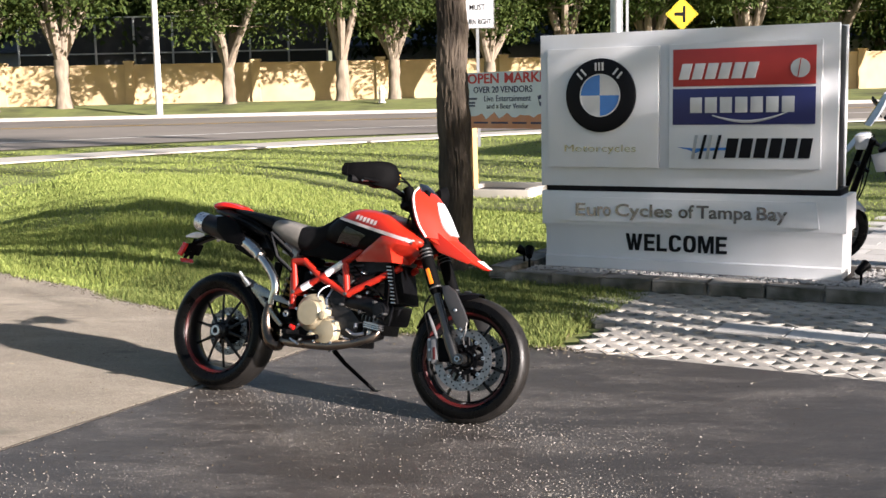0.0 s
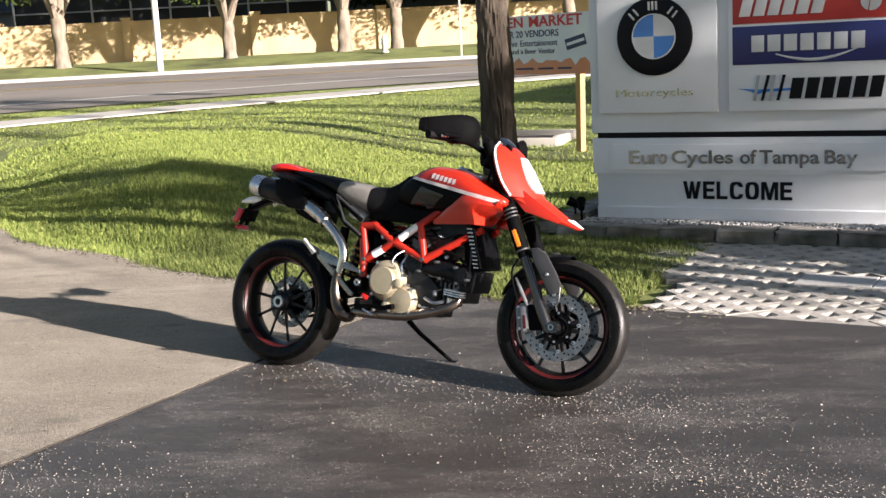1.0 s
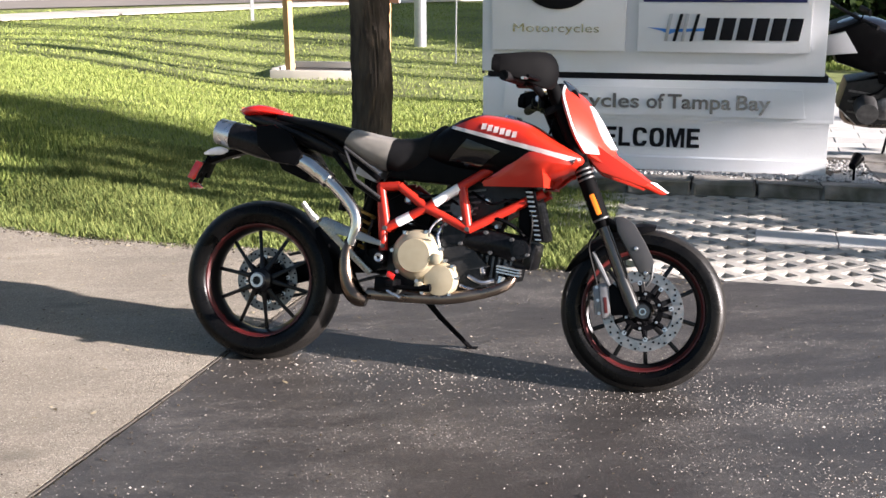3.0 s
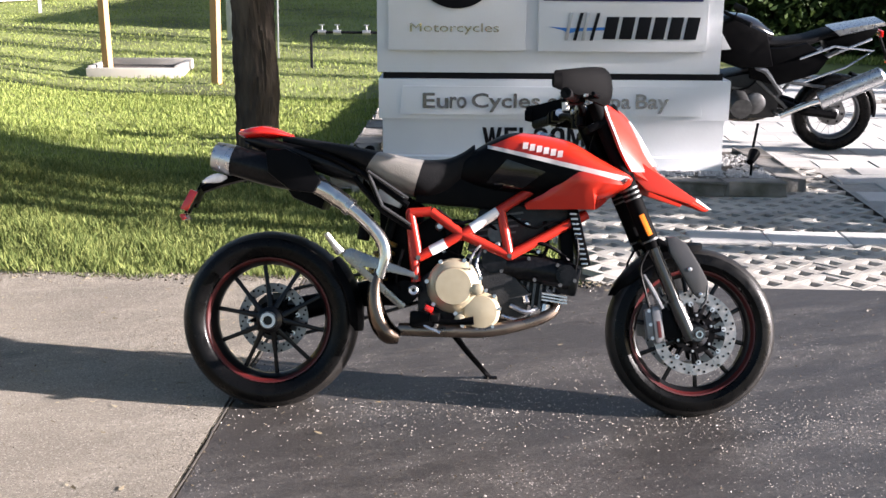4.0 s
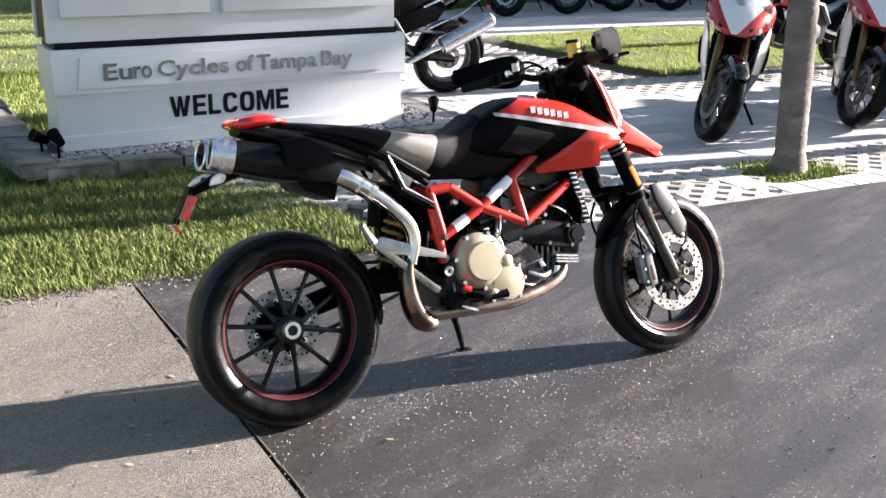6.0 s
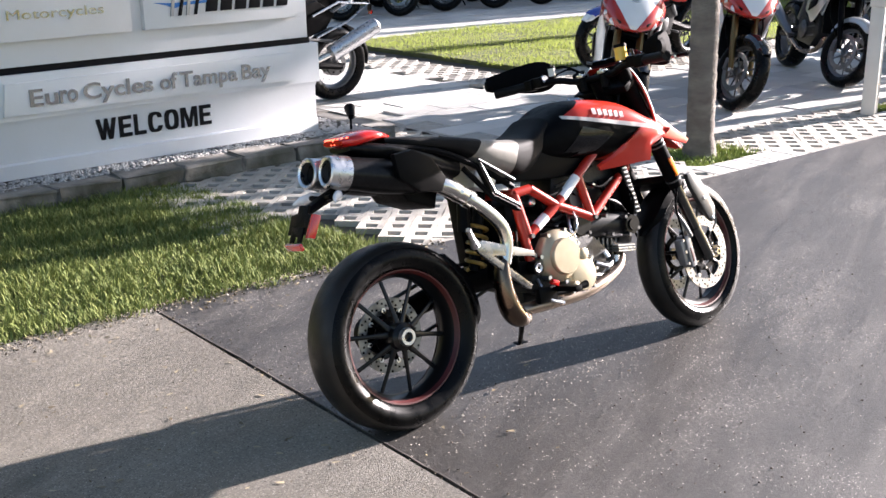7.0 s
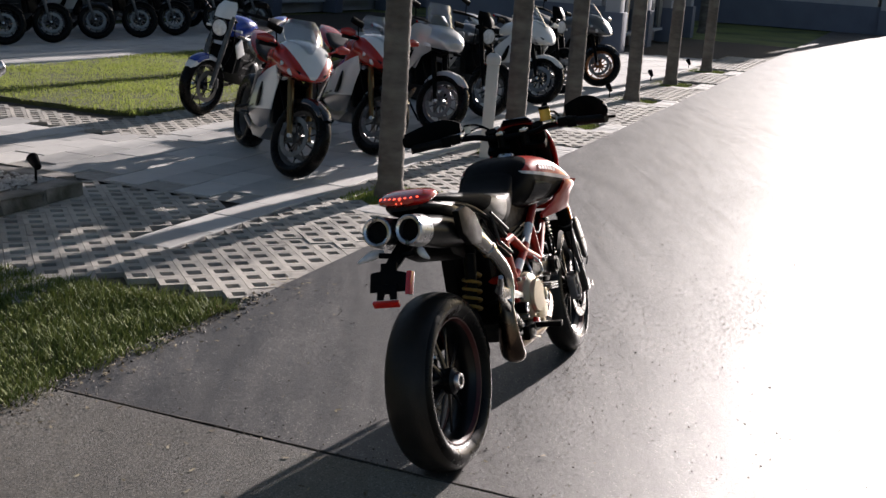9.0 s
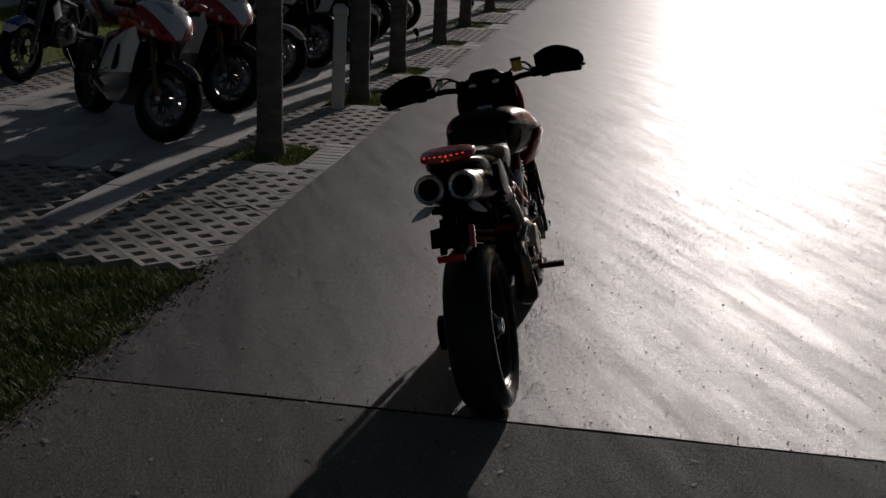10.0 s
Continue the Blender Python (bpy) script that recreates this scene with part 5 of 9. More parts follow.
    bm = B(); box(bm, (0.80, 0, 0.75), (0.2, 0.17, 0.08), pose(0, 0, 0, 0, 6), 0.015); part("airbox", bm, black_m, bike)
    bm = B(); slab(bm, [(0.66, 0.60), (0.72, 0.575), (0.86, 0.60), (1.0, 0.68), (1.04, 0.76), (0.86, 0.78), (0.7, 0.74)], -0.085, 0.085, 0.015); part("throttle_housing", bm, engine_m, bike)
    bm = B(); slab(bm, [(0.49, 0.5), (0.62, 0.5), (0.66, 0.68), (0.55, 0.72), (0.48, 0.68)], -0.07, 0.07, 0.02); part("ignition_box", bm, black_m, bike)
    bm = B(); slab(bm, [(0.985, 0.47), (1.03, 0.48), (1.025, 0.67), (0.98, 0.65)], -0.07, 0.07, 0.015); part("cooler_duct", bm, black_m, bike)
    for yy in (-0.1, -0.085):
        bm = B(); cyl(bm, (0.86 + yy, yy, 0.66), (0.86 + yy, yy - 0.03, 0.66), 0.03, 16); part("throttle_pulley", bm, fin_m, bike)
    bm = B()
    at = Matrix.Translation((0.62, -0.095, 0.665)) @ pose(0, 0, 0, 90)
    lathe(bm, [(0.0, 0.045), (0.03, 0.045), (0.036, 0.03), (0.04, 0.0)], at, 24)
    part("belt_pulley_cover", bm, black_m, eng)
    bm = B()
    for pts, r in (([(0.70, -0.14, 0.475), (0.705, -0.16, 0.52), (0.695, -0.15, 0.56), (0.72, -0.12, 0.62)], 0.006),
                   ([(0.81, -0.13, 0.42), (0.86, -0.14, 0.40), (0.90, -0.12, 0.41)], 0.008), ([(0.78, -0.13, 0.385), (0.84, -0.13, 0.37), (0.88, -0.12, 0.385)], 0.007),
                   ([(0.56, -0.15, 0.33), (0.565, -0.16, 0.37)], 0.012), ([(0.66, -0.14, 0.33), (0.665, -0.15, 0.35)], 0.013), ([(0.72, -0.14, 0.315), (0.74, -0.15, 0.335)], 0.013),
                   ([(0.61, -0.14, 0.315), (0.612, -0.15, 0.345)], 0.009), ([(0.86, -0.13, 0.45), (0.865, -0.14, 0.43)], 0.01), ([(0.925, -0.11, 0.40), (0.93, -0.11, 0.425)], 0.016)):
        bm = B(); tube(bm, pts, r, 8, 3); part("fitting", bm, alu_m, eng)
    for pts, r in (([(0.70, -0.12, 0.62), (0.78, -0.13, 0.60), (0.88, -0.12, 0.60), (0.96, -0.1, 0.56)], 0.007), ([(0.53, -0.14, 0.6), (0.60, -0.13, 0.60), (0.68, -0.12, 0.56)], 0.006),
                   ([(0.92, -0.09, 0.7), (0.93, -0.11, 0.62), (0.9, -0.12, 0.56)], 0.008), ([(1.0, -0.1, 0.72), (1.03, -0.14, 0.62), (1.02, -0.13, 0.52)], 0.005)):
        bm = B(); tube(bm, pts, r, 6, 4); part("hose", bm, black_m, bike)
    bm = B()
    box(bm, (1.045, 0, 0.60), (0.035, 0.2, 0.19), pose(0, 0, 0, 0, -14), 0.006)
    cooler = part("oil_cooler", bm, black_m, bike, "black oil cooler with bright fin edges")
    bm = B()
    for k in range(11):
        z = 0.515 + 0.0165 * k
        box(bm, (1.042 - (z - 0.6) * 0.25, -0.103, z), (0.022, 0.008, 0.006), bevel=0.001)
    part("cooler_fins", bm, alu_m, cooler)

    for pts, r, m_ in (([(0.55, -0.12, 0.72), (0.62, -0.15, 0.69), (0.7, -0.14, 0.7), (0.78, -0.12, 0.66)], 0.006, black_m), ([(0.68, -0.15, 0.53), (0.675, -0.2, 0.56), (0.69, -0.19, 0.6), (0.72, -0.14, 0.63)], 0.0035, alu_m),
                       ([(0.84, -0.11, 0.62), (0.9, -0.14, 0.63), (0.97, -0.13, 0.6), (1.02, -0.11, 0.55)], 0.007, black_m), ([(0.8, -0.1, 0.72), (0.88, -0.13, 0.68), (0.96, -0.12, 0.7), (1.02, -0.1, 0.67)], 0.005, black_m),
                       ([(0.46, -0.13, 0.44), (0.43, -0.16, 0.5), (0.45, -0.15, 0.6)], 0.005, black_m), ([(0.53, -0.13, 0.42), (0.52, -0.18, 0.36), (0.58, -0.19, 0.33)], 0.006, alu_m)):
        bm = B(); tube(bm, pts, r, 6, 4); part("cable", bm, m_, bike)

    # foot rests, pedals, stand
    bm = B()
    slab(bm, [(0.255, 0.555), (0.29, 0.565), (0.50, 0.49), (0.505, 0.47), (0.33, 0.505), (0.475, 0.38), (0.465, 0.365), (0.45, 0.37), (0.27, 0.525)], -0.175, -0.16, 0.004)
    rest = part("foot_rest_bracket", bm, alloy_m, bike, "silver foot rest bracket")
    bm = B(); tube(bm, [(0.255, -0.18, 0.552), (0.235, -0.195, 0.578), (0.212, -0.21, 0.612)], [0.016, 0.011, 0.009], 10); part("passenger_peg", bm, alu_m, rest)
    bm = B(); cyl(bm, (0.50, -0.15, 0.43), (0.50, -0.185, 0.43), 0.022, 16)
    pivot = part("pivot_bolt", bm, black_m, bike)
    bm = B(); lathe(bm, [(0.006, 0.0), (0.014, 0.002), (0.016, 0.0)], Matrix.Translation((0.50, -0.187, 0.43)) @ pose(0, 0, 0, 90), 16, closed=True); part("bolt_head", bm, alu_m, pivot, "bright pivot bolt head")
    bm = B()
    box(bm, (0.575, -0.235, 0.365), (0.03, 0.1, 0.02), bevel=0.004)
    box(bm, (0.53, -0.17, 0.352), (0.085, 0.03, 0.055), bevel=0.012)
    part("rider_peg", bm, black_m, bike)
    bm = B(); box(bm, (0.552, -0.195, 0.388), (0.03, 0.018, 0.02), pose(0, 0, 0, 0, 25), 0.005); part("peg_reflector", bm, red_lens_m, bike, "orange-red reflector by the foot rest")
    bm = B(); tube(bm, [(0.53, -0.17, 0.35), (0.62, -0.185, 0.345), (0.70, -0.19, 0.352)], [0.01, 0.009, 0.014], 8, 3); part("brake_pedal", bm, black_m, bike)
    bm = B()
    tube(bm, [(0.62, 0.1, 0.26), (0.66, 0.15, 0.2), (0.75, 0.295, 0.078)], [0.013, 0.011, 0.009], 8)
    box(bm, (0.755, 0.3, 0.073), (0.05, 0.035, 0.008), pose(0, 0, 0, 13), 0.002)
    part("side_stand", bm, black_m, bike, "black side stand resting on the asphalt")

    bm = B(); slab(bm, [(0.37, 0.46), (0.4, 0.43), (0.5, 0.43), (0.52, 0.7), (0.42, 0.76), (0.36, 0.72)], 0.05, 0.1, 0.01); part("inner_fender", bm, black_m, bike)
    # rear shock
    bm = B(); coil(bm, (0.36, 0.0, 0.44), (0.4, 0.0, 0.585), 0.032, 0.007, 5); part("shock_spring", bm, yellow_m, bike, "yellow rear shock spring")
    bm = B(); cyl(bm, (0.355, 0, 0.44), (0.435, 0, 0.71), 0.02, 12); part("shock_body", bm, black_m, bike)
    bm = B(); cyl(bm, (0.315, -0.03, 0.58), (0.33, -0.03, 0.67), 0.022, 14); part("shock_reservoir", bm, black_m, bike)

    # plate bracket
    bm = B()
    tube(bm, [(0.02, 0, 0.83), (-0.08, 0, 0.80), (-0.17, 0, 0.775), (-0.245, 0, 0.745)], [0.024, 0.02, 0.018, 0.015], 8, 3, flat=1.6)
    down = Vector((-0.05, 0, -0.11)).normalized()
    face = Matrix.Translation((-0.245, 0, 0.765)) @ Matrix(((0, -down.z, -down.x, 0), (1, 0, 0, 0), (0, down.x, -down.z, 0), (0, 0, 0, 1)))
    slab(bm, [(-0.028, 0), (0.028, 0), (0.028, -0.025), (0.062, -0.03), (0.062, -0.092), (0.03, -0.092), (0.026, -0.072), (0.0, -0.078), (-0.026, -0.072), (-0.03, -0.092), (-0.072, -0.092), (-0.072, -0.036), (-0.028, -0.025)], -0.004, 0.004, 0.0015, face)
    slab(bm, [(-0.034, -0.07), (0.034, -0.07), (0.034, -0.118), (0.012, -0.118), (0.008, -0.1), (-0.008, -0.1), (-0.012, -0.118), (-0.034, -0.118)], -0.009, -0.003, 0.0015, face)
    holder = part("plate_bracket", bm, black_m, bike, "black empty number plate bracket")
    bm = B(); box(bm, (-0.305, 0, 0.648), (0.012, 0.09, 0.022), pose(0, 0, 0, 0, -26), 0.003); part("lower_reflector", bm, red_lens_m, holder, "red reflector")
    bm = B(); slab(bm, [(-0.268, 0.742), (-0.243, 0.734), (-0.278, 0.668), (-0.303, 0.676)], -0.084, -0.066, 0.003); part("side_reflector", bm, red_lens_m, holder, "red side reflector")
    for s in (-1, 1):
        bm = B()
        tube(bm, [(-0.18, s * 0.02, 0.775), (-0.185, s * 0.06, 0.78)], 0.009, 8)
        part("signal_stem", bm, black_m, holder)
        bm = B(); tube(bm, [(-0.15, s * 0.06, 0.785), (-0.17, s * 0.08, 0.782), (-0.195, s * 0.1, 0.776), (-0.215, s * 0.125, 0.766)], [0.006, 0.016, 0.013, 0.004], 14, 4, flat=0.75)
        part("turn_signal", bm, lens_m, holder, "clear turn signal")

    # front end
    axle, crown = Vector((1.43, 0, 0.287)), Vector((1.075, 0, 1.045))
    ft = (crown - axle).normalized()
    for s in (-1, 1):
        y = Vector((0, s * 0.1, 0))
        lo, hi = axle + y + ft * 0.0 - Vector((0.028, 0, 0.0)), crown + y
        bm = B()
        mid = lo.lerp(hi, 0.37)
        tube(bm, [mid, lo.lerp(hi, 0.42), lo.lerp(hi, 0.68), lo.lerp(hi, 0.7), hi], [0.025, 0.029, 0.029, 0.025, 0.025], 16)
        leg = part("fork_leg", bm, fork_m, bike, "black upside-down fork leg")
        bm = B(); tube(bm, [lo.lerp(hi, 0.06), mid], 0.0215, 16); part("stanchion", bm, stanchion_m, leg)
        bm = B()
        tube(bm, [lo - ft * 0.02, lo + ft * 0.06, lo + ft * 0.12], [0.024, 0.026, 0.024], 12)
        cyl(bm, axle + y - Vector((0, 0.022, 0)), axle + y + Vector((0, 0.022, 0)), 0.024, 16)
        part("fork_foot", bm, stanchion_m, leg, "dark grey alloy fork foot")
        bm = B(); lathe(bm, [(0.008, 0.0), (0.008, 0.008), (0.0125, 0.008), (0.014, 0.0)], Matrix.Translation(axle + y * (1.22 if s > 0 else 1.3)) @ pose(0, 0, 0, 90 if s < 0 else -90), 16, closed=True); part("axle_bolt", bm, steel_m, leg)
        bm = B()
        o = [(1.315, 0.605), (1.345, 0.608), (1.385, 0.585), (1.43, 0.515), (1.46, 0.458), (1.452, 0.428), (1.432, 0.403), (1.408, 0.42), (1.372, 0.48), (1.33, 0.55)]
        slab(bm, o, min(s * 0.112, s * 0.134), max(s * 0.112, s * 0.134), 0.0095)
        guard = part("fork_guard", bm, guard_grey_m, leg, "dark grey fork guard")
        for gx, gz in ((1.395, 0.5), (1.432, 0.418)):
            bm = B(); lathe(bm, [(0.0, 0.005), (0.006, 0.004), (0.008, 0.0)], Matrix.Translation((gx, s * 0.134, gz)) @ pose(0, 0, 0, 90 if s < 0 else -90), 10); part("guard_bolt", bm, alu_m, guard, "bright guard bolt")
        bm = B(); tube(bm, [(1.455, s * 0.13, 0.45), (1.452, s * 0.128, 0.4), (1.436, s * 0.122, 0.375)], 0.004, 6, 3); part("guard_strap", bm, fin_m, guard)
        bm = B(); tube(bm, [(1.25, s * 0.1, 0.48), (1.28, s * 0.108, 0.425), (1.312, s * 0.11, 0.368)], [0.006, 0.009, 0.007], 8); part("mudguard_strut", bm, caliper_m, leg, "grey mudguard strut")
        bm = B(); tube(bm, [(1.26, s * 0.12, 0.56), (1.235, s * 0.12, 0.5), (1.255, s * 0.112, 0.42), (1.27, s * 0.105, 0.37)], 0.0045, 6, 4); part("brake_hose", bm, black_m, leg)
        bm = B(); slab(bm, [(1.3, 0.37), (1.325, 0.375), (1.4, 0.31), (1.405, 0.275), (1.33, 0.265), (1.305, 0.27)], min(s * 0.082, s * 0.098), max(s * 0.082, s * 0.098), 0.004); part("caliper_carrier", bm, black_m, leg)
        bm = B()
        box(bm, (1.3, s * 0.086, 0.315), (0.034, 0.046, 0.125), pose(0, 0, 0, 0, -8), 0.009)
        box(bm, (1.276, s * 0.082, 0.315), (0.03, 0.034, 0.1), pose(0, 0, 0, 0, -8), 0.008)
        cal = part("brake_caliper", bm, caliper_m, leg, "silver grey brake caliper")
        bm = B(); box(bm, (1.303, s * 0.1095, 0.3), (0.012, 0.003, 0.055), pose(0, 0, 0, 0, -8), 0.001); part("caliper_mark", bm, red_stripe_m, cal, "red mark on the caliper")
        for dz in (-0.045, 0.0, 0.045):
            bm = B(); cyl(bm, (1.276 - dz * 0.15, s * 0.096, 0.315 + dz), (1.276 - dz * 0.15, s * 0.104, 0.315 + dz), 0.006, 8); part("caliper_bolt", bm, alu_m, cal)
        bm = B(); p = lo.lerp(hi, 0.47) + Vector((0, s * 0.03, 0)); box(bm, p, (0.018, 0.008, 0.075), pose(0, 0, 0, 0, -25), 0.003)
        part("fork_reflector", bm, amber_m, leg, "amber reflector")
        for k in (0.405, 0.585, 0.605, 0.625):
            p = lo.lerp(hi, k)
            bm = B(); cyl(bm, p - ft * 0.003, p + ft * 0.003, 0.0305, 16); part("fork_ring", bm, fin_m, leg, "bright clamp ring on the fork")
    bm = B()
    for k, w in ((0.66, 0.03), (0.90, 0.028)):
        p = axle.lerp(crown, k)
        box(bm, p + Vector((-0.02, 0, 0)), (0.08, 0.25, w), pose(0, 0, 0, 0, -25), 0.01)
    tube(bm, [axle.lerp(crown, 0.62) - Vector((0.04, 0, 0)), axle.lerp(crown, 0.95) - Vector((0.04, 0, 0))], 0.03, 14)
    part("triple_clamp", bm, black_m, bike)
    bm = B(); arc_guard(bm, 1.43, 0.287, 0.304, 84, 157, 0.064, drop=0.036, point=0.75); part("front_mudguard", bm, black_m, bike, "black front mudguard")
    bm = B(); box(bm, (1.30, 0, 0.585), (0.08, 0.2, 0.03), pose(0, 0, 0, 0, 25), 0.006); part("mudguard_stay", bm, black_m, bike)

    # headlight surround and beak
    bm = B(); shield(bm, [(1.142, 1.078, 0.075, 0.037), (1.19, 1.04, 0.12, 0.085), (1.24, 0.972, 0.142, 0.112), (1.278, 0.90, 0.14, 0.12), (1.308, 0.845, 0.122, 0.115)], 15)
    sur = part("headlight_surround", bm, red_m, bike, "red headlight surround with a white edge line")
    for s in (-1, 1):
        bm = B(); tube(bm, [(1.107, s * 0.07, 1.082), (1.107, s * 0.115, 1.043), (1.13, s * 0.138, 0.974), (1.16, s * 0.136, 0.902), (1.195, s * 0.118, 0.847)], 0.0045, 6, 4); part("edge_line", bm, white_m, sur, "white edge line")
    bm = B(); shield(bm, [(1.212, 1.02, 0.04, 0.014), (1.25, 0.965, 0.06, 0.026), (1.284, 0.905, 0.06, 0.026), (1.304, 0.872, 0.04, 0.014)], 9, 0.02)
    part("headlight", bm, lens_m, bike, "clear headlight lens in a red surround")
    bm = B()
    shield(bm, [(1.285, 0.865, 0.112, 0.12), (1.335, 0.832, 0.095, 0.11), (1.385, 0.796, 0.072, 0.085), (1.435, 0.76, 0.045, 0.05), (1.482, 0.726, 0.014, 0.012)], 13, 0.01)
    beak = part("beak", bm, red_m, bike, "red beak over the front wheel")
    bm = B()
    shield(bm, [(1.445, 0.763, 0.028, 0.022), (1.47, 0.744, 0.018, 0.014), (1.489, 0.73, 0.008, 0.006)], 7, 0.003)
    part("beak_decal", bm, white_m, beak)
    for s in (-1, 1):
        bm = B()
        slab(bm, [(1.165, 0.87), (1.2, 0.9), (1.3, 0.835), (1.42, 0.757), (1.40, 0.74), (1.25, 0.785)], s * 0.08 - 0.006, s * 0.08 + 0.006, 0.005)
        part("beak_side", bm, red_m, beak)
    bm = B(); shield(bm, [(1.118, 1.105, 0.05, 0.015), (1.15, 1.08, 0.07, 0.03), (1.172, 1.045, 0.08, 0.045)], 9)
    part("fly_screen", bm, gloss_black_m, bike, "small black fly screen")
    bm = B()
    box(bm, (1.14, 0, 1.035), (0.05, 0.13, 0.075), pose(0, 0, 0, 0, -28), 0.014)
    box(bm, (1.185, 0, 0.935), (0.05, 0.11, 0.09), pose(0, 0, 0, 0, -20), 0.016)
    part("instrument_pod", bm, black_m, bike, "black instrument pod")

    # bars
    bm = B()
    tube(bm, [(0.94, -0.41, 1.095), (0.98, -0.30, 1.10), (1.02, -0.16, 1.098), (1.04, -0.08, 1.08), (1.04, 0.08, 1.08), (1.02, 0.16, 1.098), (0.98, 0.30, 1.10), (0.94, 0.41, 1.095)], 0.0125, 10, 3)
    for s in (-1, 1):
        cyl(bm, (1.04, s * 0.05, 1.04), (1.04, s * 0.05, 1.095), 0.018, 10)
    bar = part("handlebar", bm, black_m, bike)
    bar.matrix_basis = Matrix.Translation((0, 0, -0.065))
    for s in (-1, 1):
        bm = B(); tube(bm, [(0.94, s * 0.41, 1.095), (0.984, s * 0.285, 1.10)], 0.0175, 12); part("grip", bm, seat_m, bar)
        bm = B()
        tube(bm, [(0.995, s * 0.26, 1.105), (1.06, s * 0.28, 1.10), (1.045, s * 0.36, 1.095), (1.02, s * 0.43, 1.092)], [0.006, 0.008, 0.007, 0.006], 8, 3)
        box(bm, (1.0, s * 0.235, 1.105), (0.05, 0.06, 0.04), bevel=0.01)
        part("lever", bm, black_m, bar)
        # hand guard: a bowed shell in front of the grip
        bm = B()
        rows = []
        for i in range(9):
            k = i / 8
            y = s * (0.225 + 0.19 * k)
            x = 1.085 + 0.03 * math.sin(k * 2.2) - 0.19 * k ** 2.2
            h = 0.019 + 0.046 * math.sin(math.pi * min(1, k * 0.72 + 0.14))
            zc = 1.128 + 0.008 * k
            h *= 1 - 0.3 * k * k
            rows.append([bm.verts.new((x - 0.012 + 0.5 * h * math.cos(w) * (0.5 if math.cos(w) < 0 else 1), y, zc + h * math.sin(w))) for w in [math.pi / 7 * j for j in range(14)]])
        for p, q in zip(rows, rows[1:]):
            for j in range(14):
                bm.faces.new((p[j], p[(j + 1) % 14], q[(j + 1) % 14], q[j]))
        bm.faces.new(rows[0])
        bm.faces.new(rows[-1])
        bmesh.ops.recalc_face_normals(bm, faces=bm.faces[:])
        hg = part("grip_shield", bm, fork_m, bar, "black plastic shield before the grip")
        bm = B(); tube(bm, [(0.925, s * 0.41, 1.13), (0.9, s * 0.418, 1.13)], [0.028, 0.02], 10, flat=0.5); part("shield_tip", bm, fork_m, hg, "black tip of the shield")
    bm = B(); cyl(bm, (1.03, -0.15, 1.12), (1.03, -0.15, 1.165), 0.022, 14); cup = part("fluid_cup", bm, fluid_m, bar, "amber brake fluid cup")
    bm = B(); cyl(bm, (1.03, -0.15, 1.165), (1.03, -0.15, 1.176), 0.024, 14); part("cup_lid", bm, black_m, cup)
    bm = B(); cyl(bm, (1.02, 0.18, 1.12), (1.02, 0.18, 1.148), 0.013, 12); cup = part("clutch_fluid_cup", bm, cup_m, bar, "milky clutch fluid cup")
    bm = B(); cyl(bm, (1.02, 0.18, 1.148), (1.02, 0.18, 1.156), 0.015, 12); part("cup_lid", bm, black_m, cup)
    bm = B()
    for s in (-1, 1):
        tube(bm, [(1.0, s * 0.23, 1.1), (1.06, s * 0.17, 1.15), (1.10, s * 0.08, 1.08), (1.07, s * 0.06, 0.95)], 0.005, 6, 5)
        tube(bm, [(1.0, s * 0.24, 1.09), (1.08, s * 0.13, 1.13), (1.12, s * 0.05, 1.0)], 0.004, 6, 5)
    part("cable_loom", bm, black_m, bar)
    for s in (-1, 1):
        bm = B(); tube(bm, [(1.0, s * 0.2, 1.115), (1.008, s * 0.255, 1.112)], [0.014, 0.011], 10); master = part("master_cylinder", bm, alu_m, bar, "bright alloy master cylinder")
        bm = B(); tube(bm, [(1.012, s * 0.25, 1.11), (1.03, s * 0.3, 1.105), (1.0, s * 0.4, 1.09)], [0.006, 0.0055, 0.005], 8, 4); part("lever", bm, alu_m, master)
        bm = B(); box(bm, (0.985, s * 0.265, 1.1), (0.036, 0.04, 0.042), None, 0.006); part("switch_block", bm, black_m, bar)
        bm = B(); box(bm, (1.04, s * 0.05, 1.096), (0.04, 0.03, 0.012), None, 0.003); clamp = part("bar_clamp", bm, alu_m, bar)
        for dx in (-0.013, 0.013):
            bm = B(); cyl(bm, (1.04 + dx, s * 0.05, 1.1), (1.04 + dx, s * 0.05, 1.107), 0.005, 8); part("clamp_bolt", bm, steel_m, clamp)
    # engine and foot rests sit low in the frame
    for ob in bike.children:
        kind = ob.name.split(".")[0]
        if kind in ("engine_block", "throttle_housing", "ignition_box", "throttle_pulley", "hose", "cable"):
            ob.matrix_basis = Matrix.Translation((0.01, 0.03, -0.048))
        if kind in ("foot_rest_bracket", "pivot_bolt"):
            ob.matrix_basis = Matrix.Translation((0.0, 0.025, -0.01))
        if kind in ("rider_peg", "peg_reflector", "brake_pedal"):
            ob.matrix_basis = Matrix.Translation((0.0, 0.025, -0.028))
        if kind in ("fuel_tank", "side_panel"):
            ob.matrix_basis = Matrix.Translation((0.0, 0.0, -0.017))
        if kind in ("headlight_surround", "headlight", "beak", "fly_screen", "instrument_pod"):
            ob.matrix_basis = Matrix.Translation((0.008, 0.0, -0.026))
    # the front end turned to the left about the raked steering axis
    foot = crown - Vector((0.04, 0, 0))
    turned = Matrix.Translation(foot) @ Matrix.Rotation(radians(STEER), 4, ft) @ Matrix.Translation(-foot)
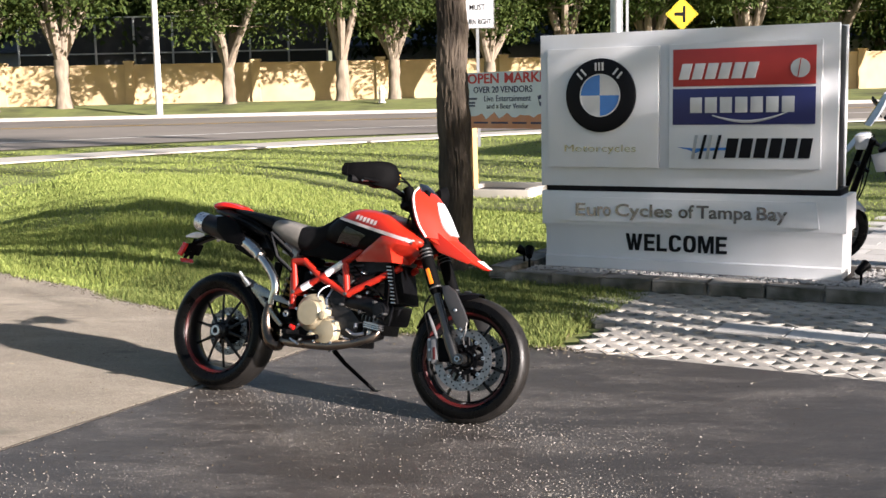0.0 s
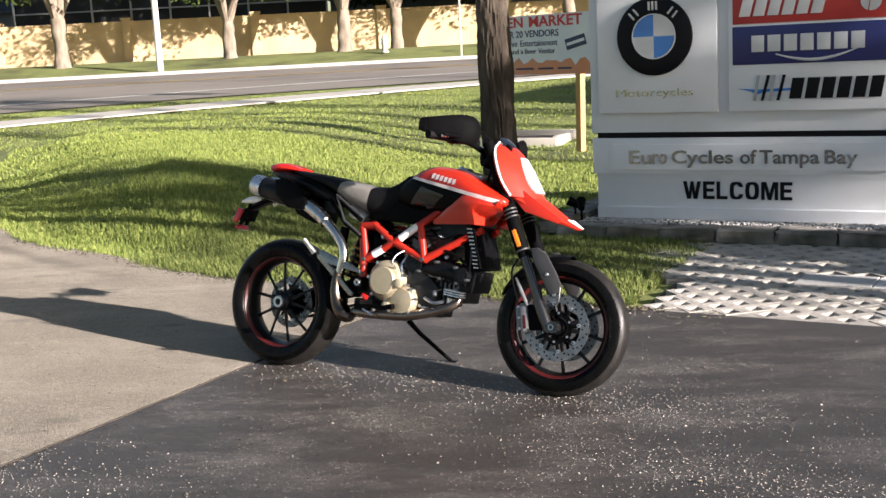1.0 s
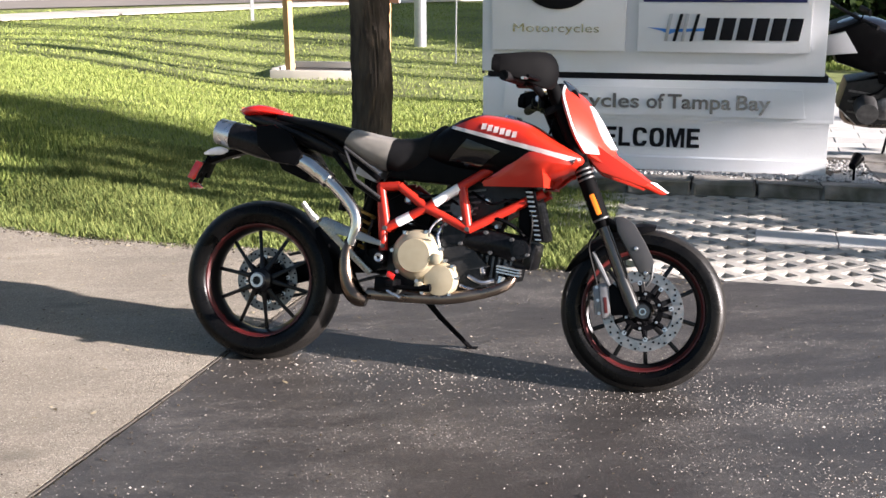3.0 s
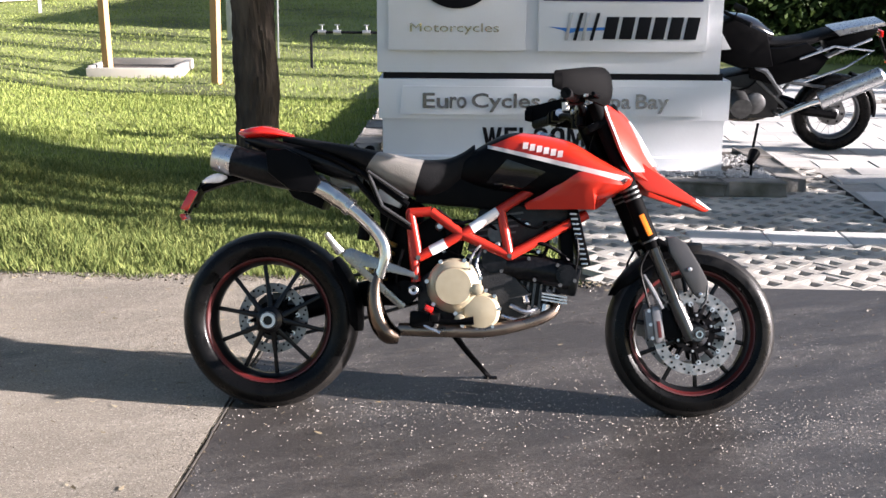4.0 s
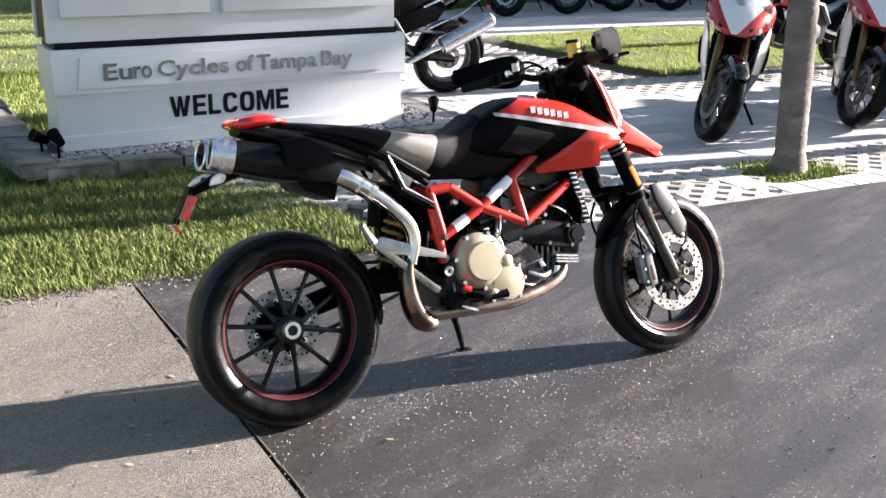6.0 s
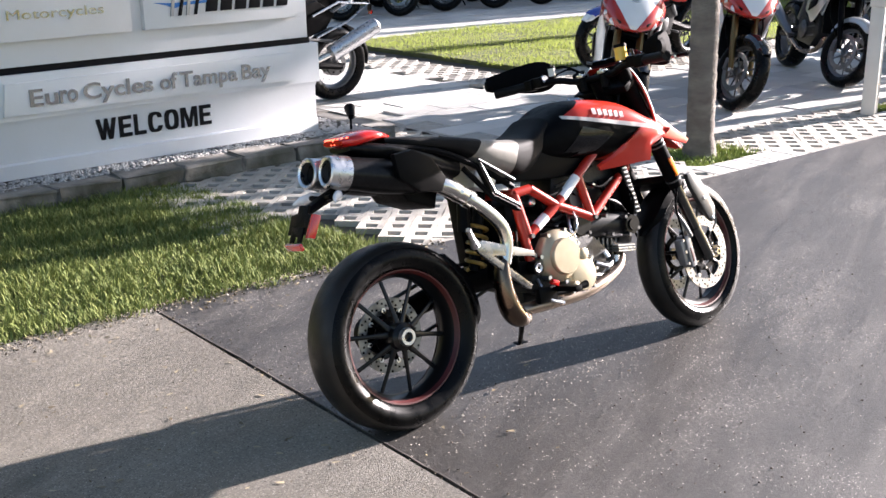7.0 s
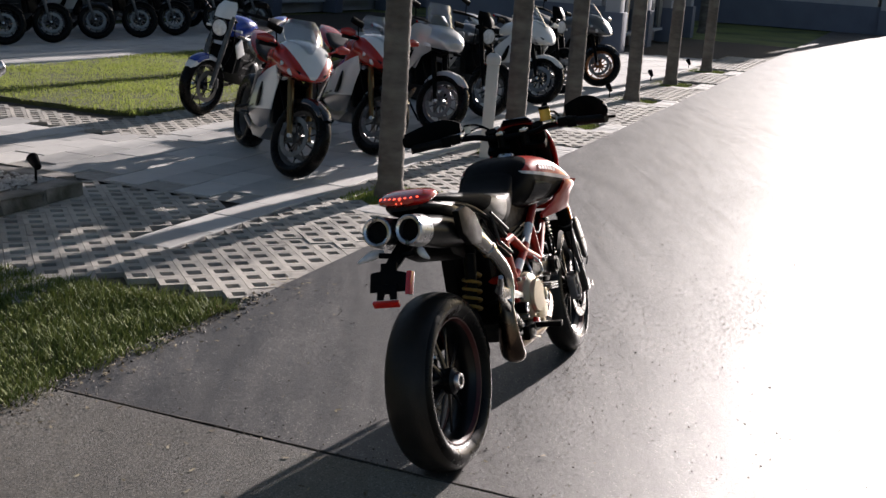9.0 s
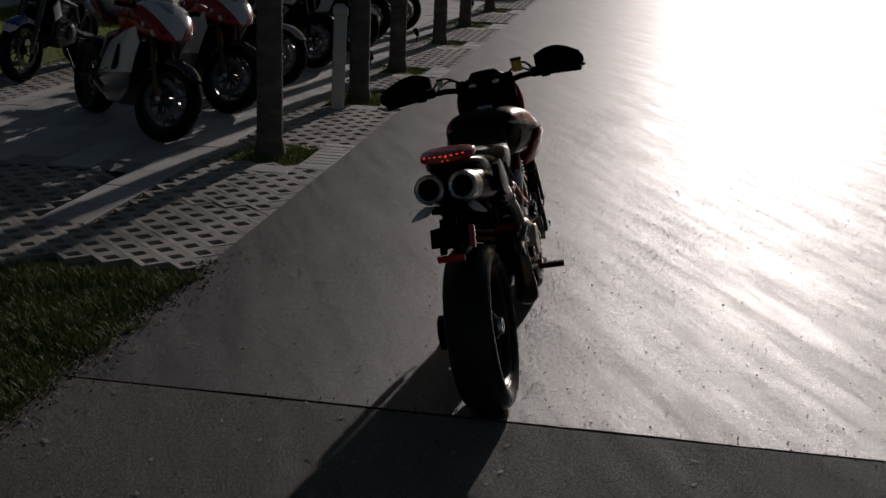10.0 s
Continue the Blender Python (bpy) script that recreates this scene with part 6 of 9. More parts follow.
    for ob in bike.children:
        if ob.name.split(".")[0] in ("front_wheel", "fork_leg", "triple_clamp", "front_mudguard", "mudguard_stay", "headlight_surround", "headlight", "beak", "fly_screen", "instrument_pod", "handlebar"):
            ob.matrix_basis = turned @ ob.matrix_basis
    return bike


build_motorcycle()

# ---- the sign ----
BED = Matrix.Translation((1.307, 9.546, 0)) @ pose(0, 0, 0, 0, 0, math.degrees(math.atan2(-0.38029, 0.924867)))
SIGN = BED @ pose(-0.012, -0.02, 0.034, 0, 0, -0.7)


def sign_plane(u, z, out):
    """A plane on the sign's face: x along it, y up, z out of it."""
    return Matrix.Translation((u, -out, z)) @ pose(0, 0, 0, 90)


# word, middle along the face, width, rise, height
SHOP_WORDS = (("Eu", -0.672, 0.168, 0.0, 0.103), ("ro", -0.524, 0.11, -0.012, 0.08), ("Cycles", -0.214, 0.446, -0.012, 0.13), ("of", 0.1145, 0.117, 0.004, 0.104), ("Tampa", 0.395, 0.405, -0.012, 0.13), ("Bay", 0.738, 0.215, -0.012, 0.13))


def build_sign():
    sign = empty("monument_sign", SIGN, "white roadside monument sign with raised panels and black lettering", "sign")

    def plate(name, u0, u1, z0, z1, n0, n1, material, parent=sign, bevel=0.004, label=""):
        bm = B()
        box(bm, ((u0 + u1) / 2, (n0 + n1) / 2, (z0 + z1) / 2), (u1 - u0, n1 - n0, z1 - z0), bevel=bevel)
        return part(name, bm, material, parent, label)
    upper = plate("upper_board", -1.078, 1.222, 0.718, 1.912, 0.045, 0.11, sign_white)
    plate("back_board", -1.078, 1.222, 0.718, 1.912, 0.40, 0.46, sign_white)
    # solid black block: the shade between the boards is put into its colour
    plate("dark_core", -1.065, 1.212, 0.73, 1.9, 0.11, 0.40, letter_black, label="black block painted as the shade between the two boards")
    for u in (-0.95, 1.08):
        plate("inner_post", u - 0.06, u + 0.06, 0.10, 0.7, 0.2, 0.32, galv_mat)
    # black strip painted as the shade under the upper board
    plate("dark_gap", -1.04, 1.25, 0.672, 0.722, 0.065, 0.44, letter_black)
    low = plate("lower_box", -1.07, 1.30, 0.405, 0.675, 0.035, 0.47, sign_white)
    # the lower half of the box stands back behind a slanting ledge
    bm = B()
    slab(bm, [(0.035, 0.408), (0.057, 0.372), (0.057, 0.155), (0.04, 0.145), (0.04, 0.06), (0.46, 0.06), (0.46, 0.408)], -1.045, 1.275, 0.003, pose(0, 0, 0, 0, 0, 90) @ Matrix.Diagonal((1, -1, 1, 1)))
    part("sign_base", bm, sign_white, sign)
    # panels
    left = plate("left_panel", -1.0, -0.088, 0.868, 1.798, 0.0, 0.05, sign_white, sign, 0.005, "white raised panel with a round emblem")
    right = plate("right_panel", -0.004, 1.114, 0.866, 1.8, 0.0, 0.05, sign_white, sign, 0.005, "white raised panel with three coloured bands")
    bm = B()
    slab(bm, [(-0.93, 0.436), (-0.905, 0.628), (1.09, 0.628), (1.115, 0.436)], 0.018, 0.04, 0.004)
    strip_p = part("name_strip", bm, sign_white, sign)
    # round emblem, plain quarters in a black ring
    c = (-0.549, 1.43)
    bm = B(); lathe(bm, [(0.0, 0.0), (0.286, 0.0), (0.286, 0.022), (0.272, 0.03), (0.168, 0.03), (0.16, 0.024), (0.0, 0.024)], sign_plane(c[0], c[1], -0.002), 56)
    ring = part("emblem", bm, letter_black, left, "round black emblem with blue and white quarters")
    for k in range(4):
        bm = B()
        o = [(0, 0)] + [(0.158 * math.cos(math.pi / 2 * (k + j / 10)), 0.158 * math.sin(math.pi / 2 * (k + j / 10))) for j in range(11)]
        m = Matrix.Translation((c[0], -0.026, c[1]))
        slab(bm, o, -0.003, 0.003, 0, m)
        part("emblem_quarter", bm, sign_silver if k % 2 == 0 else sign_blue, ring)
    bm = B(); lathe(bm, [(0.158, 0.0), (0.158, 0.008), (0.166, 0.008), (0.166, 0.0)], sign_plane(c[0], c[1], 0.025), 48, closed=True); part("emblem_rim", bm, sign_silver, ring)
    for k, a in enumerate((132, 91, 49)):
        bm = B()
        a = radians(a)
        m = Matrix.Translation((c[0] + 0.222 * math.cos(a), -0.032, c[1] + 0.222 * math.sin(a))) @ pose(0, 0, 0, 0, 90 - math.degrees(a))
        for x in ((-0.022, 0.022) if k != 1 else (-0.028, 0.0, 0.028)):
            box(bm, m @ Vector((x, 0, 0)), (0.014, 0.006, 0.062), m.to_3x3().to_4x4())
        part("emblem_mark", bm, sign_silver, ring, "plain pale bars on the emblem's ring")
    lettering("lettering_caption", "Motorcycles", 0.59, 0.075, sign_plane(-0.56, 1.01, 0.0005), letter_gold, left, 0.006, label="faded gold lettering")
    # coloured bands with plain bars for the makers' names
    red = plate("red_band", 0.028, 1.074, 1.484, 1.76, -0.006, 0.004, sign_red, right, 0.001, "red band with pale bars")
    navy = plate("navy_band", 0.026, 1.075, 1.197, 1.466, -0.006, 0.004, sign_navy, right, 0.001, "navy blue band with pale bars and a swoosh")

    def bars(name, parent, material, u0, u1, z0, z1, n, slant=0.0, gap=0.22, out=0.0075, th=0.006):
        wdt = (u1 - u0) / n
        for k in range(n):
            bm = B()
            a, b = u0 + wdt * k + wdt * gap / 2, u0 + wdt * (k + 1) - wdt * gap / 2
            slab(bm, [(a, z0), (b, z0), (b + slant, z1), (a + slant, z1)], -out - th, -out + 0.002, 0.001)
            part(name, bm, material, parent)
    bars("pale_bar", red, sign_silver, 0.062, 0.655, 1.535, 1.652, 6, 0.03)
    bm = B(); lathe(bm, [(0.0, 0.004), (0.068, 0.004), (0.068, 0.0)], sign_plane(0.965, 1.60, 0.007), 32); part("round_mark", bm, sign_silver, red)
    bm = B(); slab(bm, [(0.945, 1.535), (0.952, 1.535), (0.972, 1.665), (0.965, 1.665)], -0.0135, -0.0105); part("mark_slash", bm, sign_red, red)
    bars("pale_bar", navy, sign_silver, 0.15, 0.94, 1.285, 1.40, 7, 0.0)
    bm = B()
    n0 = [(0.33 + 0.55 * t, 1.285 - 0.075 * math.sin(math.pi * (0.08 + 0.84 * t)) + 0.02 * t) for t in (i / 16 for i in range(17))]
    tube(bm, [(x, -0.01, z) for x, z in n0], [0.004 + 0.008 * math.sin(math.pi * i / 16) for i in range(17)], 6)
    part("swoosh", bm, sign_silver, navy)
    bars("dark_bar", right, letter_black, 0.41, 1.05, 0.95, 1.095, 6, 0.025, out=0.002)
    bm = B(); slab(bm, [(0.058, 1.03), (0.2, 1.02), (0.46, 1.028), (0.44, 1.008), (0.25, 1.0), (0.2, 0.985), (0.15, 1.008)], -0.006, 0.001, 0.001); part("winged_mark", bm, sign_blue, right, "blue winged mark")
    for k in range(4):
        bm = B(); x = 0.17 + 0.055 * k; s = 0.03 if k % 2 == 0 else 0.045
        slab(bm, [(x, 0.94), (x + 0.022, 0.94), (x + 0.022 + s, 1.12), (x + s, 1.12)], -0.012, -0.005, 0.001)
        part("mark_stroke", bm, letter_black if k % 2 else galv_mat, right)
    for word, c, wdt, dz, hgt in SHOP_WORDS:
        lettering("lettering", word, wdt * 1.036, hgt, sign_plane(c * 1.036 + 0.012, 0.532 + dz, -0.0175), letter_grey, strip_p, 0.008, 0.017, label="polished steel lettering")
    # the bold condensed letters, one by one
    glyphs = {"W": (1.35, [(0, 1), (0.2, 1), (0.33, 0.34), (0.42, 1), (0.58, 1), (0.67, 0.34), (0.8, 1), (1, 1), (0.79, 0), (0.58, 0), (0.5, 0.56), (0.42, 0), (0.21, 0)]),
              "E": (0.85, [(0, 0), (0, 1), (1, 1), (1, 0.82), (0.32, 0.82), (0.32, 0.6), (0.92, 0.6), (0.92, 0.42), (0.32, 0.42), (0.32, 0.18), (1, 0.18), (1, 0)]),
              "L": (0.8, [(0, 0), (0, 1), (0.32, 1), (0.32, 0.18), (1, 0.18), (1, 0)]),
              "C": (0.98, [(1, 0.3), (0.7, 0.3), (0.66, 0.2), (0.56, 0.16), (0.42, 0.17), (0.33, 0.26), (0.3, 0.5), (0.33, 0.74), (0.42, 0.83), (0.56, 0.84), (0.66, 0.8), (0.7, 0.7), (1, 0.7), (0.95, 0.86), (0.8, 0.97), (0.5, 1), (0.2, 0.97), (0.05, 0.84), (0, 0.5), (0.05, 0.16), (0.2, 0.03), (0.5, 0), (0.8, 0.03), (0.95, 0.14)]),
              "M": (1.2, [(0, 0), (0, 1), (0.3, 1), (0.5, 0.36), (0.7, 1), (1, 1), (1, 0), (0.8, 0), (0.8, 0.7), (0.6, 0), (0.4, 0), (0.2, 0.7), (0.2, 0)])}
    half = [(0.5, 1), (0.8, 0.97), (0.95, 0.84), (1, 0.5), (0.95, 0.16), (0.8, 0.03), (0.5, 0), (0.5, 0.16), (0.62, 0.2), (0.69, 0.32), (0.7, 0.5), (0.69, 0.68), (0.62, 0.8), (0.5, 0.84)]
    u = -0.366
    unit = 0.802 / (1.35 + 0.85 + 0.8 + 0.98 + 1.0 + 1.2 + 0.85 + 6 * 0.16)
    for ch in "WELCOME":
        wdt = unit * (1.0 if ch == "O" else glyphs[ch][0])
        bm = B()
        for outline in ([half, [(1 - x, z) for x, z in half]] if ch == "O" else [glyphs[ch][1]]):
            slab(bm, [(u + wdt * x, 0.216 + 0.132 * z) for x, z in outline], 0.05, 0.058)
        part("letter", bm, letter_black, sign, "bold black letter " + ch, smooth=False)
        u += wdt + unit * 0.16
    return sign


build_sign()


# the stone border and pebble bed the sign stands in
def stone_mesh(seed, l, d, h):
    rnd = random.Random(seed)
    bm = B()
    box(bm, (0, 0, 0), (l, d, h), bevel=min(0.012, h * 0.2))
    for v in bm.verts:
        v.co += Vector((rnd.uniform(-1, 1), rnd.uniform(-1, 1), rnd.uniform(-0.7, 0.7))) * 0.015
    return mesh_of(bm, "stone", stone_mat)


border = empty("stone_border", BED, "low border of weathered stone blocks round the sign's bed", "border", kind="structure")
STONES = [stone_mesh(s, 0.40, 0.2, 0.1) for s in range(5)]
k = 0


def lay(u, n, z, turn):
    global k
    ob = new("stone", STONES[k % 5]); ob.parent = border
    ob.matrix_basis = pose(u, n + random.uniform(-0.008, 0.008), z, random.uniform(-1, 1), random.uniform(-1, 1), turn + random.uniform(-1.5, 1.5))
    k += 1


# one course in front and at the paved end
for i in range(7):
    lay(-1.05 + 0.41 * i, -0.3, 0.047, 0)
for i in range(3):
    lay(1.68, -0.02 + 0.41 * i, 0.045, 90)
# a low retaining wall runs back along the lawn
for i in range(21):
    n = -0.18 + 0.41 * i
    lay(-1.265 + 0.042 * n, n, 0.086, 90)
    lay(-1.265 + 0.042 * n, n + 0.2, -0.012, 90)
bm = B(); box(bm, (0.22, 0.32, 0.022), (2.8, 1.1, 0.12)); ob = part("gravel_bed", bm, dirt_mat, smooth=False); ob.matrix_basis = BED; tagged(ob, "dark soil bed under the sign", "bed", kind="structure")
rnd = random.Random(3)
verts, faces = [], []
for i in range(1500):
    u, n, r = rnd.uniform(-1.14, 1.57), rnd.uniform(-0.21, 0.03), rnd.uniform(0.008, 0.022)
    if rnd.random() < 0.15:
        u, n = rnd.uniform(1.3, 1.57), rnd.uniform(-0.2, 0.7)
    b0 = len(verts)
    for dx, dy, dz in ((-1, 0, 0), (1, 0, 0), (0, -1, 0), (0, 1, 0), (0, 0, -0.6), (0, 0, 0.6)):
        verts.append((u + dx * r * rnd.uniform(0.7, 1.3), n + dy * r * rnd.uniform(0.7, 1.3), 0.09 + dz * r))
    faces += [(b0 + a, b0 + b, b0 + c) for a, b, c in ((0, 2, 5), (2, 1, 5), (1, 3, 5), (3, 0, 5), (2, 0, 4), (1, 2, 4), (3, 1, 4), (0, 3, 4))]
me = bpy.data.meshes.new("pebbles"); me.from_pydata(verts, [], faces); me.materials.append(pebble_mat)
ob = new("pebbles", me); ob.matrix_basis = BED; tagged(ob, "pale pebbles in front of the sign", "pebbles", kind="stuff")


def spotlight(u, n, rz):
    ob = empty("garden_spotlight", BED @ pose(u, n, 0.1, 0, 0, rz), "small black garden spotlight on a spike", "spotlight", "spotlights at the sign")
    bm = B(); tube(bm, [(0, 0, 0), (0, 0, 0.07), (0.01, 0, 0.1)], 0.009, 8); part("spike", bm, black_m, ob)
    bm = B(); lathe(bm, [(0.0, -0.055), (0.024, -0.055), (0.03, -0.02), (0.04, 0.05), (0.034, 0.05), (0.0, 0.03)], pose(0.01, 0, 0.12, 0, 62), 16); part("lamp_head", bm, black_m, ob)
    return ob


spotlight(1.42, -0.17, 60); spotlight(-1.2, -0.08, 200); spotlight(-1.12, -0.16, 110)

# ---- parked motorcycles ----
gold_fork_m = mat("gold_fork", (0.17, 0.11, 0.045), 0.3, 0.9)
clear_screen_m = mat("clear_screen", (0.85, 0.9, 0.95), 0.04, trans=0.92, alt=(0.8, 0.86, 0.92), scale=5)
bronze_rim_m = mat("bronze_rim", (0.25, 0.11, 0.05), 0.35, 0.7)
grey_rim_m = mat("grey_rim", (0.1, 0.095, 0.09), 0.35, 0.6, alt=(0.07, 0.066, 0.062), scale=14)
gunmetal_m = mat("gunmetal_paint", (0.12, 0.125, 0.135), 0.3, 0.4, alt=(0.1, 0.105, 0.115), scale=8, coat=0.5)
pk_red_m = mat("deep_red_paint", (0.4, 0.02, 0.014), 0.25, alt=(0.35, 0.018, 0.012), scale=6, coat=0.7)


def sheet(bm, rows, s, th=0.008, n=7):
    """A bowed side panel: rows of (x, low z, high z, low y, high y, bulge), on side s."""
    rows = smooth_line(rows, 4)
    grid = []
    for x, z0, z1, y0, y1, bulge in rows:
        grid.append([bm.verts.new((x, s * (y0 + (y1 - y0) * j / n + bulge * math.sin(math.pi * j / n)), z0 + (z1 - z0) * j / n)) for j in range(n + 1)])
    for p, q in zip(grid, grid[1:]):
        for j in range(n):
            bm.faces.new((p[j], q[j], q[j + 1], p[j + 1]))
    bmesh.ops.recalc_face_normals(bm, faces=bm.faces[:])
    bmesh.ops.solidify(bm, geom=bm.faces[:], thickness=th)
    return bm


def common(b, rim, fork, body, L=1.42, seat_z=0.8, bar_z=0.9, bar_x=1.0, bar_w=0.34, detail=True, exhaust="right", rear_w=0.18, steer=24, spokes=5):
    """What every parked machine has: wheels, fork, frame, engine, seat, bars, stand."""
    wheel(b, "rear_wheel", 0, 0.315, rear_w, 0.215, rim_m=rim, disc_r=0.11, disc_ys=(-0.03,), detail=False, twin=detail, hub_r=0.05, spokes=spokes)
    wheel(b, "front_wheel", L, 0.3, 0.12, 0.215, rim_m=rim, disc_r=0.155, disc_ys=(-0.065, 0.065), detail=False, twin=detail, hub_r=0.04, spokes=spokes)
    ax, top = Vector((L, 0, 0.3)), Vector((L - 0.3, 0, bar_z))
    for s in (-1, 1):
        bm = B(); tube(bm, [ax + Vector((-0.02, s * 0.095, 0)), ax.lerp(top, 0.45) + Vector((-0.01, s * 0.095, 0)), top + Vector((0, s * 0.095, 0))], [0.02, 0.027, 0.027], 10); part("fork_leg", bm, fork, b)
        bm = B(); box(bm, (L - 0.1, s * 0.085, 0.33), (0.05, 0.04, 0.1), bevel=0.008); part("brake_caliper", bm, fin_m, b)
    bm = B(); arc_guard(bm, L, 0.3, 0.318, 40, 150, 0.066, drop=0.05); part("front_mudguard", bm, body, b)
    bm = B(); tube(bm, [(0, -0.12, 0.315), (0.25, -0.12, 0.35), (0.48, -0.1, 0.42)], [0.03, 0.035, 0.045], 8); tube(bm, [(0, 0.12, 0.315), (0.25, 0.12, 0.35), (0.48, 0.1, 0.42)], [0.03, 0.035, 0.045], 8); part("swing_arm", bm, black_m, b)
    bm = B(); slab(bm, [(0.48, 0.3), (0.85, 0.28), (1.0, 0.42), (0.95, 0.62), (0.6, 0.68), (0.45, 0.5)], -0.15, 0.15, 0.03); part("engine_block", bm, engine_m, b)
    for s in (-1, 1):
        bm = B(); lathe(bm, [(0.085, 0.0), (0.085, 0.03), (0.06, 0.045), (0.0, 0.047)], Matrix.Translation((0.66, s * 0.14, 0.42)) @ pose(0, 0, 0, -90 * s), 20); part("engine_cover", bm, fin_m, b)
        bm = B(); tube(bm, [(0.45, s * 0.14, 0.5), (0.6, s * 0.16, 0.68), (1.0, s * 0.1, 0.8)], 0.025, 8); part("frame_beam", bm, gunmetal_m, b)
    bm = B(); tube(bm, [(0.95, -0.05, 0.4), (0.9, -0.1, 0.26), (0.6, -0.12, 0.22), (0.35, -0.14, 0.3)], 0.022, 8, 3); part("header_pipe", bm, burnt_m, b)
    if exhaust == "right":
        bm = B(); tube(bm, [(0.35, -0.15, 0.32), (0.1, -0.18, 0.45), (-0.2, -0.19, 0.58)], [0.03, 0.05, 0.05], 14); part("silencer", bm, gunmetal_m, b)
    bm = B(); tube(bm, [(bar_x - 0.08, -bar_w, bar_z + 0.02), (bar_x, -0.15, bar_z + 0.05), (bar_x, 0.15, bar_z + 0.05), (bar_x - 0.08, bar_w, bar_z + 0.02)], 0.014, 8, 3); bar = part("handlebar", bm, black_m, b)
    for s in (-1, 1):
        bm = B(); tube(bm, [(bar_x - 0.085, s * (bar_w + 0.01), bar_z + 0.02), (bar_x - 0.03, s * (bar_w - 0.12), bar_z + 0.04)], 0.018, 8); part("grip", bm, seat_m, bar)
        bm = B(); tube(bm, [(bar_x, s * (bar_w - 0.1), bar_z + 0.04), (bar_x + 0.03, s * (bar_w - 0.02), bar_z + 0.14)], 0.006, 6)
        tube(bm, [(bar_x + 0.03, s * (bar_w - 0.07), bar_z + 0.15), (bar_x + 0.03, s * (bar_w + 0.07), bar_z + 0.16)], [0.03, 0.026], 10, flat=0.45); part("mirror", bm, black_m, b)
    bm = B(); tube(bm, [(0.6, 0.1, 0.24), (0.66, 0.24, 0.035)], 0.011, 8); part("side_stand", bm, black_m, b)
    for s in (-1, 1):
        bm = B(); box(bm, (0.5, s * 0.2, 0.35), (0.03, 0.09, 0.02), bevel=0.004); part("foot_peg", bm, fin_m, b)
        for pts, r in (([(top.x - 0.02, s * 0.1, bar_z), (top.x + 0.06, s * 0.15, 0.66), (L - 0.12, s * 0.09, 0.42)], 0.006), ([(0.62, s * 0.13, 0.66), (0.72, s * 0.17, 0.55), (0.9, s * 0.15, 0.5)], 0.009)):
            bm = B(); tube(bm, pts, r, 6, 3); part("hose", bm, black_m, b)
        bm = B(); cyl(bm, (L, s * 0.1, 0.3), (L, s * 0.125, 0.3), 0.016, 10); part("axle_cap", bm, alu_m, b)
        for z in (0.36, 0.44, 0.52):
            bm = B(); slab(bm, [(0.74, z), (0.93, z + 0.03), (0.93, z + 0.045), (0.74, z + 0.015)], s * 0.152 - 0.006, s * 0.152 + 0.006); part("engine_rib", bm, fin_m, b)
    for k, w in ((0.68, 0.03), (0.95, 0.028)):
        bm = B(); box(bm, ax.lerp(top, k) + Vector((-0.03, 0, 0)), (0.08, 0.23, w), pose(0, 0, 0, 0, -25), 0.01); part("triple_clamp", bm, black_m, b)
    axis = (top - ax).normalized()
    turned = Matrix.Translation(top) @ Matrix.Rotation(radians(steer), 4, axis) @ Matrix.Translation(-top)
    for ob in b.children:
        if ob.name.split(".")[0] in ("front_wheel", "fork_leg", "brake_caliper", "front_mudguard", "axle_cap", "triple_clamp", "handlebar", "mirror"):
            ob.matrix_basis = turned @ ob.matrix_basis


def seat_and_tank(b, tank_m, z=0.8, tail=0.0, tank_z=0.9, seat_mat=None):
    bm = B(); loft(bm, [(-0.05 - tail, z + 0.1, 0.06, 0.02, 0.02, 0), (0.1, z + 0.08, 0.1, 0.03, 0.04, 0), (0.3, z + 0.02, 0.12, 0.03, 0.05, 0), (0.55, z - 0.01, 0.11, 0.035, 0.05, 0), (0.66, z + 0.02, 0.1, 0.02, 0.04, 0)], 20, 4, 2.8); part("seat", bm, seat_mat or seat_m, b)
    bm = B(); loft(bm, [(0.55, tank_z - 0.08, 0.09, 0.03, 0.04, 0), (0.7, tank_z - 0.04, 0.15, 0.09, 0.1, 0), (0.88, tank_z - 0.02, 0.17, 0.1, 0.12, 0), (1.02, tank_z - 0.03, 0.13, 0.07, 0.1, 0), (1.1, tank_z - 0.04, 0.08, 0.03, 0.05, 0)], 24, 5, 2.5); part("fuel_tank", bm, tank_m, b)


def lamp(b, x, y, z, w, h, name="headlight", tilt=-30, m=None):
    bm = B(); box(bm, (x, y, z), (0.02, w, h), pose(0, 0, 0, 0, tilt), 0.008); return part(name, bm, m or lens_m, b)


